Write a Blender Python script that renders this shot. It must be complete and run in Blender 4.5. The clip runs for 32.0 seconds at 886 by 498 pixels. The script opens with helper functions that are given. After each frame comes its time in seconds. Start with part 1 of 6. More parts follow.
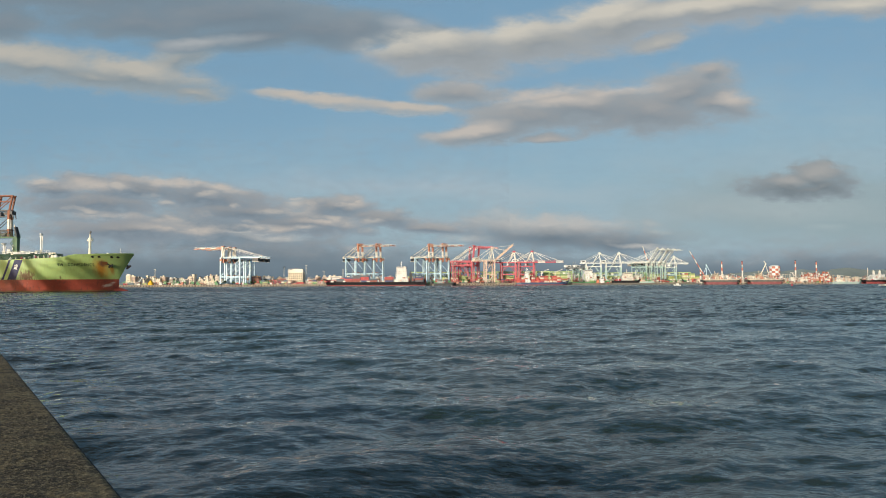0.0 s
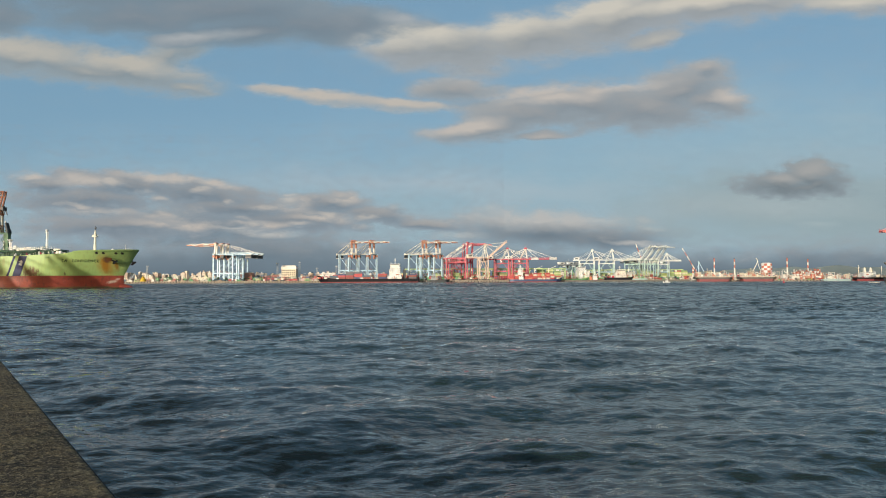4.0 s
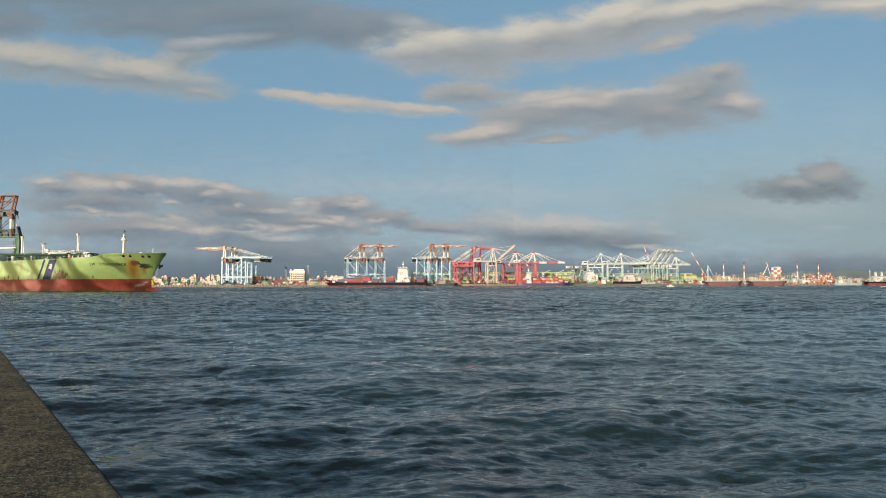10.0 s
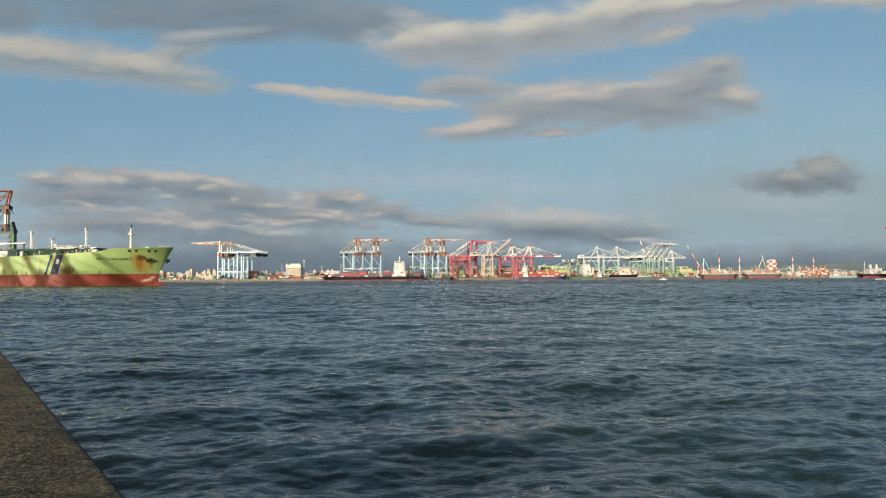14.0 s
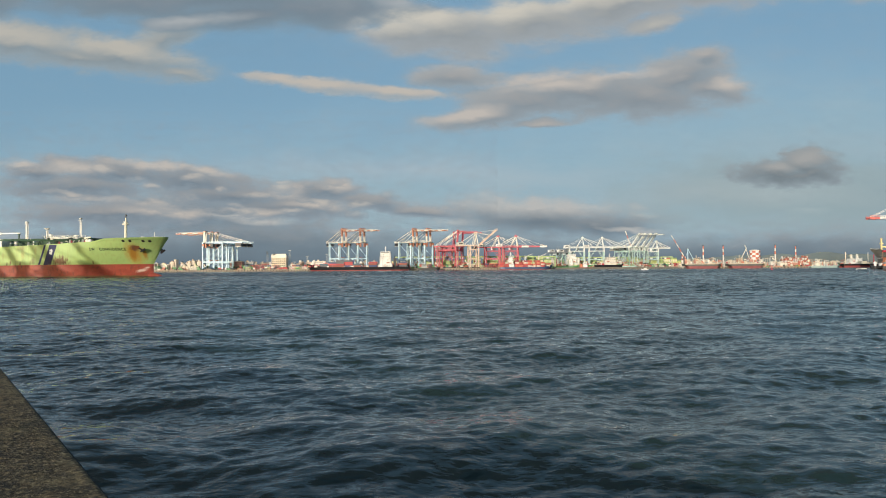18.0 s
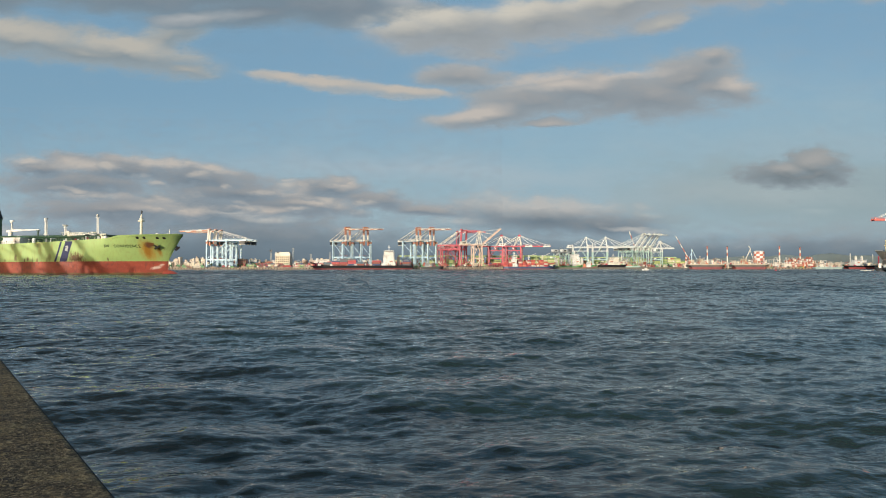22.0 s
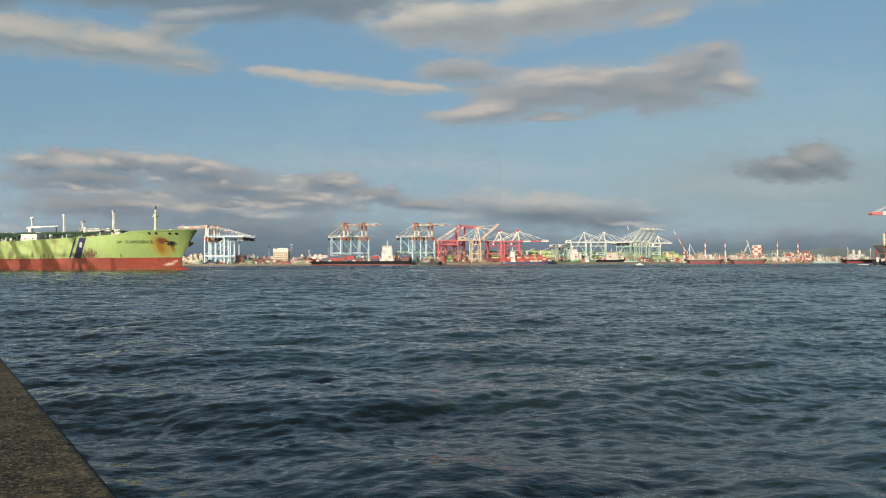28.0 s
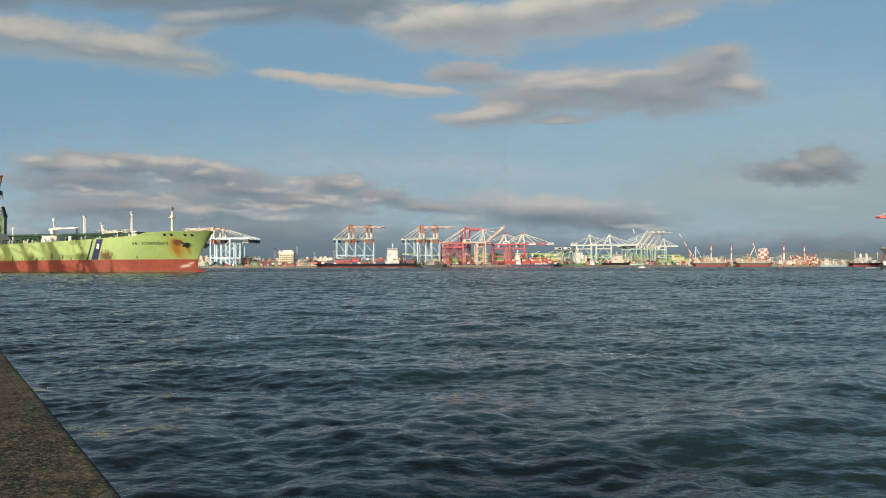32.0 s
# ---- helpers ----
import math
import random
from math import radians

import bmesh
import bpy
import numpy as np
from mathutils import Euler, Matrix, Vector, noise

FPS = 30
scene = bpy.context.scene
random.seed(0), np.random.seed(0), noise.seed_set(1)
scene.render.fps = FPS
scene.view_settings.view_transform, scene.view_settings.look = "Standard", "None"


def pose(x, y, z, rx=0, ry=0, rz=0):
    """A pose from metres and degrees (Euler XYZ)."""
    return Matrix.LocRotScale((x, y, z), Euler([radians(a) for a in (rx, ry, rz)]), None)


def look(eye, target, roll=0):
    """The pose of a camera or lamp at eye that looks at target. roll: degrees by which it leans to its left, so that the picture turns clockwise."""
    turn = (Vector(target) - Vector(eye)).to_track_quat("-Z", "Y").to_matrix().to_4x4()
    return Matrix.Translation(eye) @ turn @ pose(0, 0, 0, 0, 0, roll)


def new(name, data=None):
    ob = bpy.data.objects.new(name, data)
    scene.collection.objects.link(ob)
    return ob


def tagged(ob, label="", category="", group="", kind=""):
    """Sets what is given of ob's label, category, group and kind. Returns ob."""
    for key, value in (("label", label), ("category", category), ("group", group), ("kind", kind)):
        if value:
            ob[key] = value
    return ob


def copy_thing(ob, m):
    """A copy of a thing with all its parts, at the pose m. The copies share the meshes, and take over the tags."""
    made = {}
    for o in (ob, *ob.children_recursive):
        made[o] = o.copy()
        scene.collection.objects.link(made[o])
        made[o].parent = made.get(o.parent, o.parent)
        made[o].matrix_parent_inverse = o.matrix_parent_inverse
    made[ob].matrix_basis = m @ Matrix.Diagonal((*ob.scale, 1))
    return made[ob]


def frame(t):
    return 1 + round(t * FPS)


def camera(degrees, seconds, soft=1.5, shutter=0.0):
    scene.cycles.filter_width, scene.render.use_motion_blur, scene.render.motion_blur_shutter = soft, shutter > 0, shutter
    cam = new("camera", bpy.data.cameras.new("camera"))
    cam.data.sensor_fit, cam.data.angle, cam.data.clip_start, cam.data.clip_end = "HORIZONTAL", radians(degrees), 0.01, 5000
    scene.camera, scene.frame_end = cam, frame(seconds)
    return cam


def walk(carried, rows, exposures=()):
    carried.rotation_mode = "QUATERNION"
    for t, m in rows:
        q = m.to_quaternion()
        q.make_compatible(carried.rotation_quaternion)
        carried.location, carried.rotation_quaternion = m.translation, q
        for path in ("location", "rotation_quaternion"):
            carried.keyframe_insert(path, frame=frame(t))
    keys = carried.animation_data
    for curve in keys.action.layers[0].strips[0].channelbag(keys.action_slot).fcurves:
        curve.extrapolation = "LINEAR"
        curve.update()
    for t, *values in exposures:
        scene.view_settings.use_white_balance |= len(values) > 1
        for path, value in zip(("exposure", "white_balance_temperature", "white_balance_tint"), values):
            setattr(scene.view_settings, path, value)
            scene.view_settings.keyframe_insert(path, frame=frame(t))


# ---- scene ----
H = 3.15            # height of the eye over the water
QZ = 1.60           # top of the near quay
BU = 1197.0         # bearing units: sideways metres at that many metres ahead


def aim(yaw, pitch, roll):
    return pose(0, 0, H, 0, 0, -yaw) @ pose(0, 0, 0, 90 + pitch) @ pose(0, 0, 0, 0, 0, roll)


cam = camera(66.44, 32.0, soft=1.0)
VIEW = [
    (0, -0.046, 2.920, -0.306), (0.5, 0.003, 2.895, -0.370), (1, -0.121, 2.840, -0.358), (1.5, -0.257, 2.913, -0.350), (2, -0.247, 2.963, -0.413),
    (2.5, -0.127, 2.761, -0.230), (3, 0.229, 2.620, -0.089), (3.5, 0.543, 2.612, -0.199), (5.5, 0.124, 2.829, -0.316), (6, -0.000, 2.822, -0.172),
    (6.5, 0.060, 2.878, -0.278), (7, -0.033, 2.822, -0.173), (7.5, 0.213, 2.830, -0.079), (8, 0.324, 2.842, -0.098), (8.5, 0.308, 2.898, -0.106),
    (9, 0.059, 2.894, -0.171), (9.5, -0.007, 2.914, -0.084), (10, -0.178, 2.969, -0.169), (10.5, -0.251, 2.978, -0.067), (11, -0.308, 2.864, -0.008),
    (11.5, -0.212, 2.718, -0.006), (12, -0.112, 2.752, -0.328), (12.5, -0.144, 2.795, -0.499), (13, -0.070, 2.739, -0.598), (13.5, -0.006, 2.646, -0.500),
    (14, 0.139, 2.456, -0.372), (14.5, 0.456, 2.465, -0.193), (16.5, 0.641, 2.397, 0.484), (17, 0.862, 2.106, 0.064), (17.5, 1.034, 1.691, -0.084),
    (18, 1.298, 1.620, -0.427), (18.5, 1.588, 1.470, -0.093), (19, 1.784, 1.332, -0.203), (19.5, 1.852, 1.407, 0.016), (20, 1.654, 1.661, -0.024),
    (20.5, 1.314, 1.714, -0.173), (21, 1.138, 1.587, -0.010), (21.5, 1.072, 1.476, -0.057), (22, 1.006, 1.543, -0.071), (22.5, 0.865, 1.478, -0.333),
    (23, 0.772, 1.408, -0.335), (23.5, 0.864, 1.444, -0.393), (24, 0.985, 1.406, -0.338), (24.5, 1.084, 1.494, -0.434), (25, 1.174, 1.406, -0.345),
    (25.5, 1.371, 1.397, -0.249), (27.5, 1.217, 1.092, -0.168), (28, 1.148, 1.155, -0.268), (28.5, 1.134, 1.288, -0.246), (29, 0.965, 1.334, -0.345),
    (29.5, 0.838, 1.375, -0.257), (30, 0.690, 1.463, -0.287), (30.5, 0.728, 1.434, -0.230), (31, 0.779, 1.334, -0.334), (31.5, 0.773, 1.334, -0.176),
    (32, 0.711, 1.373, -0.138),
]
def shifted(t):
    """The person leans a few centimetres towards the edge half-way through."""
    k = min(1.0, max(0.0, (t - 14.5) / 3.0))
    return pose(0.036 * k, 0.027 * k, 0)


walk(cam, [(t, shifted(t) @ aim(a, b, c)) for t, a, b, c in VIEW])

# ---- light ----
SUN_EL, SUN_SIDE = 10.0, 24.0     # elevation; degrees to the left of straight behind the eye
world = bpy.data.worlds.new("sky")
scene.world = world
world.use_nodes = True
wn = world.node_tree
sky = wn.nodes.new("ShaderNodeTexSky")
sky.sky_type = "NISHITA"
sky.sun_disc = False
sky.sun_elevation = radians(SUN_EL)
sky.sun_rotation = radians(180 + SUN_SIDE)
sky.air_density, sky.dust_density, sky.ozone_density = 1.0, 1.2, 1.0
wn.links.new(sky.outputs[0], wn.nodes["Background"].inputs[0])
wn.nodes["Background"].inputs[1].default_value = 0.14
sun = new("sun", bpy.data.lights.new("sun", "SUN"))
sun.data.energy, sun.data.angle, sun.data.color = 3.7, radians(0.36), (1.0, 0.905, 0.765)
sun.matrix_world = look((-400 * math.sin(radians(SUN_SIDE)), -400 * math.cos(radians(SUN_SIDE)), 400 * math.tan(radians(SUN_EL))), (0, 0, 0))


# ---- materials ----
def tree(name):
    m = bpy.data.materials.new(name)
    m.use_nodes = True
    nt = m.node_tree
    return m, nt, nt.nodes["Principled BSDF"]


def node(nt, kind, **sets):
    n = nt.nodes.new(kind)
    for k, v in sets.items():
        n.inputs[k].default_value = v
    return n


def noise_at(nt, vec, scale, detail=4.0, rough=0.6):
    n = node(nt, "ShaderNodeTexNoise", Scale=scale, Detail=detail, Roughness=rough)
    nt.links.new(vec, n.inputs["Vector"])
    return n.outputs["Fac"]


def span(nt, fac, lo, hi, a=0.0, b=1.0):
    n = nt.nodes.new("ShaderNodeMapRange")
    for k, v in (("From Min", lo), ("From Max", hi), ("To Min", a), ("To Max", b)):
        n.inputs[k].default_value = v
    nt.links.new(fac, n.inputs["Value"])
    return n.outputs[0]


def mixed(nt, fac, a, b, mode="MIX"):
    n = nt.nodes.new("ShaderNodeMix")
    n.data_type, n.blend_type = "RGBA", mode
    for sock, v in ((n.inputs[0], fac), (n.inputs[6], a), (n.inputs[7], b)):
        if isinstance(v, (tuple, list)):
            sock.default_value = (*v[:3], 1)
        elif isinstance(v, (int, float)):
            sock.default_value = v
        else:
            nt.links.new(v, sock)
    return n.outputs[2]


def maths(nt, op, a, b=0.0):
    n = nt.nodes.new("ShaderNodeMath")
    n.operation = op
    for sock, v in zip(n.inputs, (a, b)):
        if isinstance(v, (int, float)):
            sock.default_value = v
        else:
            nt.links.new(v, sock)
    return n.outputs[0]


def coords(nt, stretch=(1, 1, 1), source="Object"):
    tc = nt.nodes.new("ShaderNodeTexCoord")
    mp = nt.nodes.new("ShaderNodeMapping")
    mp.inputs["Scale"].default_value = stretch
    nt.links.new(tc.outputs[source], mp.inputs[0])
    return mp.outputs[0]


def paint(name, col, rough=0.5, metal=0.0, wear=(0.16, 0.08, 0.04), amount=0.35, big=0.12, fine=1.5, streak=0.25, bump=0.0, pieces=0.0, gloss=0.5):
    """Painted or plain surface: slow shifts of tone, finer dirt that runs downwards, worn spots."""
    m, nt, bs = tree(name)
    v, down = coords(nt), coords(nt, (1, 1, streak))
    dark = tuple(c * 0.72 for c in col)
    light = tuple(min(1, c * 1.12) for c in col)
    c = mixed(nt, span(nt, noise_at(nt, v, big), 0.3, 0.7), dark, light)
    if pieces:
        oi = nt.nodes.new("ShaderNodeObjectInfo")
        c = mixed(nt, span(nt, oi.outputs["Random"], 0, 1, 0, pieces), c, tuple(x * 0.45 for x in col))
    spots = span(nt, noise_at(nt, down, fine, 6, 0.7), 0.52, 0.72, 0, amount)
    c = mixed(nt, spots, c, wear)
    nt.links.new(c, bs.inputs["Base Color"])
    nt.links.new(span(nt, spots, 0, 1, rough, min(1, rough + 0.3)), bs.inputs["Roughness"])
    bs.inputs["Metallic"].default_value = metal
    bs.inputs["Specular IOR Level"].default_value = gloss
    if bump:
        bp = node(nt, "ShaderNodeBump", Strength=0.5, Distance=bump)
        nt.links.new(noise_at(nt, v, fine * 3, 6), bp.inputs["Height"])
        nt.links.new(bp.outputs[0], bs.inputs["Normal"])
    return m


def random_paint(name, cols, rough=0.55):
    m, nt, bs = tree(name)
    oi = nt.nodes.new("ShaderNodeObjectInfo")
    cr = nt.nodes.new("ShaderNodeValToRGB")
    cr.color_ramp.interpolation = "CONSTANT"
    el = cr.color_ramp.elements
    while len(el) < len(cols):
        el.new(0.5)
    for k, c in enumerate(cols):
        el[k].position, el[k].color = k / len(cols), (*c, 1)
    nt.links.new(oi.outputs["Random"], cr.inputs[0])
    v = coords(nt, (1, 1, 0.3))
    c = mixed(nt, span(nt, noise_at(nt, v, 0.7, 5), 0.45, 0.75, 0, 0.5), cr.outputs[0], (0.12, 0.08, 0.06))
    nt.links.new(c, bs.inputs["Base Color"])
    bs.inputs["Roughness"].default_value = rough
    return m


PALE_BLUE = paint("pale_blue_paint", (0.58, 0.78, 0.88), 0.5, amount=0.2)
ORANGE = paint("orange_paint", (0.60, 0.23, 0.13), 0.5)
FADED_ORANGE = paint("faded_orange_paint", (0.50, 0.22, 0.14), 0.55, amount=0.5)
CREAM = paint("cream_paint", (0.76, 0.73, 0.65), 0.5)
RED = paint("red_paint", (0.45, 0.030, 0.065), 0.5)
ORANGE_RED = paint("faded_orange_red_paint", (0.50, 0.16, 0.11), 0.55)
PINK = paint("weathered_pink_paint", (0.78, 0.58, 0.47), 0.55)
WHITE = paint("white_paint", (0.80, 0.81, 0.79), 0.45)
PALE_GREY = paint("pale_grey_green_paint", (0.66, 0.70, 0.675), 0.5)
TEAL = paint("teal_paint", (0.40, 0.57, 0.53), 0.5)
GREY = paint("grey_paint", (0.30, 0.33, 0.34), 0.55)
DARK = paint("dark_paint", (0.03, 0.035, 0.04), 0.5, amount=0.25)
BLACK = paint("black_hull_paint", (0.012, 0.013, 0.017), 0.7, amount=0.15, gloss=0.2)
NAVY = paint("navy_hull_paint", (0.03, 0.07, 0.16), 0.45)
BOOT = paint("red_boot_topping", (0.25, 0.045, 0.045), 0.6, amount=0.5)
GREENPAINT = paint("green_paint", (0.10, 0.30, 0.12), 0.55)
LIGHTGREEN = paint("light_green_paint", (0.42, 0.55, 0.24), 0.5)
BEIGE = paint("weathered_beige_paint", (0.56, 0.50, 0.40), 0.65, amount=0.5)
YELLOW = paint("yellow_paint", (0.75, 0.48, 0.03), 0.5)
GLASS_DARK = paint("dark_window_glass", (0.03, 0.04, 0.05), 0.15, amount=0.05)
CONTAINERS = random_paint("container_paint", [(0.46, 0.045, 0.05), (0.03, 0.055, 0.15), (0.26, 0.06, 0.04), (0.05, 0.11, 0.16), (0.50, 0.06, 0.07), (0.09, 0.10, 0.12), (0.03, 0.03, 0.04), (0.36, 0.04, 0.05)])
CONTAINERS_RED = random_paint("red_container_paint", [(0.52, 0.05, 0.05), (0.42, 0.07, 0.05), (0.55, 0.10, 0.07), (0.30, 0.06, 0.08), (0.62, 0.55, 0.46), (0.50, 0.06, 0.06), (0.58, 0.20, 0.12), (0.46, 0.05, 0.06)])
CONTAINERS_GREEN = random_paint("green_container_paint", [(0.46, 0.54, 0.20), (0.22, 0.34, 0.13), (0.58, 0.62, 0.30), (0.70, 0.66, 0.46), (0.42, 0.10, 0.07), (0.36, 0.46, 0.18)])
FACADE = random_paint("plaster_facade", [(0.72, 0.62, 0.50), (0.52, 0.40, 0.32), (0.80, 0.75, 0.66), (0.46, 0.36, 0.29), (0.70, 0.61, 0.50), (0.78, 0.70, 0.54), (0.76, 0.73, 0.68)], 0.85)
BUILDING = paint("pale_plaster", (0.72, 0.64, 0.50), 0.85, streak=0.4)
BRICKISH = paint("terracotta_cladding", (0.50, 0.26, 0.20), 0.8)
FAR_CONCRETE = paint("far_quay_concrete", (0.34, 0.29, 0.23), 0.9, amount=0.5, big=0.05, fine=0.6)
GROUND_MAT = paint("port_ground", (0.16, 0.15, 0.13), 0.95, amount=0.3, big=0.01, fine=0.2)
RUBBER = paint("rubber_fender", (0.03, 0.03, 0.03), 0.8)
LEAF = paint("foliage", (0.06, 0.11, 0.045), 0.9, amount=0.5, wear=(0.02, 0.04, 0.015), big=0.15, fine=0.9, streak=1)


def water_material(name="harbour_water", rough=0.05, ripple=0.026, fine=0.005, size=4.0, ior=1.34, swing=0.45, deep=(0.0115, 0.0245, 0.0230)):
    """Dark green-grey water; ripple and fine are the heights of the smallest wavelets, swing the tilt that far ones give it."""
    m, nt, bs = tree(name)
    v = coords(nt)
    body = mixed(nt, span(nt, noise_at(nt, v, 0.05, 3), 0.3, 0.7), deep, tuple(1.3 * q for q in deep))
    nt.links.new(body, bs.inputs["Base Color"])
    bs.inputs["Roughness"].default_value = rough
    bs.inputs["IOR"].default_value = ior
    a = noise_at(nt, coords(nt, (0.75, 1.2, 1)), size, 2, 0.5)
    b = noise_at(nt, coords(nt, (0.9, 1.1, 1)), size * 2.6, 2, 0.5)
    h = maths(nt, "ADD", maths(nt, "MULTIPLY", a, ripple), maths(nt, "MULTIPLY", b, fine))
    bp = node(nt, "ShaderNodeBump", Strength=1.0, Distance=1.0)
    nt.links.new(h, bp.inputs["Height"])
    out = bp.outputs[0]
    if swing:
        tilt = node(nt, "ShaderNodeTexNoise", Scale=size, Detail=2.0, Roughness=0.6)
        nt.links.new(coords(nt, (0.6, 1.0, 1)), tilt.inputs["Vector"])
        level, scaled, total, unit = (nt.nodes.new("ShaderNodeVectorMath") for _ in range(4))
        level.operation, scaled.operation, unit.operation = "SUBTRACT", "MULTIPLY", "NORMALIZE"
        level.inputs[1].default_value = (0.5, 0.5, 0.5)
        scaled.inputs[1].default_value = (swing * 0.9, swing, 0)
        nt.links.new(tilt.outputs["Color"], level.inputs[0])
        nt.links.new(level.outputs[0], scaled.inputs[0])
        nt.links.new(scaled.outputs[0], total.inputs[0])
        nt.links.new(out, total.inputs[1])
        nt.links.new(total.outputs[0], unit.inputs[0])
        out = unit.outputs[0]
    nt.links.new(out, bs.inputs["Normal"])
    return m


def quay_material():
    m, nt, bs = tree("worn_quay_concrete")
    v = coords(nt)
    blotch = span(nt, noise_at(nt, coords(nt, (0.7, 0.9, 1)), 1.1, 7, 0.66), 0.44, 0.56)
    c = mixed(nt, blotch, (0.034, 0.024, 0.012), (0.160, 0.120, 0.056))
    c = mixed(nt, span(nt, noise_at(nt, coords(nt, (0.8, 1.1, 1)), 5.5, 7, 0.78), 0.46, 0.62, 0, 0.9), c, (0.205, 0.155, 0.074))
    c = mixed(nt, span(nt, noise_at(nt, coords(nt, (0.6, 1.1, 1)), 1.9, 7, 0.72), 0.50, 0.62, 0, 0.7), c, (0.026, 0.019, 0.009))
    grit = noise_at(nt, v, 15.0, 6, 0.8)
    c = mixed(nt, span(nt, grit, 0.48, 0.55, 0, 0.9), c, (0.018, 0.014, 0.008))
    c = mixed(nt, span(nt, noise_at(nt, v, 19, 5, 0.75), 0.54, 0.62, 0, 0.8), c, (0.31, 0.24, 0.12))
    c = mixed(nt, span(nt, noise_at(nt, coords(nt, (0.7, 1.1, 1)), 9.0, 6, 0.7), 0.50, 0.58, 0, 0.55), c, (0.016, 0.013, 0.008))
    c = mixed(nt, span(nt, noise_at(nt, v, 33.0, 4, 0.7), 0.55, 0.60, 0, 0.7), c, (0.34, 0.275, 0.150))
    wash = span(nt, noise_at(nt, coords(nt, (0.5, 1.3, 1)), 1.6, 5, 0.6), 0.52, 0.66, 0, 0.35)
    c = mixed(nt, maths(nt, "MULTIPLY", wash, span(nt, noise_at(nt, v, 26.0, 4, 0.7), 0.40, 0.58)), c, (0.36, 0.285, 0.15))
    moss = maths(nt, "MULTIPLY", span(nt, noise_at(nt, v, 0.7, 4), 0.5, 0.7), span(nt, noise_at(nt, v, 9.0, 4), 0.45, 0.65, 0, 0.5))
    c = mixed(nt, moss, c, (0.055, 0.060, 0.024))
    nt.links.new(c, bs.inputs["Base Color"])
    bs.inputs["Roughness"].default_value = 0.93
    bp = node(nt, "ShaderNodeBump", Strength=1.0, Distance=0.06)
    nt.links.new(maths(nt, "ADD", maths(nt, "MULTIPLY", grit, 0.7), noise_at(nt, coords(nt, (0.6, 1.2, 1)), 6, 6, 0.7)), bp.inputs["Height"])
    nt.links.new(bp.outputs[0], bs.inputs["Normal"])
    return m


# ---- building kit ----
def block(x0, y0, z0, x1, y1, z1):
    v = [(x, y, z) for z in (z0, z1) for y in (y0, y1) for x in (x0, x1)]
    return v, [(0, 2, 3, 1), (4, 5, 7, 6), (0, 1, 5, 4), (2, 6, 7, 3), (0, 4, 6, 2), (1, 3, 7, 5)]


def beam(p, q, w, h=None):
    """A straight bar of rectangular section from p to q."""
    p, q, h = Vector(p), Vector(q), h or w
    d = (q - p).normalized()
    up = Vector((0, 0, 1)) if abs(d.z) < 0.9 else Vector((0, 1, 0))
    s = d.cross(up).normalized() * (w / 2)
    u = s.cross(d).normalized() * (h / 2)
    v = [tuple(e + a * s + b * u) for e in (p, q) for b in (-1, 1) for a in (-1, 1)]
    return v, [(0, 1, 3, 2), (4, 6, 7, 5), (0, 4, 5, 1), (2, 3, 7, 6), (0, 2, 6, 4), (1, 5, 7, 3)]


def tube(p, q, r, r2=None, n=10):
    p, q, r2 = Vector(p), Vector(q), r if r2 is None else r2
    d = (q - p).normalized()
    s = d.cross(Vector((0, 0, 1)) if abs(d.z) < 0.9 else Vector((0, 1, 0))).normalized()
    u = s.cross(d)
    v = []
    for e, k in ((p, r), (q, r2)):
        v += [tuple(e + k * (math.cos(6.28318 * i / n) * s + math.sin(6.28318 * i / n) * u)) for i in range(n)]
    return v, [(i, (i + 1) % n, n + (i + 1) % n, n + i) for i in range(n)] + [tuple(range(n))[::-1], tuple(range(n, 2 * n))]


def sheet(fn, us, ws, flip=False):
    """A surface fn(u, w) over two lists of values."""
    v = [tuple(fn(u, w)) for u in us for w in ws]
    n, f = len(ws), []
    for i in range(len(us) - 1):
        for j in range(n - 1):
            q = (i * n + j, i * n + j + 1, (i + 1) * n + j + 1, (i + 1) * n + j)
            f.append(q[::-1] if flip else q)
    return v, f


def mesh_of(name, shapes, material, smooth=False):
    v, f = [], []
    for sv, sf in shapes:
        o = len(v)
        v += sv
        f += [tuple(i + o for i in t) for t in sf]
    me = bpy.data.meshes.new(name)
    me.from_pydata(v, [], f)
    me.update()
    if smooth:
        me.polygons.foreach_set("use_smooth", [True] * len(f))
    me.materials.append(material)
    return me


def part(name, shapes, material, parent, label="", smooth=False):
    if isinstance(shapes, tuple):
        shapes = [shapes]
    ob = new(name, mesh_of(name, shapes, material, smooth))
    ob.parent = parent
    return tagged(ob, label)


def piece(name, me, parent, m):
    ob = new(name, me)
    ob.parent = parent
    ob.matrix_basis = m
    return ob


def thing(name, m, label, category, group="", kind=""):
    ob = new(name)
    ob.matrix_basis = m
    return tagged(ob, label, category, group, kind)


def whole(name, shapes, material, label, category, group="", kind="", smooth=False, m=None):
    ob = new(name, mesh_of(name, [shapes] if isinstance(shapes, tuple) else shapes, material, smooth))
    if m is not None:
        ob.matrix_basis = m
    return tagged(ob, label, category, group, kind)


def bx(b, d):
    return b * d / BU


# ---- sky with drifting clouds ----
CLOUD_D = 3900.0
UNIT = CLOUD_D / BU
MOVING = []          # (thing, rows) that motions() keys


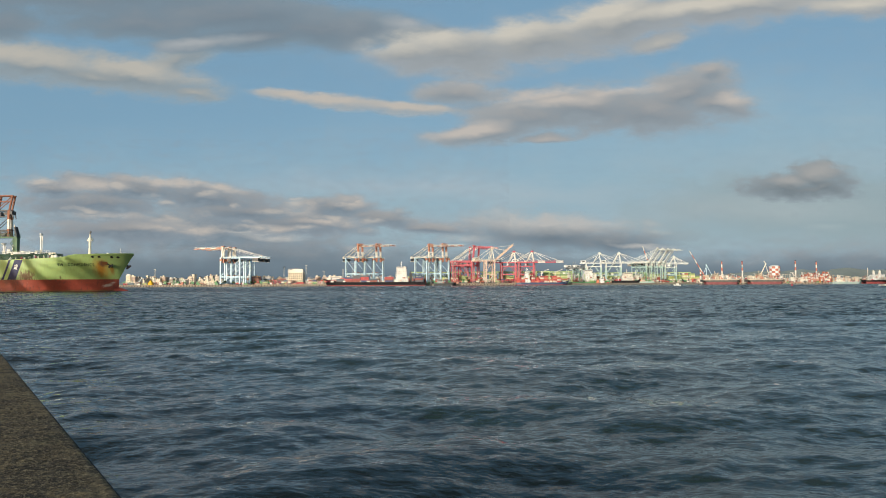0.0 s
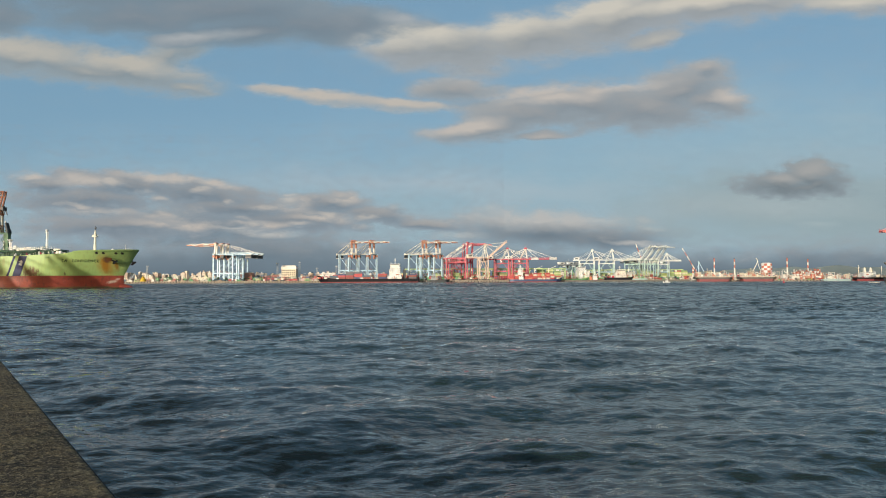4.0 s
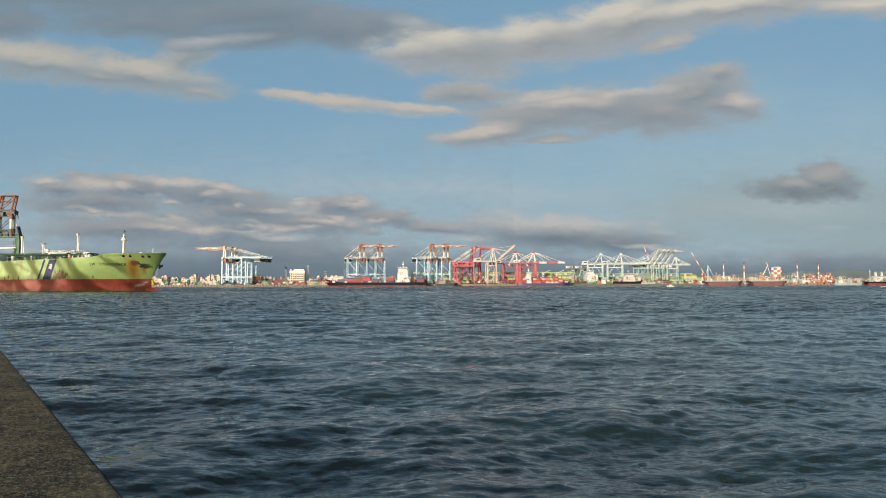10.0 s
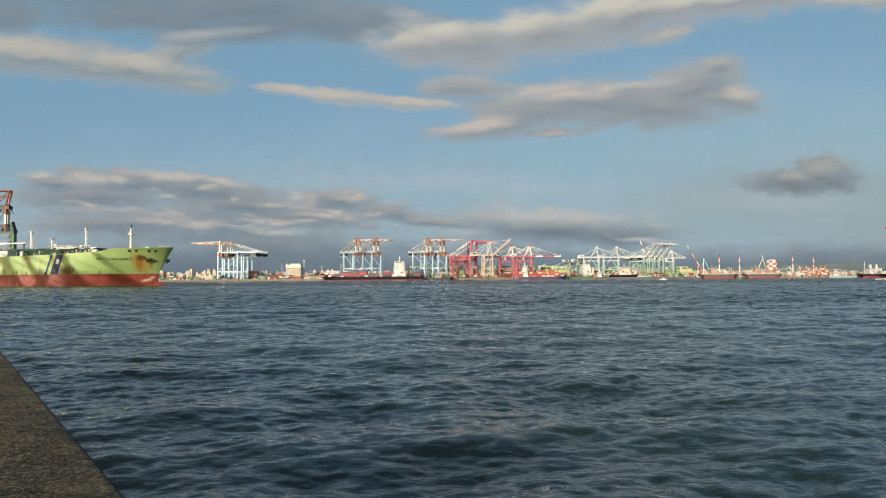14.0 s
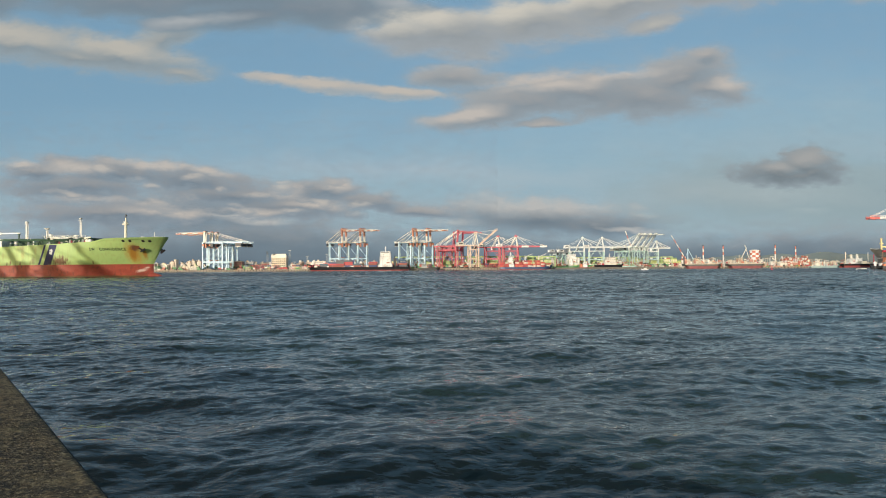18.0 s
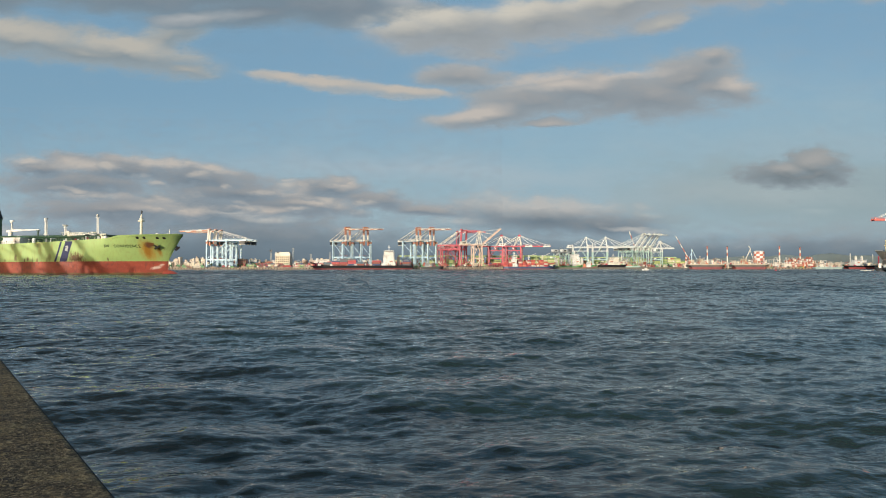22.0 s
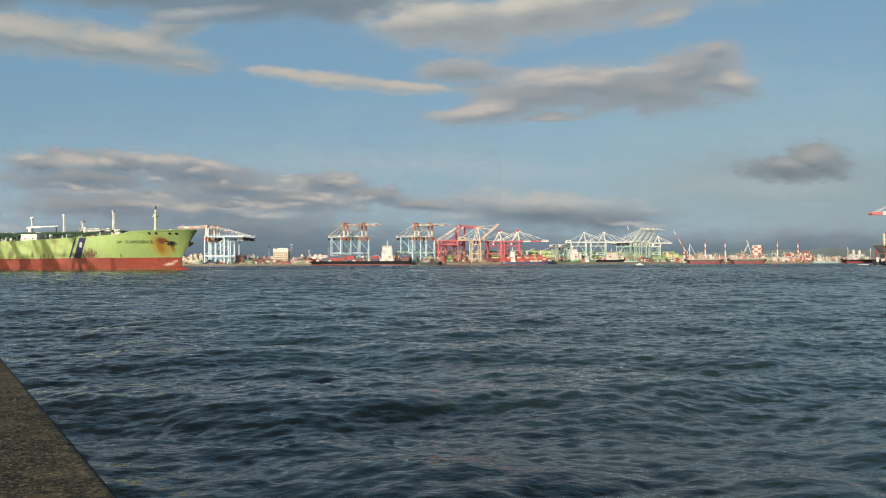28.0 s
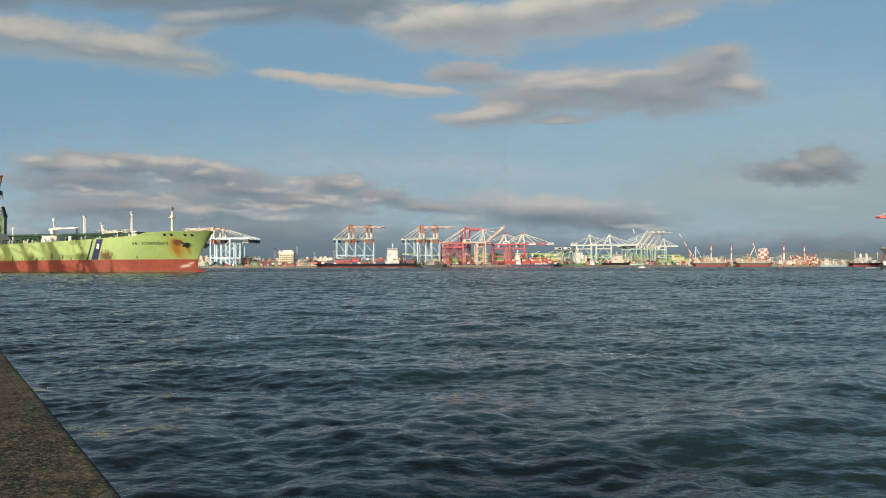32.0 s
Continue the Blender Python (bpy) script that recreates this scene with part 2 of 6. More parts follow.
def cloud(name, label, box, blobs, lights, drift, back=0.0, dark=(0.26, 0.29, 0.32), mid=(0.40, 0.41, 0.42), lit=(0.66, 0.59, 0.50), rough=26.0, wob=1.0, lo=0.02, hi=0.66, dense=1.0, grain=0.85, rim=0.9, seed=0.0):
    """A thin bank of cloud far off. box and blobs in bearing units: sideways and up from the horizon; blobs (x, z, half width, half height, tilt)."""
    m, nt, bs = tree(name)
    nt.nodes.remove(bs)
    tc = nt.nodes.new("ShaderNodeTexCoord")
    mp = nt.nodes.new("ShaderNodeMapping")
    mp.inputs["Scale"].default_value = (1 / UNIT, 1 / UNIT, 1 / UNIT)
    mp.inputs["Location"].default_value = (0, seed, 0)
    nt.links.new(tc.outputs["Object"], mp.inputs[0])
    flat = nt.nodes.new("ShaderNodeMapping")
    flat.inputs["Scale"].default_value = (0.45, 1, 1)
    nt.links.new(mp.outputs[0], flat.inputs[0])
    warp = node(nt, "ShaderNodeTexNoise", Scale=1 / (rough * 2.2), Detail=4.0, Roughness=0.55)
    nt.links.new(flat.outputs[0], warp.inputs["Vector"])
    sub = nt.nodes.new("ShaderNodeVectorMath")
    sub.operation = "SUBTRACT"
    sub.inputs[1].default_value = (0.5, 0.5, 0.5)
    nt.links.new(warp.outputs["Color"], sub.inputs[0])
    mul = nt.nodes.new("ShaderNodeVectorMath")
    mul.operation = "MULTIPLY"
    mul.inputs[1].default_value = (rough * 3.2 * wob, 0, rough * 1.5 * wob)
    nt.links.new(sub.outputs[0], mul.inputs[0])
    add = nt.nodes.new("ShaderNodeVectorMath")
    nt.links.new(mp.outputs[0], add.inputs[0])
    nt.links.new(mul.outputs[0], add.inputs[1])
    fine = noise_at(nt, flat.outputs[0], 1 / rough, 5, 0.55)

    high = nt.nodes.new("ShaderNodeVectorMath")
    high.inputs[1].default_value = (-rough * 0.2, 0, rough * 0.45)
    nt.links.new(add.outputs[0], high.inputs[0])

    def field(spots, at=add):
        out = None
        for x, z, rx, rz, tilt in spots:
            e = nt.nodes.new("ShaderNodeMapping")
            e.vector_type = "TEXTURE"
            e.inputs["Location"].default_value = (x, seed, z)
            e.inputs["Rotation"].default_value = (0, radians(tilt), 0)
            e.inputs["Scale"].default_value = (rx, 1, rz)
            nt.links.new(at.outputs[0], e.inputs[0])
            g = nt.nodes.new("ShaderNodeTexGradient")
            g.gradient_type = "SPHERICAL"
            nt.links.new(e.outputs[0], g.inputs[0])
            if out is None:
                out = g.outputs["Fac"]
            else:
                out = maths(nt, "SMOOTH_MAX", out, g.outputs["Fac"])
                out.node.inputs[2].default_value = 0.22
        return out
    body = field(blobs)
    dens = maths(nt, "ADD", body, maths(nt, "MULTIPLY", maths(nt, "MULTIPLY", maths(nt, "SUBTRACT", fine, 0.5), grain), span(nt, body, 0.0, 0.3)))
    alpha = nt.nodes.new("ShaderNodeMapRange")
    alpha.interpolation_type = "SMOOTHERSTEP"
    for k, v in (("From Min", lo), ("From Max", hi), ("To Max", dense)):
        alpha.inputs[k].default_value = v
    nt.links.new(dens, alpha.inputs["Value"])
    c = mixed(nt, span(nt, dens, 0.15, 0.95), mid, dark)
    if lights:
        edge = maths(nt, "MULTIPLY", maths(nt, "SUBTRACT", body, field(blobs, high)), rim)
        lf = maths(nt, "ADD", maths(nt, "ADD", field(lights), edge), maths(nt, "MULTIPLY", maths(nt, "SUBTRACT", fine, 0.5), 0.7))
        c = mixed(nt, span(nt, lf, 0.0, 0.95, 0, 0.95), c, lit)
    em = node(nt, "ShaderNodeEmission", Strength=1.0)
    nt.links.new(c, em.inputs[0])
    tr = nt.nodes.new("ShaderNodeBsdfTransparent")
    mx = nt.nodes.new("ShaderNodeMixShader")
    nt.links.new(alpha.outputs[0], mx.inputs[0])
    nt.links.new(tr.outputs[0], mx.inputs[1])
    nt.links.new(em.outputs[0], mx.inputs[2])
    nt.links.new(mx.outputs[0], nt.nodes["Material Output"].inputs[0])
    x0, z0, x1, z1 = [k * UNIT for k in box]
    ob = whole(name, ([(x0, 0, z0), (x1, 0, z0), (x1, 0, z1), (x0, 0, z1)], [(0, 1, 2, 3)]), m, label, "cloud", "clouds", "structure")
    dx, dz = drift[0] * UNIT, drift[1] * UNIT
    MOVING.append((ob, [(t, pose(dx * (t / 32 - 0.19), CLOUD_D - back, H + dz * (t / 32 - 0.19))) for t in (0, 32)]))
    ob.visible_shadow = False
    return ob


tuft = random.Random(12)
LOW_TUFTS = [(tuft.uniform(-760, 480), tuft.uniform(60, 150), tuft.uniform(30, 110), tuft.uniform(6, 13), tuft.uniform(-3, 5)) for k in range(22)]
cloud("haze_high", "thin blue haze across the upper sky", (-4200, -80, 4200, 2600), [(300, 900, 12000, 5200, 0)], [], (6, 2), -20,
      dark=(0.180, 0.340, 0.490), mid=(0.190, 0.355, 0.500), rough=120, wob=0.5, lo=0.0, hi=0.7, dense=0.78, grain=0.25, seed=5)
cloud("haze_low", "thin blue-grey haze over the lower sky", (-1500, -80, 1500, 560),
      [(0, 30, 1900, 320, 0), (700, 90, 1200, 380, 0)], [(-100, 180, 500, 40, 3), (500, 130, 300, 30, 0)], (15, 5), -10,
      dark=(0.31, 0.43, 0.49), mid=(0.315, 0.47, 0.56), lit=(0.42, 0.49, 0.53), rough=60, lo=0.0, hi=0.85, dense=0.92, grain=0.3, rim=0.0, seed=11)
cloud("cloud_bank_low", "wide dark grey cloud bank low over the horizon", (-1300, -60, 1300, 240),
      [(-500, 0, 900, 135, 0), (500, -8, 1100, 96, 0), (720, 10, 420, 96, 0), (-300, 50, 420, 80, 2), (190, 86, 320, 60, 3), (-430, 100, 430, 80, 0), (300, 76, 230, 50, 2)],
      LOW_TUFTS + [(200, 112, 320, 34, 2), (-160, 140, 60, 20, 0), (100, 126, 80, 16, 3), (290, 106, 100, 15, 3), (255, 113, 30, 12, 0), (660, 90, 60, 10, 0), (190, 104, 80, 10, 2)], (11, 4),
      dark=(0.112, 0.160, 0.205), mid=(0.31, 0.39, 0.45), lit=(0.50, 0.49, 0.47), rough=20, lo=0.0, hi=0.8, dense=0.95, grain=0.85, rim=0.8)
cloud("haze_east", "pale grey-green haze over the eastern works", (80, -60, 1300, 330),
      [(620, 135, 430, 100, 0), (780, 120, 420, 100, 0)], [(620, 130, 240, 34, 2), (690, 96, 60, 10, 0)], (12, 4), 5,
      dark=(0.290, 0.365, 0.380), mid=(0.31, 0.40, 0.43), lit=(0.36, 0.43, 0.44), rough=40, lo=0.0, hi=0.8, dense=0.7, grain=0.7, rim=0.3, seed=23)
cloud("cloud_base", "dark blue-grey cloud base along the horizon", (-1400, -60, 1400, 130),
      [(-350, -22, 1500, 104, 0), (500, -26, 1500, 92, 0)], [(-560, 62, 200, 8, 0), (120, 52, 240, 7, 1)], (10, 3), 15,
      dark=(0.082, 0.122, 0.162), mid=(0.19, 0.25, 0.295), lit=(0.26, 0.31, 0.345), rough=26, lo=0.04, hi=0.55, dense=0.88, grain=0.5, rim=0.2, seed=57)
cloud("cloud_bank_left", "long grey cloud with cream lit tufts", (-950, 60, 120, 280),
      [(-560, 176, 260, 32, 4), (-420, 160, 200, 36, 7), (-620, 148, 220, 44, 0), (-350, 132, 190, 36, 4), (-190, 138, 110, 30, 0), (-250, 112, 190, 40, 2), (-560, 100, 260, 36, 0), (-690, 174, 90, 26, 0), (-110, 116, 120, 24, 8), (-20, 100, 120, 18, 3)],
      [(-620, 178, 80, 18, 3), (-480, 184, 130, 12, 4), (-390, 172, 60, 10, 6), (-250, 138, 40, 20, 0), (-165, 145, 44, 16, 0), (-715, 186, 50, 14, 0), (-480, 122, 60, 16, 0), (-450, 100, 140, 12, 3), (-200, 112, 90, 12, 2), (-600, 124, 100, 10, 2), (-300, 100, 110, 10, 0)], (13, 4), 10,
      dark=(0.165, 0.210, 0.255), mid=(0.30, 0.36, 0.41), lit=(0.54, 0.49, 0.44), rough=18, seed=37, dense=0.95, grain=1.0)
PUFFS = [(-700 + 33 * k + tuft.uniform(-26, 26), 158 - 2.2 * k + tuft.uniform(-38, 26), tuft.uniform(16, 46), tuft.uniform(6, 14), tuft.uniform(-4, 8)) for k in range(20)] + [(-258, 142, 34, 17, 0), (-172, 150, 36, 12, 0), (-300, 128, 46, 10, 4), (-210, 118, 60, 9, 3)]
cloud("cloud_puffs", "small broken cream puffs on the grey cloud", (-900, 50, 120, 260), PUFFS, [(x - 4, z + 4, w * 0.8, h * 0.8, q) for x, z, w, h, q in PUFFS[::2]], (13, 4), 14,
      dark=(0.27, 0.31, 0.345), mid=(0.25, 0.305, 0.35), lit=(0.55, 0.51, 0.46), rough=8, seed=83, lo=0.0, hi=0.75, dense=0.62, grain=1.3, rim=0.8)
cloud("cloud_high_left", "long cream cloud lit along its upper edge", (-1100, 280, -280, 520),
      [(-720, 402, 250, 58, 9), (-560, 374, 250, 50, 9), (-880, 426, 240, 64, 6), (-450, 344, 80, 18, 6), (-480, 404, 120, 40, -24), (-620, 374, 220, 38, 9)],
      [(-740, 418, 190, 26, 9), (-560, 388, 180, 20, 9), (-900, 444, 170, 28, 5)], (20, 8), 20,
      dark=(0.25, 0.30, 0.33), mid=(0.31, 0.39, 0.44), lit=(0.49, 0.47, 0.42), rough=24, rim=1.3, seed=71)
cloud("cloud_top_grey", "soft grey cloud sheet high up", (-1250, 370, 80, 760),
      [(-360, 480, 360, 80, 4), (-230, 450, 270, 56, 5), (-600, 535, 500, 90, 0), (-800, 470, 140, 46, 0), (-420, 428, 150, 22, -3), (-520, 470, 300, 50, 0), (-160, 455, 260, 60, 4), (-330, 440, 230, 40, -2), (-900, 560, 400, 130, 0)],
      [(-430, 428, 120, 16, -3), (-60, 470, 60, 20, 0)], (28, 10), 30,
      dark=(0.175, 0.225, 0.270), mid=(0.215, 0.300, 0.365), lit=(0.38, 0.41, 0.43), rough=44, lo=0.0, hi=0.62, dense=0.97, rim=0.35, seed=103)
cloud("cloud_wisp", "narrow cream wisp of cloud", (-440, 250, 120, 390),
      [(-180, 322, 190, 20, 6), (-60, 310, 130, 18, 3), (-280, 334, 80, 13, 7)],
      [(-200, 326, 150, 13, 6), (-50, 314, 90, 12, 3)], (20, -2), 40,
      dark=(0.33, 0.38, 0.41), mid=(0.36, 0.42, 0.46), lit=(0.52, 0.48, 0.43), rough=15, seed=139)
cloud("cloud_top_right", "broad cream and grey cloud high up", (-280, 340, 1250, 760),
      [(30, 412, 220, 72, -3), (180, 430, 220, 74, -8), (330, 462, 230, 72, -10), (520, 492, 320, 60, -8), (800, 504, 300, 50, -4), (390, 424, 80, 22, -6), (-50, 406, 120, 38, 0)],
      [(-20, 434, 130, 32, -6), (130, 452, 130, 32, -10), (280, 484, 150, 34, -14), (460, 490, 220, 24, -8), (760, 494, 180, 20, 0)], (35, 10), 50,
      dark=(0.285, 0.315, 0.335), mid=(0.38, 0.42, 0.45), lit=(0.60, 0.57, 0.50), rough=32, seed=171)
cloud("cloud_mid_right", "long grey cloud with a lit cream edge", (-200, 190, 800, 450),
      [(80, 266, 170, 32, -6), (260, 308, 300, 64, -2), (430, 336, 150, 64, -14), (490, 312, 120, 48, 6), (40, 334, 120, 34, 0), (370, 302, 230, 60, 0), (190, 256, 90, 13, 0), (150, 292, 180, 44, -6), (470, 372, 50, 22, 0)],
      [(180, 332, 150, 18, -5), (60, 270, 110, 16, -6), (320, 338, 120, 14, -8), (530, 318, 50, 20, 0), (210, 318, 120, 16, -4)], (38, 0), 60,
      dark=(0.235, 0.275, 0.310), mid=(0.33, 0.39, 0.43), lit=(0.53, 0.49, 0.45), rough=26, seed=213)
cloud("cloud_small", "small ragged dark grey cloud", (440, 110, 880, 270),
      [(604, 164, 115, 34, 0), (652, 180, 84, 42, -8), (674, 166, 74, 36, 0), (630, 158, 136, 24, 0)],
      [(664, 194, 60, 22, -8), (614, 176, 50, 12, 0)], (28, -4), 70,
      dark=(0.185, 0.225, 0.250), mid=(0.29, 0.35, 0.385), lit=(0.37, 0.375, 0.37), rough=14, grain=1.0, hi=0.5, seed=251)

# unseen sheet added above the view so the water reflects a darker sky
cloud("added_overhead_cloud", "unseen broken grey cloud sheet added overhead to darken the water", (-2600, 640, 2600, 2500),
      [(0, 1450, 2700, 700, 0), (-900, 1000, 900, 250, 4), (900, 1050, 800, 260, -4)], [(300, 1000, 500, 60, 4), (-800, 1300, 500, 80, -3)], (20, 8), 60,
      dark=(0.120, 0.147, 0.157), mid=(0.165, 0.203, 0.218), lit=(0.30, 0.30, 0.29), rough=90, lo=0.05, hi=0.6, dense=0.85, grain=0.8, seed=311)

# ---- water and ground ----
WATER, MID_WATER, FAR_WATER = water_material(), water_material("middle_water", 0.10, 0.05, 0.02, 1.8, 1.24, 1.9, (0.010, 0.024, 0.028)), water_material("distant_water", 0.15, 0.05, 0.02, 0.7, 1.155, 3.4, (0.009, 0.022, 0.030))


def wave_tile(n, size, longest, shortest, slope, seed, spread=0.14, chop=0.6, fall=4.0):
    """A tile of wind sea, n by n points over size metres: sideways shifts and heights. slope: its usual steepness."""
    rng = np.random.default_rng(seed)
    k1 = np.fft.fftfreq(n, size / n) * 6.28318
    kx, ky = np.meshgrid(k1, k1)
    k = np.hypot(kx, ky)
    k[0, 0] = 1.0
    turn = np.arctan2(ky, kx) - radians(94)
    power = k ** -fall * np.exp(-(6.28318 / longest / k) ** 4) * np.exp(-(k * shortest / 6.28318) ** 4) * (spread + (1 - spread) * np.cos(turn) ** 3 * np.sign(np.cos(turn)))
    h = np.sqrt(power) * (rng.normal(size=(n, n)) + 1j * rng.normal(size=(n, n)))
    h[0, 0] = 0
    sx, sy = (np.fft.ifft2(1j * q * h).real for q in (kx, ky))
    h *= slope / math.sqrt((sx ** 2 + sy ** 2).mean())
    return [np.fft.ifft2(q).real for q in (-1j * kx / k * h * chop, -1j * ky / k * h * chop, h)]


def sampled(tile, size, x, y):
    """The tile's three fields at x, y, with smooth cubic steps between its points."""
    n = tile[0].shape[0]
    u, v = x * n / size, y * n / size
    i, j = np.floor(u).astype(int), np.floor(v).astype(int)
    fu, fv = u - i, v - j
    weight = lambda f: (((-0.5 * f + 1) * f - 0.5) * f, (1.5 * f - 2.5) * f * f + 1, ((-1.5 * f + 2) * f + 0.5) * f, (0.5 * f - 0.5) * f * f)
    wu, wv = weight(fu), weight(fv)
    out = [np.zeros(x.shape) for _ in tile]
    for a in range(4):
        for b in range(4):
            w, p, q = wu[a] * wv[b], (j + b - 1) % n, (i + a - 1) % n
            for o, field in zip(out, tile):
                o += w * field[p, q]
    return out


SEA = wave_tile(1024, 420.0, 9.0, 1.1, 0.112, 7, fall=4.2)
CHOP = wave_tile(1024, 61.0, 1.1, 0.21, 0.16, 9, 0.22, 0.6, 3.7)


def water_rows(y0, y1, step, least):
    ys = [y0]
    while ys[-1] < y1:
        ys.append(ys[-1] + max(least, ys[-1] * step))
    return np.array(ys)


def water_strip(xs, ys, drop, sea=1.0, small=0.0):
    """Waves over a grid; sea scales the long waves, small the short ones, which die out towards the strip's far end."""
    gx, gy = np.meshgrid(xs, ys)
    dx, dy, dz = [f * sea for f in sampled(SEA, 420.0, gx, gy)] if sea else [np.zeros(gx.shape)] * 3
    if small:
        fade = small * np.clip((130 - gy) / 70.0, 0, 1)
        sx, sy, sz = sampled(CHOP, 61.0, gx * 0.96 + gy * 0.28, gy * 0.96 - gx * 0.28)
        dx, dy, dz = dx + sx * fade, dy + sy * fade, dz + sz * fade
    n, m = len(xs), len(ys)
    i = (np.arange(m - 1)[:, None] * n + np.arange(n - 1)[None, :]).ravel()
    return np.stack([gx + dx, gy + dy, dz - drop], -1).reshape(-1, 3), np.stack([i, i + 1, i + n + 1, i + n], -1)


def water_surface():
    far = np.concatenate([np.arange(-2400, -400, 40.0), np.arange(-400, 440, 4.0), np.arange(440, 2500, 40.0)])
    strips = [water_strip(np.arange(-33, 36, 0.1), np.arange(-36, 9, 0.1), 0.0, 1.0, 1.0),
              water_strip(np.arange(-70, 70, 0.16), water_rows(8.9, 60, 0.0, 0.16), 0.0, 1.0, 1.0),
              water_strip(np.arange(-115, 116, 0.27), water_rows(59.5, 125, 0.0045, 0.2), 0.01, 1.0, 1.0),
              water_strip(np.arange(-235, 236, 0.6), water_rows(124, 301, 0.0050, 0.2), 0.015),
              water_strip(np.arange(-470, 471, 1.4), water_rows(299, 640, 0.0050, 1.0), 0.02, 1.1),
              water_strip(far, water_rows(638, 1700, 0.02, 2.0), 0.03, 0.5),
              water_strip(np.arange(-2400, 2500, 50.0), np.concatenate([np.arange(-1500, -50.0, 50.0), [-50.0, -35.5]]), 0.4, 0.0)]
    v = np.concatenate([s[0] for s in strips])
    f, o = [], 0
    for s in strips:
        f.append(s[1] + o)
        o += len(s[0])
    f = np.concatenate(f)
    me = bpy.data.meshes.new("water")
    me.vertices.add(len(v))
    me.vertices.foreach_set("co", v.astype(np.float32).ravel())
    me.loops.add(f.size)
    me.loops.foreach_set("vertex_index", f.astype(np.int32).ravel())
    me.polygons.add(len(f))
    me.polygons.foreach_set("loop_start", np.arange(0, f.size, 4, dtype=np.int32))
    me.polygons.foreach_set("use_smooth", np.ones(len(f), dtype=bool))
    me.update(calc_edges=True)
    me.materials.append(WATER)
    me.materials.append(MID_WATER)
    me.materials.append(FAR_WATER)
    which = np.concatenate([np.full(len(k[1]), m) for k, m in zip(strips, (0, 0, 1, 1, 2, 2, 2))])
    me.polygons.foreach_set("material_index", which.astype(np.int32))
    ob = tagged(new("water", me), "choppy dark blue-grey harbour water", "water", "", "structure")
    MOVING.append((ob, [(0, pose(0, 0, 0)), (32, pose(3, 38, 0))]))
    return ob


water_surface()
whole("ground", block(-4500, 1095, -3, 4500, 3800, 2.6), GROUND_MAT, "flat port ground behind the far quays", "ground", "", "structure")

# near quay: its edge runs away to the left of the eye
EDGE, ALONG = Vector((-2.35, 5.0, QZ)), Vector((-0.594, 0.805, 0)).normalized()
INLAND = Vector((-ALONG.y, ALONG.x, 0))


def quay_top(u, w):
    p = EDGE + ALONG * u + INLAND * w
    rise = 0.012 * noise.noise(Vector((p.x * 0.9, p.y * 0.9, 0))) + 0.006 * noise.noise(Vector((p.x * 4, p.y * 4, 3)))
    if -2 < u < 13 and w < 2.2:
        # broken crust of grit and pits
        crust = noise.noise(Vector((p.x * 9, p.y * 9, 5)))
        rise += (0.008 + 0.006 * crust) * noise.noise(Vector((p.x * 17, p.y * 17, 9))) + 0.007 * noise.noise(Vector((p.x * 31, p.y * 31, 2)))
        return (p.x, p.y, QZ + rise * min(1, 0.45 + w * 4) - (0.006 if w < 0.01 else 0))
    return (p.x, p.y, QZ + (rise if w > 0.03 else -0.006))


NEAR_BLACK = paint("near_black_matte", (0.012, 0.013, 0.012), 0.85, amount=0.2)


def near_quay():
    us = [-90, -40, -20] + [-10 + 0.5 * k for k in range(16)] + [-2 + 0.024 * k for k in range(625)] + [13 + 0.5 * k for k in range(20)] + [30, 50, 80]
    ws = [0.024 * k for k in range(92)] + [2.25 + 0.25 * k for k in range(31)] + [14, 25, 60]
    q = thing("near_quay", pose(0, 0, 0), "dark worn concrete quay with stained surface", "quay", "", "structure")
    part("quay_surface", sheet(quay_top, us, ws, True), quay_material(), q, "", True)
    a, b = EDGE - ALONG * 90, EDGE + ALONG * 80
    wall = [(a.x, a.y, QZ - 0.03), (b.x, b.y, QZ - 0.03), (b.x, b.y, -3), (a.x, a.y, -3)]
    part("quay_wall", (wall, [(0, 1, 2, 3)]), FAR_CONCRETE, q)
    e0, e1 = EDGE - ALONG * 90 + Vector((0, 0, -0.085)), EDGE + ALONG * 80 + Vector((0, 0, -0.085))
    pale = paint("pale_crack_filler", (0.19, 0.155, 0.09), 0.95, amount=0.7, wear=(0.06, 0.05, 0.03), fine=14.0, streak=1.0)
    q2 = random.Random(5)
    for x, y, long, turn, wide in ((-3.37, 5.25, 0.34, 118, 0.018), (-3.25, 5.32, 0.30, 112, 0.012), (-3.11, 5.36, 0.36, 116, 0.020), (-2.98, 5.55, 0.34, 122, 0.011), (-3.02, 4.90, 0.40, 110, 0.024), (-5.05, 8.05, 1.2, 6, 0.030), (-4.9, 7.7, 0.6, 4, 0.022), (-5.2, 8.6, 0.7, 10, 0.018)):
        p, d, side = Vector((x, y, 0)), Vector((math.cos(radians(turn)), math.sin(radians(turn)), 0)), Vector((-math.sin(radians(turn)), math.cos(radians(turn)), 0))
        line = [(p + d * (long * (k / 12 - 0.5)) + side * q2.uniform(-0.5, 0.5) * wide * 0.7, wide * q2.uniform(0.1, 0.32) * (1 - abs(k / 6 - 1) ** 3)) for k in range(13)]
        part("crack", sheet(lambda k, w: (*(line[k][0] + side * line[k][1] * w).xy, QZ + 0.024), range(13), [-1, 1], True), pale, q, "pale crack in the concrete")
    part("edge_strip", beam(e0, e1, 0.05, 0.11), NEAR_BLACK, q, "thin dark strip along the edge of the quay")


near_quay()

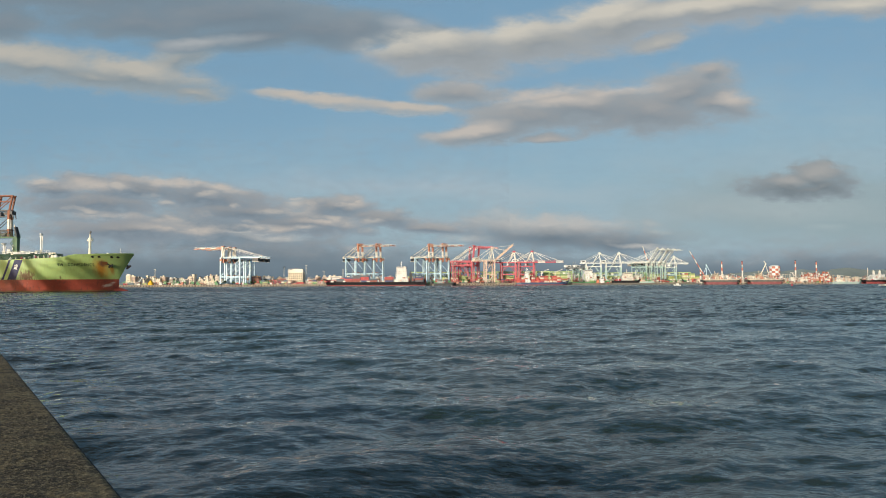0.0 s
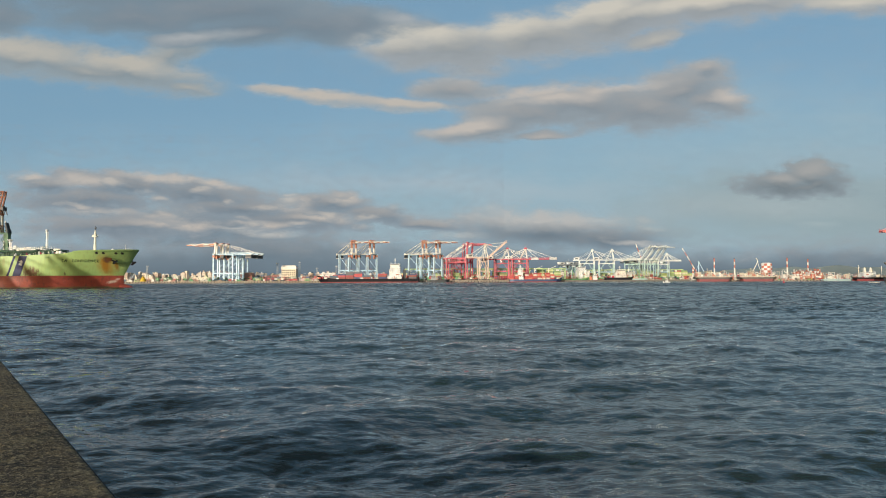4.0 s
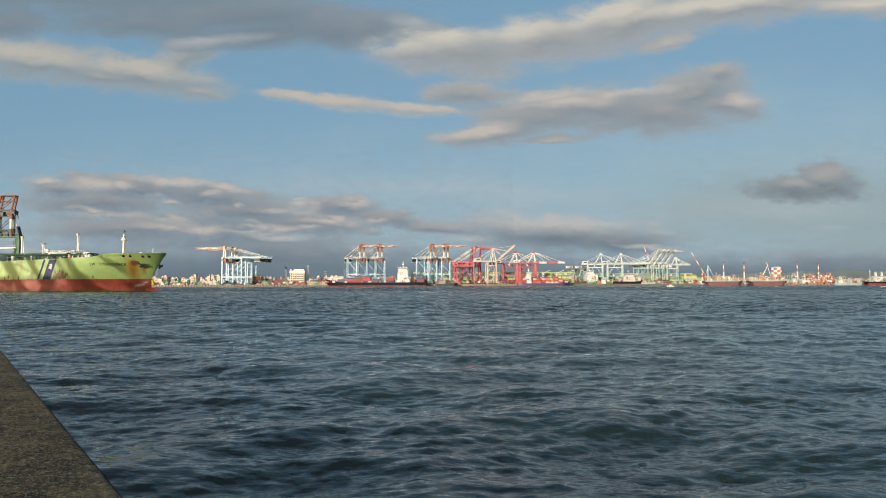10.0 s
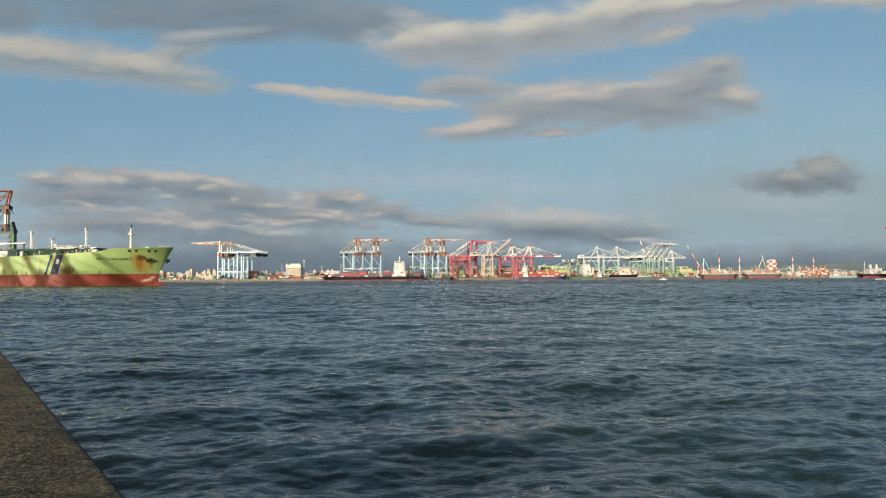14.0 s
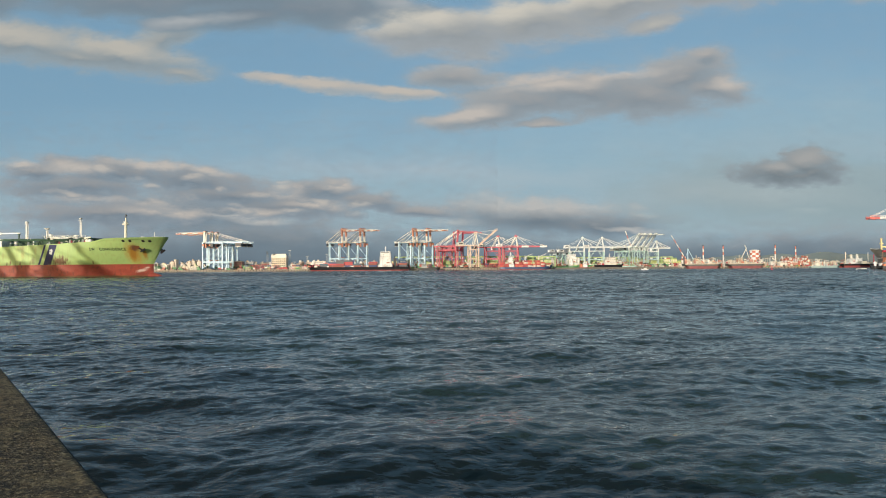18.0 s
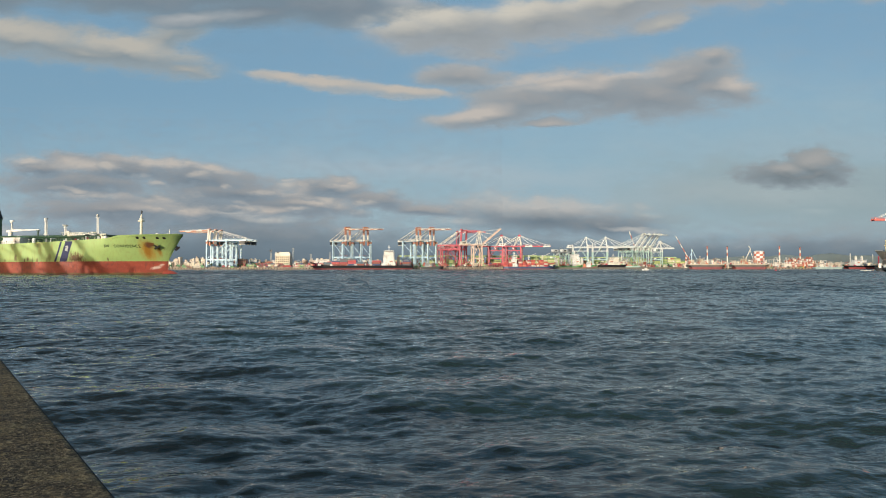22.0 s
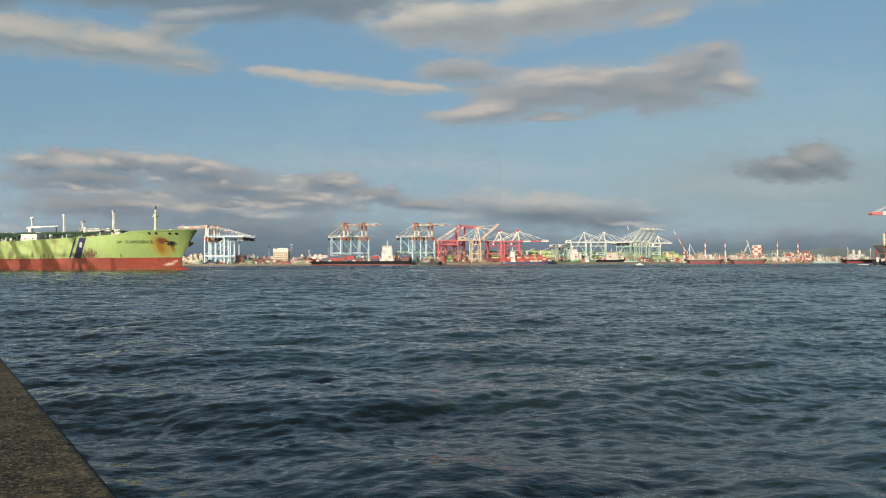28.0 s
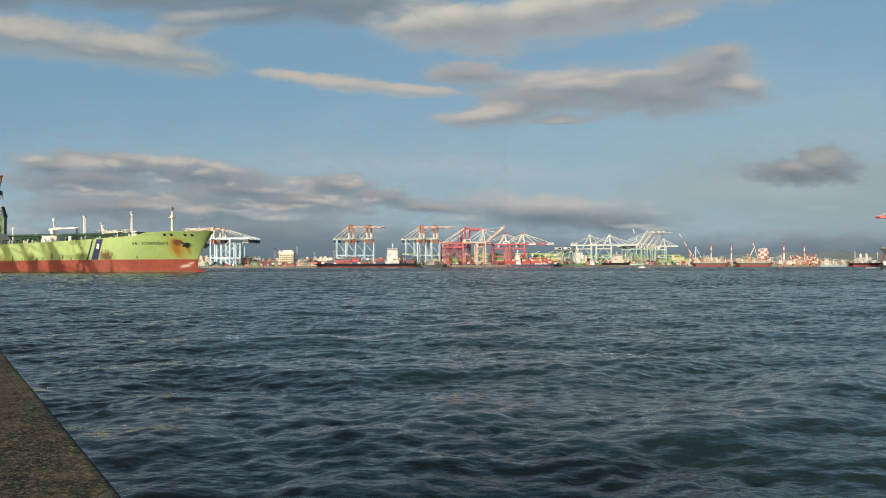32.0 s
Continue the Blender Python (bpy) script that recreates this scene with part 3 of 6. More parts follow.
# ---- the gas carrier under way ----
def ramp(x, pts):
    for (a, b), (c, d) in zip(pts, pts[1:]):
        if x >= c or (c, d) == pts[-1]:
            k = min(1, max(0, (x - a) / (c - a)))
            k = k * k * (3 - 2 * k) if abs(c - a) < 20 else k
            return b + (d - b) * k


SHEER = ((0.0, 20.1), (-23.0, 19.0), (-28.5, 17.5), (-50.0, 16.3), (-80.0, 15.1), (-110.0, 14.3), (-226.0, 13.8))


def deck_z(s):
    return ramp(s, SHEER)


def boot_z(s):
    return 6.35 + 0.004 * s


def stem(z):
    """Where the stem lies at height z."""
    if z < 6.3:
        return -7.4
    k = min(1.0, (z - 6.3) / 13.2)
    return -7.4 * (1 - k) ** 0.9


def half(s, z):
    """Half breadth of the hull at s metres (negative: abaft the bow) and height z."""
    d = max(0.0, stem(z) - s)
    k = min(1, max(0, z / 19.4))
    length, power = 52 - 20 * k, 0.95 - 0.33 * k
    b = 18.3 * math.sin(1.5708 * min(1, d / length)) ** power
    if s < -190:
        b *= max(0.25, 1 - ((-190 - s) / 46) ** 2 * (1.1 - 0.7 * k))
    return b


def hull_material():
    m, nt, bs = tree("yellow_green_hull_paint")
    v = coords(nt)
    c = mixed(nt, span(nt, noise_at(nt, v, 0.05, 3), 0.3, 0.7), (0.345, 0.505, 0.175), (0.42, 0.575, 0.215))
    c = mixed(nt, span(nt, noise_at(nt, coords(nt, (1, 1, 0.12)), 0.9, 6, 0.7), 0.50, 0.74, 0, 0.5), c, (0.30, 0.30, 0.10))
    # rust below the anchor and in a few runs along the side

    def stain(x, z, rx, rz, top, fine=0.9, ragged=0.9):
        e = nt.nodes.new("ShaderNodeMapping")
        e.vector_type = "TEXTURE"
        e.inputs["Location"].default_value = (x, 0, z)
        e.inputs["Scale"].default_value = (rx, 400, rz)
        nt.links.new(v, e.inputs[0])
        g = nt.nodes.new("ShaderNodeTexGradient")
        g.gradient_type = "SPHERICAL"
        nt.links.new(e.outputs[0], g.inputs[0])
        n = noise_at(nt, coords(nt, (1, 1, 0.25)), fine, 6, 0.7)
        return maths(nt, "MULTIPLY", span(nt, g.outputs["Fac"], 0, 0.25), span(nt, maths(nt, "ADD", g.outputs["Fac"], maths(nt, "MULTIPLY", maths(nt, "SUBTRACT", n, 0.5), ragged)), 0.12, 0.7, 0, top))
    for x, z, rx, rz, top in ((-13.4, 11.6, 5.2, 8.0, 0.85), (-13.8, 11.6, 2.2, 6.0, 0.9), (-12.4, 14.4, 2.6, 2.4, 1.0), (-9.4, 11.3, 1.2, 4.2, 0.85), (-92.0, 8.0, 3.0, 3.4, 0.7), (-112.0, 7.8, 3.0, 2.5, 0.6),
                              (-66.0, 14.6, 3.5, 2.2, 0.5), (-79.0, 8.0, 1.2, 2.6, 0.8), (-72.0, 7.4, 0.8, 1.8, 0.8), (-103.0, 15.0, 3.5, 2.0, 0.5), (-31.0, 7.3, 0.6, 1.4, 0.8), (-60.0, 8.2, 1.6, 3.0, 0.6)):
        c = mixed(nt, stain(x, z, rx, rz, top), c, (0.47, 0.29, 0.055) if rx > 4 and x > -20 else (0.38, 0.18, 0.025) if rz > 3 and x > -20 else (0.15, 0.065, 0.035) if x > -20 else (0.11, 0.048, 0.022))
    c = mixed(nt, stain(-46.0, 7.6, 6.2, 4.6, 1.0, 2.0, 2.2), c, (0.13, 0.07, 0.028))
    run = random.Random(31)
    for k in range(15):
        x, w, tall = -54.5 - 4.1 * k - run.uniform(-1.8, 1.8), run.uniform(0.3, 1.0), run.uniform(1.0, 3.6)
        c = mixed(nt, stain(x, 6.4, w, tall, run.uniform(0.4, 0.9), 2.2, 1.8), c, (0.12, 0.065, 0.03))
    for k in range(9):
        x = -58.0 - 7.0 * k - run.uniform(0, 4)
        c = mixed(nt, stain(x, run.uniform(10.0, 13.5), run.uniform(0.5, 1.6), run.uniform(1.5, 3.5), 0.35, 1.2, 1.8), c, (0.34, 0.24, 0.06))
    nt.links.new(c, bs.inputs["Base Color"])
    bs.inputs["Roughness"].default_value = 0.5
    bp = node(nt, "ShaderNodeBump", Strength=0.25, Distance=0.08)
    nt.links.new(noise_at(nt, coords(nt, (0.35, 0.35, 0.5)), 0.6, 3), bp.inputs["Height"])
    nt.links.new(bp.outputs[0], bs.inputs["Normal"])
    return m


def boot_material():
    m, nt, bs = tree("scuffed_red_boot_topping")
    v = coords(nt)
    c = mixed(nt, span(nt, noise_at(nt, coords(nt, (0.4, 0.4, 1)), 0.25, 5), 0.35, 0.65), (0.27, 0.052, 0.034), (0.40, 0.082, 0.048))
    c = mixed(nt, span(nt, noise_at(nt, coords(nt, (1, 1, 0.4)), 0.7, 6, 0.7), 0.50, 0.66, 0, 0.75), c, (0.15, 0.05, 0.04))
    c = mixed(nt, span(nt, noise_at(nt, v, 1.2, 4, 0.6), 0.64, 0.74, 0, 0.5), c, (0.50, 0.30, 0.24))
    # bow splash and glint painted in as two slanted pale patches
    for x, z, rx, rz in ((-12.0, 3.1, 3.8, 1.3), (-9.8, 4.5, 1.8, 0.8)):
        e = nt.nodes.new("ShaderNodeMapping")
        e.vector_type = "TEXTURE"
        e.inputs["Location"].default_value = (x, 0, z)
        e.inputs["Rotation"].default_value = (0, -0.25, 0)
        e.inputs["Scale"].default_value = (rx, 400, rz)
        nt.links.new(v, e.inputs[0])
        g = nt.nodes.new("ShaderNodeTexGradient")
        g.gradient_type = "SPHERICAL"
        nt.links.new(e.outputs[0], g.inputs[0])
        pale_glint = span(nt, maths(nt, "ADD", g.outputs["Fac"], maths(nt, "MULTIPLY", maths(nt, "SUBTRACT", noise_at(nt, v, 1.4, 4), 0.5), 1.2)), 0.30, 0.75, 0, 0.8)
        c = mixed(nt, pale_glint, c, (0.76, 0.64, 0.55))
    zc = nt.nodes.new("ShaderNodeSeparateXYZ")
    nt.links.new(v, zc.inputs[0])
    weed = span(nt, maths(nt, "ADD", zc.outputs[2], maths(nt, "MULTIPLY", noise_at(nt, v, 0.8, 4), 1.2)), 1.6, 0.7, 0, 0.85)
    c = mixed(nt, weed, c, (0.10, 0.11, 0.03))
    nt.links.new(c, bs.inputs["Base Color"])
    bs.inputs["Roughness"].default_value = 0.5
    return m


DS = [0, 0.15, 0.5, 1, 2, 3.2, 5, 7, 9.5, 12.5, 16, 20, 22.8, 24.5, 26.5, 28.6, 33, 38, 46, 55, 65, 75, 85, 95, 105, 120, 135, 150, 165, 180, 190, 198, 206, 213, 218.5]


def gas_carrier():
    ship = thing("gas_carrier", pose(0, 0, 0), "yellow-green gas carrier with red boot topping under way", "ship")
    hull, boot = hull_material(), boot_material()

    def side(sign, lo, hi, levels):
        def fn(u, w):
            s0 = -u
            z0, z1 = lo(s0), hi(s0)
            z = z0 + (z1 - z0) * w
            s = stem(z) - u
            return (s, sign * half(s, z), z)
        return sheet(fn, DS, levels, sign < 0)

    lv = [k / 12 for k in range(13)]
    part("hull_plating", [side(1, boot_z, deck_z, lv), side(-1, boot_z, deck_z, lv)], hull, ship, "yellow-green hull sides with rust runs", True)
    part("boot_topping", [side(1, lambda s: -2.0, boot_z, lv[::2]), side(-1, lambda s: -2.0, boot_z, lv[::2])], boot, ship, "scuffed red lower hull", True)
    ends = stem(12) - DS[-1]
    part("transom", block(ends - 0.4, -13, 1.0, ends + 0.2, 13, deck_z(-210)), hull, ship)
    part("deck", sheet(lambda u, w: (stem(deck_z(-u)) - u, w * half(stem(deck_z(-u)) - u, deck_z(-u)) * 0.995, deck_z(-u) - (0.9 if u < 34 else 0.12)), DS, [-1, -0.5, 0, 0.5, 1], True),
         paint("green_deck_paint", (0.06, 0.14, 0.08), 0.7), ship, "dark green steel deck")
    # bulb under the stem, just awash
    prof = [(-9.0, 3.4, 4.6), (-6.5, 3.0, 4.2), (-4.5, 2.6, 3.5), (-3.0, 1.9, 2.5), (-2.0, 1.1, 1.4), (-1.6, 0.25, 0.4)]

    def nose(u, w):
        s, ry, rz = prof[u]
        a = 6.28318 * w / 16
        return (s, ry * math.cos(a), -1.3 + rz * math.sin(a) * 0.75)
    wet = paint("wet_red_bulb_paint", (0.34, 0.075, 0.055), 0.16, amount=0.2)
    part("bulbous_bow", sheet(nose, range(6), range(17)), wet, ship, "red bulbous bow breaking the surface", True)
    # two slanted dark blue stripes with a white emblem

    def decal(name, s_top, width, slant, off, material, z0=None, z1=None, label=""):
        def fn(u, w):
            lo, hi = z0 or boot_z(s_top) + 0.05, z1 or deck_z(s_top) - 0.1
            z = lo + (hi - lo) * w
            s = s_top + u * width - slant * (hi - z) / 10
            return (s, -half(s, z) - off, z)
        return part(name, sheet(fn, [0, 0.5, 1], lv[::2], True), material, ship, label)
    blue = paint("dark_blue_stripe_paint", (0.010, 0.020, 0.095), 0.6, amount=0.2)
    decal("stripe", -51.4, 3.9, 3.2, 0.05, blue, label="broad dark blue slanted stripe")
    decal("stripe", -54.2, 1.0, 3.2, 0.05, blue, label="narrow dark blue slanted stripe")
    for ds, dz, w, h in ((0.0, 1.0, 2.2, 0.7), (0.3, 0.0, 0.8, 3.4), (-0.3, -1.0, 2.2, 0.7), (0.5, 0.4, 1.4, 1.2), (-0.4, -0.4, 1.4, 1.2)):
        def cell(u, w2, ds=ds, dz=dz, w=w, h=h):
            s, z = -50.6 + ds * 0.7 + (u - 0.5) * w * 0.7, 12.6 + dz * 0.8 + (w2 - 0.5) * h * 0.8
            return (s, -half(s, z) - 0.10, z)
        part("emblem", sheet(cell, [0, 0.5, 1], [0, 1], True), WHITE, ship, "white emblem on the stripe")
    # the name on the bow
    letters = paint("dark_green_lettering", (0.03, 0.06, 0.02), 0.6)
    for word, start, long in (("SW", -31.3, 2.5), ("CONFIDENCE", -26.9, 11.0)):
        cu = bpy.data.curves.new("ship_name", "FONT")
        cu.body, cu.size, cu.space_character, cu.offset = word, 1.0, 1.25, 0.022
        tmp = new("ship_name", cu)
        src = bpy.data.meshes.new_from_object(tmp.evaluated_get(bpy.context.evaluated_depsgraph_get()))
        xs = [p.co.x for p in src.vertices]
        k = long / (max(xs) - min(xs))
        for p in src.vertices:
            s, z = start + (p.co.x - min(xs)) * k, 13.1 + p.co.y * 1.9
            p.co = (s, -half(s, z) - 0.08, z)
        src.materials.append(letters)
        name = new("lettering", src)
        name.parent = ship
        tagged(name, "dark ship's name lettered on the bow")
        bpy.data.objects.remove(tmp)
    # anchor in its recess, fairleads, draught marks
    ay = -half(-9.8, 13.8)
    anchor = part("anchor", [beam((-11.1, ay - 0.9, 14.6), (-9.2, ay - 0.3, 13.3), 0.7), beam((-10.2, ay - 0.7, 12.5), (-8.0, ay - 0.1, 14.0), 0.9), tube((-12.0, ay - 0.2, 15.0), (-11.0, ay - 1.2, 14.7), 0.9)], NEAR_BLACK, ship, "dark anchor in its rusty recess")
    part("anchor_plate", sheet(lambda u, w: (-12.6 + u * 2.2, -half(-12.6 + u * 2.2, 14.0 + w * 1.4) - 0.06, 14.0 + w * 1.4), [0, 0.25, 0.5, 0.75, 1], [0, 0.5, 1], True), paint("rusty_steel", (0.22, 0.085, 0.03), 0.8, amount=0.6), anchor, "rusty plating round the anchor")
    part("anchor", [beam((-4.8, 1.0, 14.2), (-2.7, 0.6, 12.9), 1.0), beam((-3.8, 0.1, 11.9), (-1.9, 1.0, 13.6), 1.0), tube((-5.8, 0.6, 14.6), (-4.6, 1.0, 14.0), 0.8)], BLACK, ship, "dark anchor hanging at the stem")
    # fairlead holes are flat discs, their inner shade put into a near-black colour
    for s in (-15.9, -13.2, -8.2, -5.8):
        z = 17.8
        part("fairlead", sheet(lambda u, w: (s + 0.62 * w * math.cos(u), -half(s + 0.62 * w * math.cos(u), z + 0.58 * w * math.sin(u)) - 0.07, z + 0.58 * w * math.sin(u)), [0.5236 * q for q in range(13)], [0, 0.5, 1], True), NEAR_BLACK, ship, "near-black disc for the shaded hole of a mooring fairlead")
    steel = paint("white_ship_fittings", (0.88, 0.87, 0.82), 0.5, amount=0.12)
    cream = paint("cream_ship_fittings", (0.86, 0.82, 0.66), 0.5, amount=0.15)
    pipe = paint("dark_green_pipework", (0.030, 0.085, 0.045), 0.55)
    # foremast
    mast = part("foremast", [tube((-22.7, 0, 18.1), (-22.7, 0, 26.8), 0.75, 0.62), tube((-22.7, 0, 26.8), (-22.7, 0, 30.4), 0.5, 0.4)], cream, ship, "cream foremast with a lamp platform")
    part("platform", [block(-23.9, -1.2, 26.8, -21.5, 1.2, 27.3), tube((-22.7, 0, 27.3), (-22.7, 0, 28.2), 0.9, 0.9), block(-23.5, -0.8, 28.2, -21.9, 0.8, 28.4), beam((-24.2, 0, 27.6), (-21.3, 0, 27.6), 0.2)], cream, mast)
    part("lamp", [tube((-22.7, 0, 30.2), (-22.7, 0, 32.6), 0.22, 0.1), beam((-23.4, 0, 31.2), (-22.0, 0, 31.2), 0.25), tube((-22.5, 0, 31.4), (-22.5, 0, 32.0), 0.45)], DARK, mast, "dark lamp and horn on the masthead")
    part("jackstaff", tube((-7.0, 0, 18.4), (-7.0, 0, 22.8), 0.13), steel, ship)
    part("windlass", [tube((-12.5, -2.6, 19.6), (-12.5, 2.6, 19.6), 0.9), block(-14, -3.4, 18.5, -11, -2.6, 19.6)], steel, ship, "white windlass")
    part("winch", [tube((-18.6, -2, 19.4), (-18.6, 2, 19.4), 0.8), block(-20, -1.8, 18.4, -18, 1.8, 19.9)], pipe, ship, "green mooring winch")
    for k in range(5):
        part("bow_rail", [beam((-0.9 - k * 0.9, -half(-0.9 - k * 0.9, 19) * 0.9, 19.3), (-0.9 - k * 0.9, -half(-0.9 - k * 0.9, 19) * 0.9, 20.4), 0.10), beam((-0.9 - k * 0.9, -half(-0.9 - k * 0.9, 19) * 0.9, 20.3), (-1.8 - k * 0.9, -half(-1.8 - k * 0.9, 19) * 0.9, 20.3), 0.10)], steel, ship)
    # vent masts, one with a bent outlet
    for s, top, r in ((-47.5, 30.8, 0.42), (-77.4, 29.3, 0.62), (-66.0, 25.7, 0.42), (-97.5, 26.8, 0.45)):
        z = deck_z(s)
        vm = part("vent_mast", tube((s, 0, z), (s, 0, top), r, r * 0.85), steel, ship, "white vent mast")
        if s == -97.5:
            part("outlet", [tube((s, 0, top), (s - 0.9, 0, top + 1.0), 0.45), tube((s - 0.9, 0, top + 1.0), (s + 1.2, 0, top + 1.2), 0.45)], steel, vm, "bent outlet")
        else:
            w = 1.6 if s == -66.0 else 0.95
            part("outlet", [tube((s, 0, top - 1.2), (s, 0, top - 0.2), r * 1.0, w), tube((s + 1.2, 0, top - 1.6), (s - 1.0, 0, top - 1.6), 0.14)], steel, vm)
        part("ladder", beam((s + r + 0.25, 0, z), (s + r + 0.25, 0, top - 2), 0.22), steel, vm)
    # manifold shelter with curved white roof, pipe racks, deck houses
    shel = part("manifold_shelter", [block(-64.0, -4, 19.7, -46.0, 9, 20.0), block(-61.0, -3.5, 20.0, -49.0, 8.5, 20.7)] , steel, ship, "long white platform roof over the manifold")
    for s in (-63.5, -59.2, -55.0, -50.6, -46.5):
        part("post", block(s - 0.18, -3.9, deck_z(s), s + 0.18, -3.6, 19.7), steel, shel)
    for s, h in ((-62.0, 2.6), (-55.0, 1.2), (-48.2, 1.7)):
        part("valve_box", block(s - 0.9, -3.0, 20.0, s + 0.5, -1.5, 20.6 + h * 0.6), steel, shel)
    for y, z, r in ((-7.5, 18.5, 0.45), (-6.4, 19.2, 0.6), (-5.0, 18.7, 0.5), (-3.6, 19.9, 0.6), (-2.2, 19.0, 0.5), (3.0, 19.8, 0.6), (-8.4, 19.4, 0.35), (-1.0, 20.2, 0.4)):
        part("deck_pipe", tube((-38.5, y, z - 0.6), (-140, y, z - 0.5), r, n=8), pipe, ship, "dark green cargo pipe along the deck")
    part("trunk_deck", sheet(lambda s, w: (s, (-8.6, -7.6, 7.6, 8.6)[w], deck_z(s) + (-0.2, 1, 1, -0.2)[w] * (1 if w in (0, 3) else min(3.0, 0.6 + (-38 - s) * 0.13))), [-38.0 - 6 * q for q in range(23)], [0, 1, 2, 3], True), pipe, ship, "dark green raised trunk deck")
    for k in range(20):
        s = -45.5 - 1.0 * k
        part("shelter_rail", [beam((s, -4, 20.0), (s, -4, 21.3), 0.14), beam((s, -4, 21.3), (s - 1.0, -4, 21.3), 0.12)], cream, shel)
    q = random.Random(8)
    for k in range(34):
        s, y = -36.5 - q.uniform(0, 26), -q.uniform(4.5, 9.5)
        h, w = q.uniform(1.4, 3.9), q.uniform(0.5, 1.5)
        m = q.choice((pipe, pipe, DARK, pipe, cream, DARK))
        if k % 2:
            part("deck_machinery", block(s - w / 2, y - 0.5, deck_z(s), s + w / 2, y + 0.5, deck_z(s) + h), m, ship)
        else:
            part("deck_machinery", [tube((s, y, deck_z(s)), (s, y, deck_z(s) + h), 0.3, n=8), tube((s - w, y, deck_z(s) + h - 0.3), (s + w, y, deck_z(s) + h - 0.3), 0.28, n=8)], m, ship)
    for k in range(18):
        s = -34.5 - 1.35 * k
        part("valve", [tube((s, -10.2, deck_z(s)), (s, -10.2, deck_z(s) + 1.2 + 0.9 * abs(math.sin(k * 2.1))), 0.22, n=8), tube((s - 0.4, -10.2, deck_z(s) + 1.1), (s + 0.4, -10.2, deck_z(s) + 1.1), 0.35, n=8)], (cream, pipe, steel, RED, pipe)[k % 5], ship)
    for k in range(26):
        s = -38 - 3.6 * k
        z = deck_z(s)
        top = z + 3.0 + 0.5 * math.sin(k * 2.3) + (0.6 if 4 < k < 9 else 0)
        part("pipe_support", [block(s - 0.2, -8.2, z - 0.2, s + 0.2, -7.8, top), block(s - 0.2, 3.4, z - 0.2, s + 0.2, 3.8, top), block(s - 0.2, -8.2, top - 0.4, s + 0.2, 3.8, top)], pipe, ship)
    for k in range(30):
        s = -33.5 - 2.9 * k
        z = deck_z(s)
        hh, y = 1.0 + 1.3 * abs(math.sin(k * 5.1)), -9.5 - 3 * abs(math.sin(k * 3.7))
        part("deck_fitting", tube((s, y, z), (s, y, z + hh), 0.28 + 0.2 * abs(math.cos(k * 1.9)), n=8), pipe if k % 4 else steel, ship)
    for s in (-35.0, -36.5, -39.0, -82.0):
        part("tank_dome", [tube((s, -11, deck_z(s)), (s, -11, deck_z(s) + 1.6), 0.8, 0.75), tube((s, -11, deck_z(s) + 1.6), (s, -11, deck_z(s) + 2.0), 0.75, 0.3)], steel if s != -36.5 else cream, ship)
    house = part("deck_house", block(-89.0, -15.0, deck_z(-87), -79.5, -9.0, 18.2), steel, ship, "white deck house")
    part("deck_house_roof", block(-89.3, -15.3, 18.2, -79.2, -8.7, 18.4), steel, house)
    for s in (-87.0, -82.0):
        part("vent", tube((s, -15.06, 16.4), (s, -14.96, 16.4), 0.35), DARK, house)
    part("standing_tank", tube((-74.0, -12, deck_z(-74)), (-74.0, -12, 18.2), 0.9, n=12), steel, ship, "white standing tank")
    jib = part("deck_crane", [tube((-96.4, -2, deck_z(-96)), (-96.4, -2, 23.0), 1.1, 1.0)], steel, ship, "white deck crane with its jib lowered")
    part("jib", [beam((-96.4, -2, 22.6), (-90.0, -2, 22.9), 0.8, 1.1), beam((-90.0, -2, 22.9), (-79.4, -2, 23.0), 0.5, 0.6), beam((-98.4, -2, 22.3), (-96.0, -2, 22.4), 1.4, 1.1)], steel, jib)
    part("jib_rest", [beam((-80.2, -2, deck_z(-80)), (-80.2, -2, 22.6), 0.5), block(-80.9, -2.6, 22.4, -79.5, -1.4, 22.8)], pipe, jib)
    aft = part("deck_house", block(-130.0, -14.5, deck_z(-124), -118.6, -6.0, 19.6), steel, ship, "tall white deck house")
    part("deck_house_roof", block(-130.3, -14.8, 19.6, -118.3, -5.7, 19.85), steel, aft)
    for s in (-128.0, -124.4, -120.8):
        part("window", block(s - 0.5, -14.56, 17.4, s + 0.5, -14.44, 18.4), GLASS_DARK, aft)
    part("door", block(-122.9, -14.57, deck_z(-124) + 0.2, -122.0, -14.43, deck_z(-124) + 2.2), DARK, aft)
    part("mast", [tube((-116.2, -8, deck_z(-116)), (-116.2, -8, 23.6), 0.42, 0.36), beam((-117.2, -8, 22.8), (-115.2, -8, 22.8), 0.2)], steel, ship, "white mast on the main deck")
    for k in range(9):
        s = -91.5 - 1.9 * k
        box = part("vent_box", block(s - 0.6, -11.6, deck_z(s), s + 0.6, -10.4, deck_z(s) + 1.3 + 0.8 * (k % 3)), (steel, cream, pipe)[k % 3], ship)
        part("lid", block(s - 0.7, -11.7, deck_z(s) + 1.3 + 0.8 * (k % 3), s + 0.7, -10.3, deck_z(s) + 1.45 + 0.8 * (k % 3)), pipe, box)
    for k in range(26):
        s = -40.0 - 3.0 * k
        z = deck_z(s) + 3.4 + 0.4 * math.sin(k * 1.3)
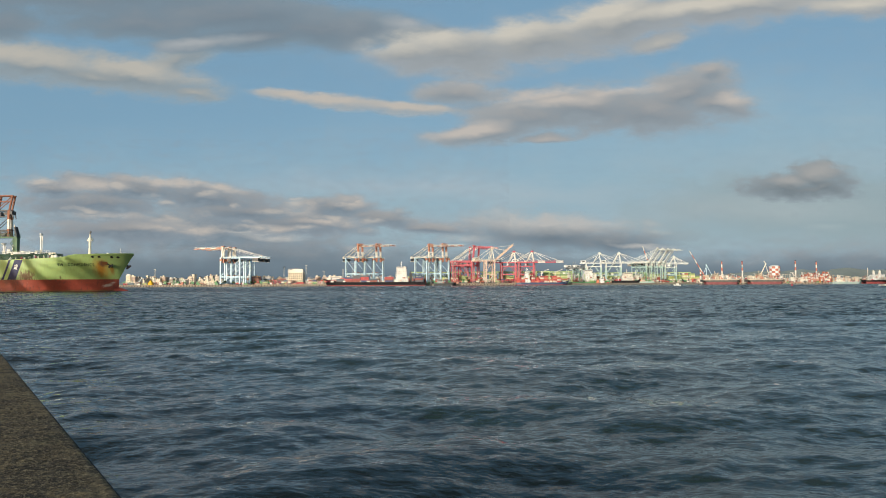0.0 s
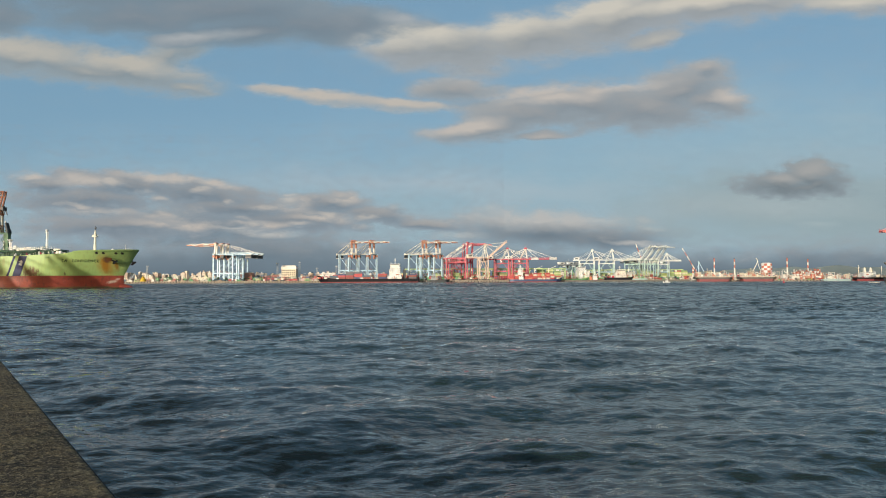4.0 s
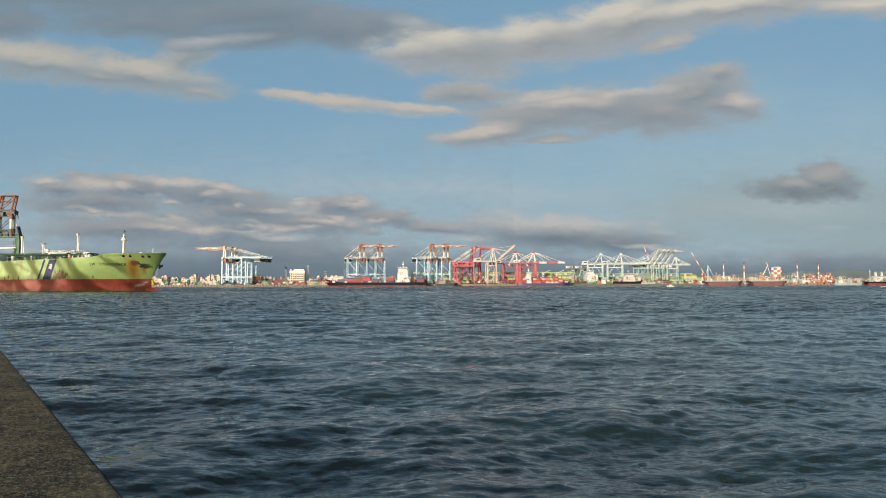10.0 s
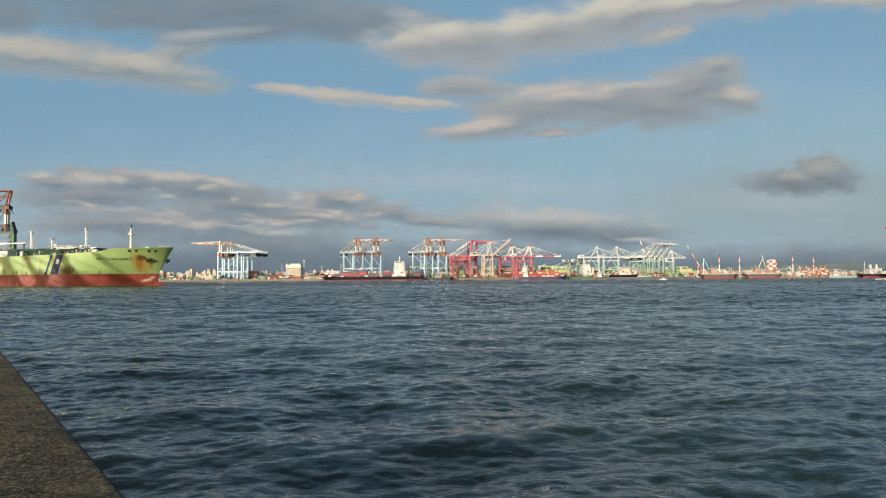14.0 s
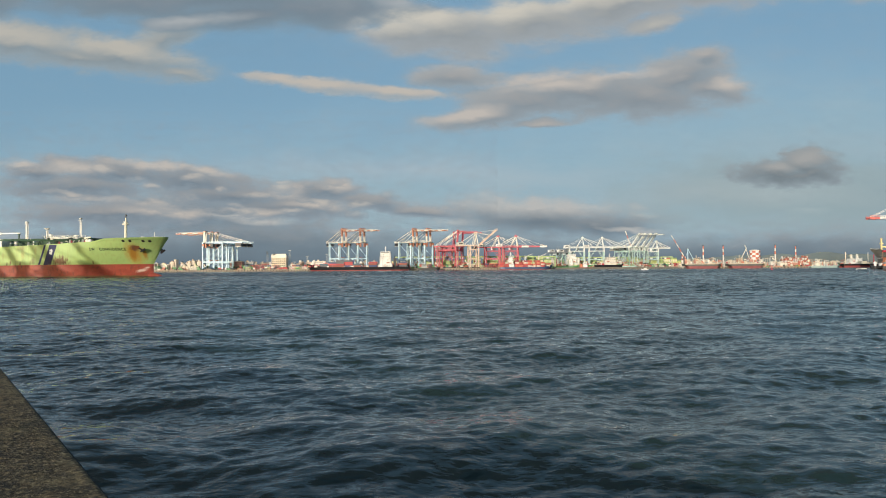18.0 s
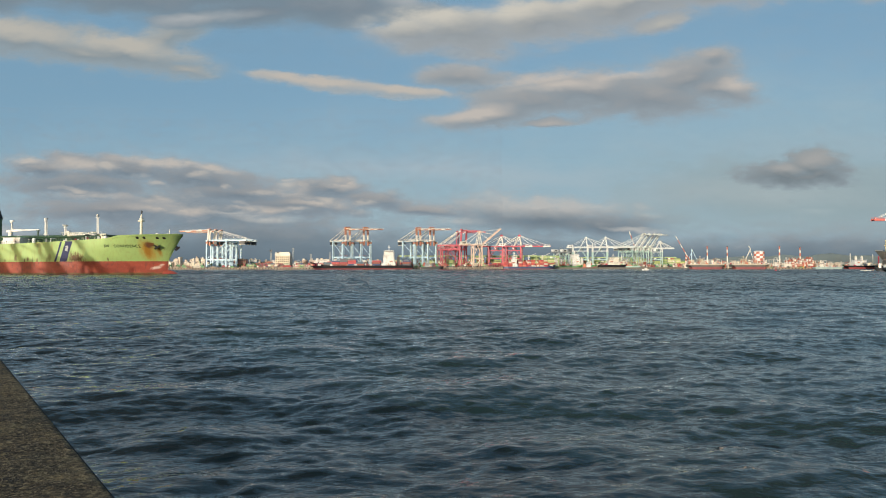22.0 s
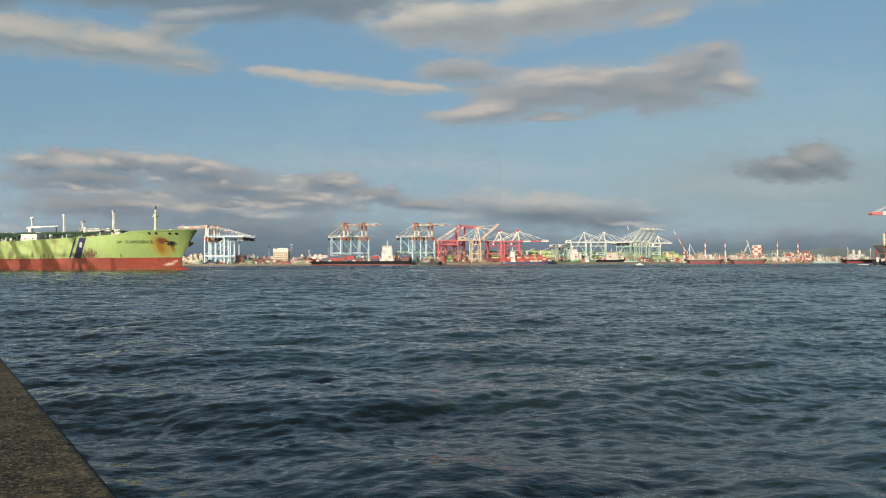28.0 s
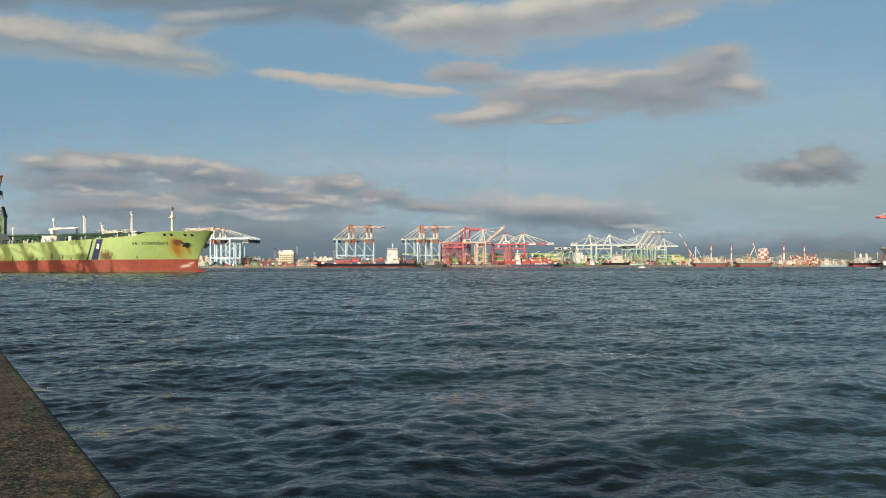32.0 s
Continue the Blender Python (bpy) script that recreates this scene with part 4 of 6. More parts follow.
        walk_part = part("catwalk", [beam((s, -6.8, z), (s - 3.0, -6.8, z), 0.8, 0.12), beam((s, -7.2, z + 1.0), (s - 3.0, -7.2, z + 1.0), 0.09), beam((s, -7.2, z), (s, -7.2, z + 1.0), 0.09), beam((s - 1.5, -7.2, z), (s - 1.5, -7.2, z + 1.0), 0.09)], pipe if k % 5 else cream, ship)
        part("leg", beam((s, -6.8, deck_z(s)), (s, -6.8, z), 0.16), pipe, walk_part)
    for k in range(14):
        s = -64.5 - 4.1 * k
        part("branch_pipe", [tube((s, -8.4, deck_z(s) + 2.2), (s, -12.2, deck_z(s) + 2.2), 0.26, n=8), tube((s, -12.2, deck_z(s) + 2.2), (s, -12.2, deck_z(s) + 0.1), 0.26, n=8)], pipe if k % 3 else steel, ship)
    for s in (-106.5, -111.0):
        part("deck_post", [tube((s, -3, deck_z(s)), (s, -3, deck_z(s) + 5.4), 0.22), tube((s, -3, deck_z(s) + 5.4), (s, -3, deck_z(s) + 6.0), 0.45, 0.3)], steel, ship)
    for k in range(40):
        s = -35 - 2.2 * k
        y = -half(s, deck_z(s)) + 0.3
        part("rail_stanchion", beam((s, y, deck_z(s) - 0.1), (s, y, deck_z(s) + 1.05), 0.07), pipe, ship)
    for a in (-35, -46, -57, -68, -79, -90, -101, -112):
        for h in (0.55, 1.05):
            part("rail", beam((a, -half(a, deck_z(a)) + 0.3, deck_z(a) + h), (a - 11, -half(a - 11, deck_z(a - 11)) + 0.3, deck_z(a - 11) + h), 0.06), pipe, ship)
    MOVING.append((ship, [
        (0, pose(-166.35, 363.05, 0, 0, 0, 5.97)), (4, pose(-158.94, 361.44, 0, 0, 0, 3.21)), (8, pose(-151.58, 359.10, 0, 0, 0, 0.39)),
        (12, pose(-144.27, 356.04, 0, 0, 0, -2.50)), (16, pose(-137.02, 352.26, 0, 0, 0, -5.46)), (20, pose(-129.81, 347.75, 0, 0, 0, -8.48)),
        (24, pose(-122.65, 342.52, 0, 0, 0, -11.57)), (28, pose(-115.55, 336.57, 0, 0, 0, -14.72)), (32, pose(-108.49, 329.90, 0, 0, 0, -17.94))]))
    return ship


gas_carrier()


# ---- container cranes ----
def legs_of(c, z, gauge, wid, low, high, split, thick=2.8):
    for x in (0, -gauge):
        for y in (-wid / 2, wid / 2):
            leg = part("leg", beam((x, y, 1.6), (x, y, split), thick), low, c)
            if z - split > 1:
                part("upper_leg", beam((x, y, split), (x, y, z), thick * 0.95), high, c)
            part("ladder", beam((x + thick * 0.5 + 0.3, y - thick * 0.4, 4), (x + thick * 0.5 + 0.3, y - thick * 0.4, z - 1), 0.3), GREY, leg)
            part("bogie", [block(x - 1.0, y - 3.5, 0.2, x + 1.0, y + 3.5, 1.7)] + [tube((x - 0.6, y + d, 0.5), (x + 0.6, y + d, 0.5), 0.5, n=8) for d in (-2.6, -0.9, 0.9, 2.6)], DARK, leg)
        part("sill_beam", beam((x, -wid / 2, 3.0), (x, wid / 2, 3.0), 1.5, 1.8), low, c)
        part("cross_beam", beam((x, -wid / 2, z - 1), (x, wid / 2, z - 1), 1.3, 1.8), high, c)


def lattice(p, q, depth, n, w):
    """Zigzag bars between two level chords, depth apart, from p to q."""
    p, q = Vector(p), Vector(q)
    up = Vector((0, 0, depth))
    out = [beam(p + up, q + up, w)]
    for k in range(n):
        a, b = p + (q - p) * (k / n), p + (q - p) * ((k + 1) / n)
        out.append(beam(a, b + up, w * 0.8) if k % 2 else beam(a + up, b, w * 0.8))
    return out


def low_crane(label, group, low=PALE_BLUE, stripe=ORANGE, pale=CREAM, z=44.0, gauge=30.0, wid=18.0, out=46.0, portal=17.0, top=60.0, back=20.0, lean=-1.0, tie=None, thick=2.8, slim=1.0, house=GREY, stay=0.42, rail=None, crown=None):
    """Low-profile quay crane whose forward boom is stowed level above the waterside legs."""
    c = thing("container_crane", pose(0, 0, 0), label, "crane", group)
    legs_of(c, z, gauge, wid, low, low, z, thick)
    for y in (-wid / 2, wid / 2):
        part("portal_beam", beam((-gauge, y, portal), (0, y, portal), 1.2, 2.0), low, c)
        part("brace", beam((-gauge, y, z - 3), (0, y, portal + 1), 0.6), low, c)
        part("portal_brace", [beam((-gauge, y, 3.5), (-gauge / 2, y, portal - 1), 0.6), beam((0, y, 3.5), (-gauge / 2, y, portal - 1), 0.6)], low, c)
        part("leg_band", block(-1.2 - thick / 2, y - thick / 2 - 0.06, z - 5.5, thick / 2 + 0.06, y + thick / 2 + 0.06, z - 2.0), stripe, c, "painted band round the legs")
    for y in (-3.2, 3.2):
        girder = part("girder", beam((-gauge - back, y, z), (4, y, z), 0.8, 1.5), rail or pale, c)
        part("girder_lattice", lattice((-gauge - back, y * 1.25, z + 0.9), (3, y * 1.25, z + 0.9), 1.7, 16, 0.16), rail or pale, girder, "light lattice rail along the girder")
    for x in (-gauge - back, -gauge / 2, 3.5):
        part("girder_tie", beam((x, -3.2, z), (x, 3.2, z), 0.8, 1.4), pale, c)
    hs = part("machinery_house", block(-gauge - back + 2, -4.2, z - 6.0, -gauge - back + 11, 4.2, z - 1.0), house, c, "machinery house under the girder end")
    part("roof", block(-gauge - back + 1.6, -4.6, z - 1.0, -gauge - back + 11.4, 4.6, z - 0.5), pale, hs)
    part("floor_frame", block(-gauge - back + 1.6, -4.6, z - 6.5, -gauge - back + 11.4, 4.6, z - 6.0), pale, hs)
    for k in range(3):
        part("louvre", block(-gauge - back + 3.0 + 2.7 * k, -4.26, z - 4.8, -gauge - back + 4.6 + 2.7 * k, -4.1, z - 2.6), DARK, hs)
    part("trolley_cab", block(-13, -2.4, z - 5.0, -8, 2.4, z - 1.5), stripe, c, "operator's cab")
    part("electrical_house", block(-gauge * 0.45, -3.8, z - 6.4, -gauge * 0.45 + 5, 3.8, z - 1.8), DARK, c, "dark electrical house")
    part("hoist_platform", [block(-gauge - 5, -5, z - 4.4, -gauge + 3, 5, z - 3.9)] + lattice((-gauge - 5, -5, z - 3.9), (-gauge + 3, -5, z - 3.9), 1.2, 6, 0.18), DARK, c)
    part("rope", [beam((-10, y, z - 4), (-10, y, portal + 3), 0.2) for y in (-1.5, 1.5)], DARK, c)
    part("spreader", block(-11, -5.5, portal + 2, -9, 5.5, portal + 2.8), stripe, c)
    mt = 2.4 * slim
    for y in (-4, 4):
        part("mast", beam((0, y, z - 8), (0, y, z - 1), mt), stripe, c, "mast leg")
        bend = lean * 10 / (top + 3 - z)
        part("mast_middle", beam((0, y, z - 1), (bend, y, z + 9), mt), pale, c)
        part("mast_top", beam((bend, y, z + 9), (lean, y, top + 2), mt), crown or pale, c)
        part("backstay", beam((lean, y, top + 2), (-gauge - back + 1, y, z + 1), stay), tie or pale, c)
        part("tie", beam((lean, y, top + 1), (-gauge, y, z + 1), stay * 0.8), tie or pale, c)
        for k in range(5):
            x0, x1 = lean + 2 + out * k / 5, lean + 2 + out * (k + 1) / 5
            boom = part("boom_section", beam((x0, y * 0.75, top - 0.3 * k), (x1, y * 0.75, top - 0.3 * (k + 1)), 1.0 * slim, (2.0 - 0.25 * k) * slim), (stripe, pale, stripe, pale, stripe)[k], c)
            part("boom_lattice", lattice((x0, y, top + 0.6 - 0.3 * k), (x1, y, top + 0.6 - 0.3 * (k + 1)), 1.5 * slim, 4, 0.22), pale, boom)
    part("apex", [block(lean - 1.8, -4.6, top + 1.2, lean + 1.8, 4.6, top + 2.8), beam((lean, -2, top + 2.8), (lean, -2, top + 4.6), 0.3)], stripe, c)
    if crown:
        part("apex_platform", [block(lean - 3.4, -5.2, top + 2.8, lean + 2.6, 5.2, top + 3.2), block(lean - 2.0, -4.2, top + 3.2, lean + 1.0, 4.2, top + 4.3)] + [beam((lean + x, y, top + 3.2), (lean + x, y, top + 5.4), 0.22) for x in (-3.2, 2.4) for y in (-5, 5)], crown, c, "orange sheave platform on the mast")
    for k in range(5):
        part("boom_tie", beam((lean + 5 + k * out / 5, -3, top - 0.5), (lean + 5 + k * out / 5, 3, top - 0.5), 0.5), stripe, c)
    part("stair", [beam((-gauge + (1.2, 5.2)[k % 2], wid / 2, 3 + 3 * k), (-gauge + (5.2, 1.2)[k % 2], wid / 2, 6 + 3 * k), 0.6, 0.25) for k in range(12)], low, c)
    return c


def a_frame_crane(label, group, low, high, tie, z=38.0, gauge=28.0, wid=18.0, out=48.0, back=20.0, apex=60.0, portal=15.0, lift=0.0, house=WHITE, split=None, bands=None, deep=1.7, thick=2.6):
    """Quay crane with an A-frame; lift tilts the forward boom up, in degrees."""
    c = thing("container_crane", pose(0, 0, 0), label, "crane", group)
    legs_of(c, z, gauge, wid, low, high, split or z, thick)
    for y in (-wid / 2, wid / 2):
        part("portal_beam", beam((-gauge, y, portal), (0, y, portal), 1.1, 1.6), low, c)
        part("brace", beam((-gauge, y, portal + 1), (-gauge / 2, y, z - 1), 0.6), low, c)
        part("brace", beam((0, y, portal + 1), (-gauge / 2, y, z - 1), 0.6), low, c)
        part("upper_beam", beam((-gauge, y, z - 6), (0, y, z - 6), 0.9, 1.1), high, c)
    ca, sa = math.cos(radians(lift)), math.sin(radians(lift))
    tip = lambda d: (2 + d * ca, z + 0.6 + d * sa)
    for y in (-3.2, 3.2):
        girder = part("girder", beam((-gauge - back, y, z + 0.6), (2, y, z + 0.6), 0.9, 1.7), high, c)
        part("girder_lattice", lattice((-gauge - back, y * 1.25, z + 1.5), (2, y * 1.25, z + 1.5), 1.7, 12, 0.22), tie, girder)
        for k in range(4):
            (x0, z0), (x1, z1) = tip(out * k / 4), tip(out * (k + 1) / 4)
            paints = bands or (high,)
            boom = part("boom_section", beam((x0, y, z0), (x1, y, z1), 0.9, deep), paints[k % len(paints)], c)
            part("boom_lattice", lattice((x0, y * 1.2, z0 + deep / 2), (x1, y * 1.2, z1 + deep / 2), 1.5, 4, 0.22), paints[k % len(paints)], boom)
        part("mast", beam((0, y * 2, z), (-3, y * 0.8, apex), 1.2), tie, c)
        part("mast", beam((-gauge * 0.55, y * 2, z), (-3, y * 0.8, apex), 0.9), tie, c)
        part("backstay", beam((-3, y * 0.8, apex), (-gauge - back + 2, y, z + 1.6), 0.4), tie, c)
        part("backstay", beam((-3, y * 0.8, apex - 3), (-gauge - back * 0.4, y, z + 1.6), 0.35), tie, c)
        for d in (0.33, 0.62, 0.94):
            x1, z1 = tip(out * d)
            part("forestay", beam((-3, y * 0.8, apex), (x1, y, z1 + 1), 0.4), tie, c)
    for k in range(5):
        x1, z1 = tip(out * k / 4)
        part("boom_tie", beam((x1, -3.2, z1), (x1, 3.2, z1), 0.6), high, c)
    part("apex", [block(-5.0, -3.6, apex - 1.8, -0.6, 3.6, apex + 0.8), beam((-3, 0, apex), (-3, 0, apex + 3), 0.35)], high, c)
    hs = part("machinery_house", block(-gauge - back + 2, -4.6, z + 1.9, -gauge - back + 12, 4.6, z + 5.6), house, c, "pale machinery house")
    part("roof", block(-gauge - back + 1.6, -5, z + 5.6, -gauge - back + 12.4, 5, z + 6.0), house, hs)
    part("louvre", block(-gauge - back + 4, -4.68, z + 2.8, -gauge - back + 10, -4.5, z + 4.6), DARK, hs)
    part("trolley_cab", block(-15, -2.4, z - 4.0, -11, 2.4, z - 0.8), house, c)
    part("stair", [beam((-gauge + (1.2, 5.2)[k % 2], wid / 2, 3 + 3 * k), (-gauge + (5.2, 1.2)[k % 2], wid / 2, 6 + 3 * k), 0.6, 0.25) for k in range(10)], low, c)
    part("electrical_house", block(-gauge * 0.5, -4.0, z - 5.0, -gauge * 0.5 + 4, 4.0, z - 0.8), DARK, c, "dark electrical house")
    for y in (-3.2, 3.2):
        part("lattice_tie", beam((-gauge * 0.55, y, z + 1), (-2, y * 0.8, z + 14), 0.4), tie, c)
    return c


def stand(c, b, d, turn, dz=2.7, more=()):
    """Puts a crane at bearing b and distance d, its boom turned by turn degrees from the right; more: further copies."""
    c.matrix_basis = pose(bx(b, d), d, dz, 0, 0, turn)
    for b2, d2, t2 in more:
        copy_thing(c, pose(bx(b2, d2), d2, dz, 0, 0, t2))


stand(low_crane("pale blue quay crane with orange and cream boom", "pale blue cranes", out=46, gauge=32, back=30, thick=1.9, portal=13, house=DARK, stay=0.26, rail=PALE_BLUE), -391, 1100, 176, more=[(-380, 1118, 176), (-371, 1136, 176)])
stand(low_crane("pale blue quay crane, short boom end turned to the water", "pale blue cranes", top=62, out=42, thick=2.5, house=DARK, stay=0.75, stripe=FADED_ORANGE, crown=FADED_ORANGE), -147, 1105, -50, more=[(-115, 1105, -50), (-22, 1115, -48), (2, 1115, -48)])
stand(low_crane("red quay crane with its boom stowed level", "red cranes", RED, RED, RED, z=36, gauge=32, wid=16, out=30, portal=30, top=60, back=6, tie=CREAM, lean=2, thick=1.6, slim=0.6), 52, 1110, -14, more=[(61, 1136, -14), (46, 1162, -22)])
stand(a_frame_crane("faded pink quay crane with raised boom", "red cranes", PINK, PINK, CREAM, z=36, apex=58, gauge=14, wid=14, back=22, out=41, lift=40, house=CREAM, thick=1.7), 88, 1100, 12)
stand(a_frame_crane("red quay crane with cream stays", "red cranes", RED, RED, CREAM, z=34, apex=53, gauge=24, back=14, out=46, bands=(RED, RED, RED, CREAM), thick=1.9), 128, 1120, -14, more=[(160, 1120, -14)])
stand(a_frame_crane("white quay crane on teal legs", "white cranes", TEAL, PALE_GREY, PALE_GREY, z=37.5, apex=58, gauge=28, back=12, out=48, split=30, thick=1.8), 278, 1310, -8, more=[(313, 1310, -8)])
stand(a_frame_crane("white quay crane seen from its landward end, on teal legs", "white cranes", TEAL, GREY, GREY, z=29, apex=35, gauge=16, back=12, out=10, split=27, thick=1.6), 234, 1330, 30, more=[(250, 1330, 30)])
stand(low_crane("white quay crane with stowed boom on teal legs", "white cranes", TEAL, PALE_GREY, PALE_GREY, z=39, gauge=30, wid=16, out=14, portal=30, top=63, back=14, lean=20, thick=1.4, slim=0.62, house=WHITE), 362, 1310, -40, more=[(371, 1316, -38), (381, 1322, -40), (390, 1328, -42)])
stand(a_frame_crane("white quay crane with lowered boom", "white cranes", TEAL, PALE_GREY, PALE_GREY, z=36, apex=51, gauge=20, back=14, out=22, split=30, thick=1.5), 410, 1330, -10)
PALE_RED = paint("faded_red_paint", (0.62, 0.17, 0.16), 0.5)
stand(a_frame_crane("red and white quay crane, its boom over the water", "red cranes", PALE_RED, PALE_RED, WHITE, z=56, apex=82, gauge=30, out=52, bands=(WHITE, PALE_RED), deep=2.8), 872, 800, 180)


# ---- far quays ----
def far_quay(b0, b1, d, name, k=1.0):
    q = thing(name, pose(0, 0, 0), "long concrete quay with a row of fenders", "quay", "", "structure")
    x0, x1 = bx(b0, d), bx(b1, d)
    part("quay_wall", block(x0, d, -3, x1, d + 16 * k, 2.7 * k), FAR_CONCRETE, q)
    part("kerb", block(x0, d - 0.1, 2.7 * k, x1, d + 0.8, 3.1 * k), FAR_CONCRETE, q)
    fend = mesh_of("fender", [block(-0.65, -0.6, 0.3, 0.65, 0, 2.2 * k)], RUBBER)
    for j in range(min(140, int((x1 - x0) / 4.6))):
        piece("fender", fend, q, pose(x0 + 2.3 + 4.6 * j, d, 0))
    return q


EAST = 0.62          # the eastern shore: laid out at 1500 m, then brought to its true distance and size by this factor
far_quay(-620, 70, 1080, "quay_west")
far_quay(70, 190, 1085, "quay_middle")
far_quay(190, 470, 1290, "quay_north")
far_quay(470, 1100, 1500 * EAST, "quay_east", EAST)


DARKGREY = paint("dark_grey_paint", (0.11, 0.115, 0.11), 0.55)
# ---- ships alongside ----
def cargo_hull(ship, length, beam_w, free, side, low, boot=2.2, rise=3.0, label="", rake=0.05, counter=0.0, rim=None):
    """Hull with its bow towards +x; x from 0 to length."""
    ds = [0, 0.03, 0.08, 0.2, 0.5, 0.8, 0.88, 0.94, 0.975, 1.0]

    def hb(k, w):
        if k > 0.8:
            return beam_w / 2 * max(0.0, 1 - ((k - 0.8) / 0.2) ** (1.8 + w))
        return beam_w / 2 * (1 if k > 0.08 else 0.82 + 0.18 * k / 0.08)

    def top(k):
        return free + (rise * ((k - 0.86) / 0.14) ** 0.7 if k > 0.86 else 0)

    def pts(sign, z0, z1, w0, w1):
        return sheet(lambda k, w: (length * k - (1 - w0 - w * (w1 - w0)) * rake * length * max(0, (k - 0.8) / 0.2) + (1 - w0 - w * (w1 - w0)) * counter * length * max(0, 1 - k / 0.2), sign * hb(k, w0 + w * (w1 - w0)), z0 + (z1(k) - z0) * w), ds, [0, 0.5, 1], sign < 0)
    part("hull", [pts(1, boot, top, 0.3, 1), pts(-1, boot, top, 0.3, 1), block(-0.2, -beam_w * 0.41, boot, 0.2, beam_w * 0.41, free)], side, ship, label)
    part("boot_topping", [pts(1, -1.5, lambda k: boot, 0, 0.3), pts(-1, -1.5, lambda k: boot, 0, 0.3)], low, ship)
    part("deck", sheet(lambda k, w: (length * k, w * hb(k, 1) * 0.99, top(k) - 0.8), ds, [-1, 0, 1], True), GREY, ship)
    if rim:
        part("bulwark", [sheet(lambda k, w: (length * k, sign * (hb(k, 1) + 0.15), top(k) - 1.5 + 2.0 * w), ds, [0, 1], sign < 0) for sign in (1, -1)], rim, ship, "pale bulwark along the deck edge")


def tower_house(ship, x0, x1, w, z0, storeys, material=WHITE, funnel=None, mast=10.0):
    hh = 2.9
    q = random.Random(int(100 * x1 + storeys))
    near = -1 if ship.matrix_basis[0][0] > 0 else 1
    long = x1 - x0
    fore, aft = 0.0, 0.0
    for k in range(storeys):
        top = k == storeys - 1
        if k:
            fore, aft = min(0.3, fore + q.choice((0.0, 0.05, 0.12))), min(0.25, aft + q.choice((0.0, 0.04, 0.1)))
        a, b = x0 + long * aft, x1 - long * (fore if not top else fore * 0.6)
        ins = 0.35 * k if not top else -0.8
        z, hw = z0 + hh * k, w / 2 - min(ins, w * 0.2)
        st = part("storey", block(a, -hw, z, b, hw, z + hh - 0.25), material, ship, "deck house storey")
        part("deck_edge", block(a - 0.7, -hw - 0.5, z + hh - 0.25, b + 0.5, hw + 0.5, z + hh), material, st)
        part("railing", [beam((a - 0.6, near * (hw + 0.45), z + hh + h), (b + 0.4, near * (hw + 0.45), z + hh + h), 0.12) for h in (0.5, 1.0)], material, st)
        if top:
            part("bridge_glass", block(a + 0.6, min(near * hw, near * (hw + 0.07)), z + 1.3, b - 0.4, max(near * hw, near * (hw + 0.07)), z + 2.1), GLASS_DARK, st)
            continue
        n = max(2, int((b - a) / 2.8))
        for j in range(n):
            if q.random() < 0.2:
                continue
            xx = a + 1.1 + (b - a - 2.2) * j / (n - 1)
            part("window", block(xx - 0.35, min(near * (hw - 0.1), near * (hw + 0.06)), z + 1.2, xx + 0.35, max(near * (hw - 0.1), near * (hw + 0.06)), z + 2.0), GLASS_DARK, st)
    if storeys > 3:
        xb = x0 + long * 0.3
        boat = part("lifeboat", [tube((xb - 2.6, near * (w / 2 + 0.9), z0 + hh * 2.2), (xb, near * (w / 2 + 0.9), z0 + hh * 2.15), 0.4, 1.0), tube((xb, near * (w / 2 + 0.9), z0 + hh * 2.15), (xb + 2.6, near * (w / 2 + 0.9), z0 + hh * 2.2), 1.0, 0.4)], ORANGE_RED, ship, "orange lifeboat")
        part("davit", [beam((xb + d, near * w / 2, z0 + hh * 2.1), (xb + d, near * (w / 2 + 1.0), z0 + hh * 2.8), 0.25) for d in (-1.8, 1.8)], material, boat)
    zt = z0 + hh * storeys
    xm = (x0 + x1) / 2
    if mast:
        part("radar_mast", [beam((xm, 0, zt), (xm, 0, zt + mast), 0.7), beam((xm - 2, 0, zt + mast * 0.55), (xm + 2, 0, zt + mast * 0.55), 0.5), beam((xm - 1.2, 0, zt + mast * 0.8), (xm + 1.2, 0, zt + mast * 0.8), 0.5)], material, ship)
    if funnel:
        part("funnel", [block(x0 - 6, -2.5, z0, x0 - 1.5, 2.5, z0 + hh * storeys * 0.6), tube((x0 - 3.5, 0, z0 + hh * storeys * 0.6), (x0 - 3.5, 0, z0 + hh * storeys * 0.75), 0.8)], funnel, ship, "funnel")


def fittings(ship, x0, x1, z, w, n, seed):
    """Masts, ventilators, lockers and posts along a deck."""
    q = random.Random(seed)
    for k in range(n):
        x, y = q.uniform(x0, x1), q.choice((-1, 1)) * (w / 2 - q.uniform(0.8, 3.5))
        m = q.choice((WHITE, CREAM, CREAM, GREY, RED, ORANGE))
        if q.random() < 0.35:
            part("post", beam((x, y, z), (x, y, z + q.uniform(4, 11)), 0.45), m, ship)
        elif q.random() < 0.5:
            h = q.uniform(1.4, 3.4)
            part("ventilator", [tube((x, y, z), (x, y, z + h), 0.6, n=8), tube((x, y, z + h), (x + 0.5, y - 0.3, z + h + 0.7), 0.8, 0.9, 8)], m, ship)
        else:
            l = q.uniform(1.5, 5)
            part("locker", block(x - l / 2, y - 1, z, x + l / 2, y + 1, z + q.uniform(1.2, 3.0)), m, ship)


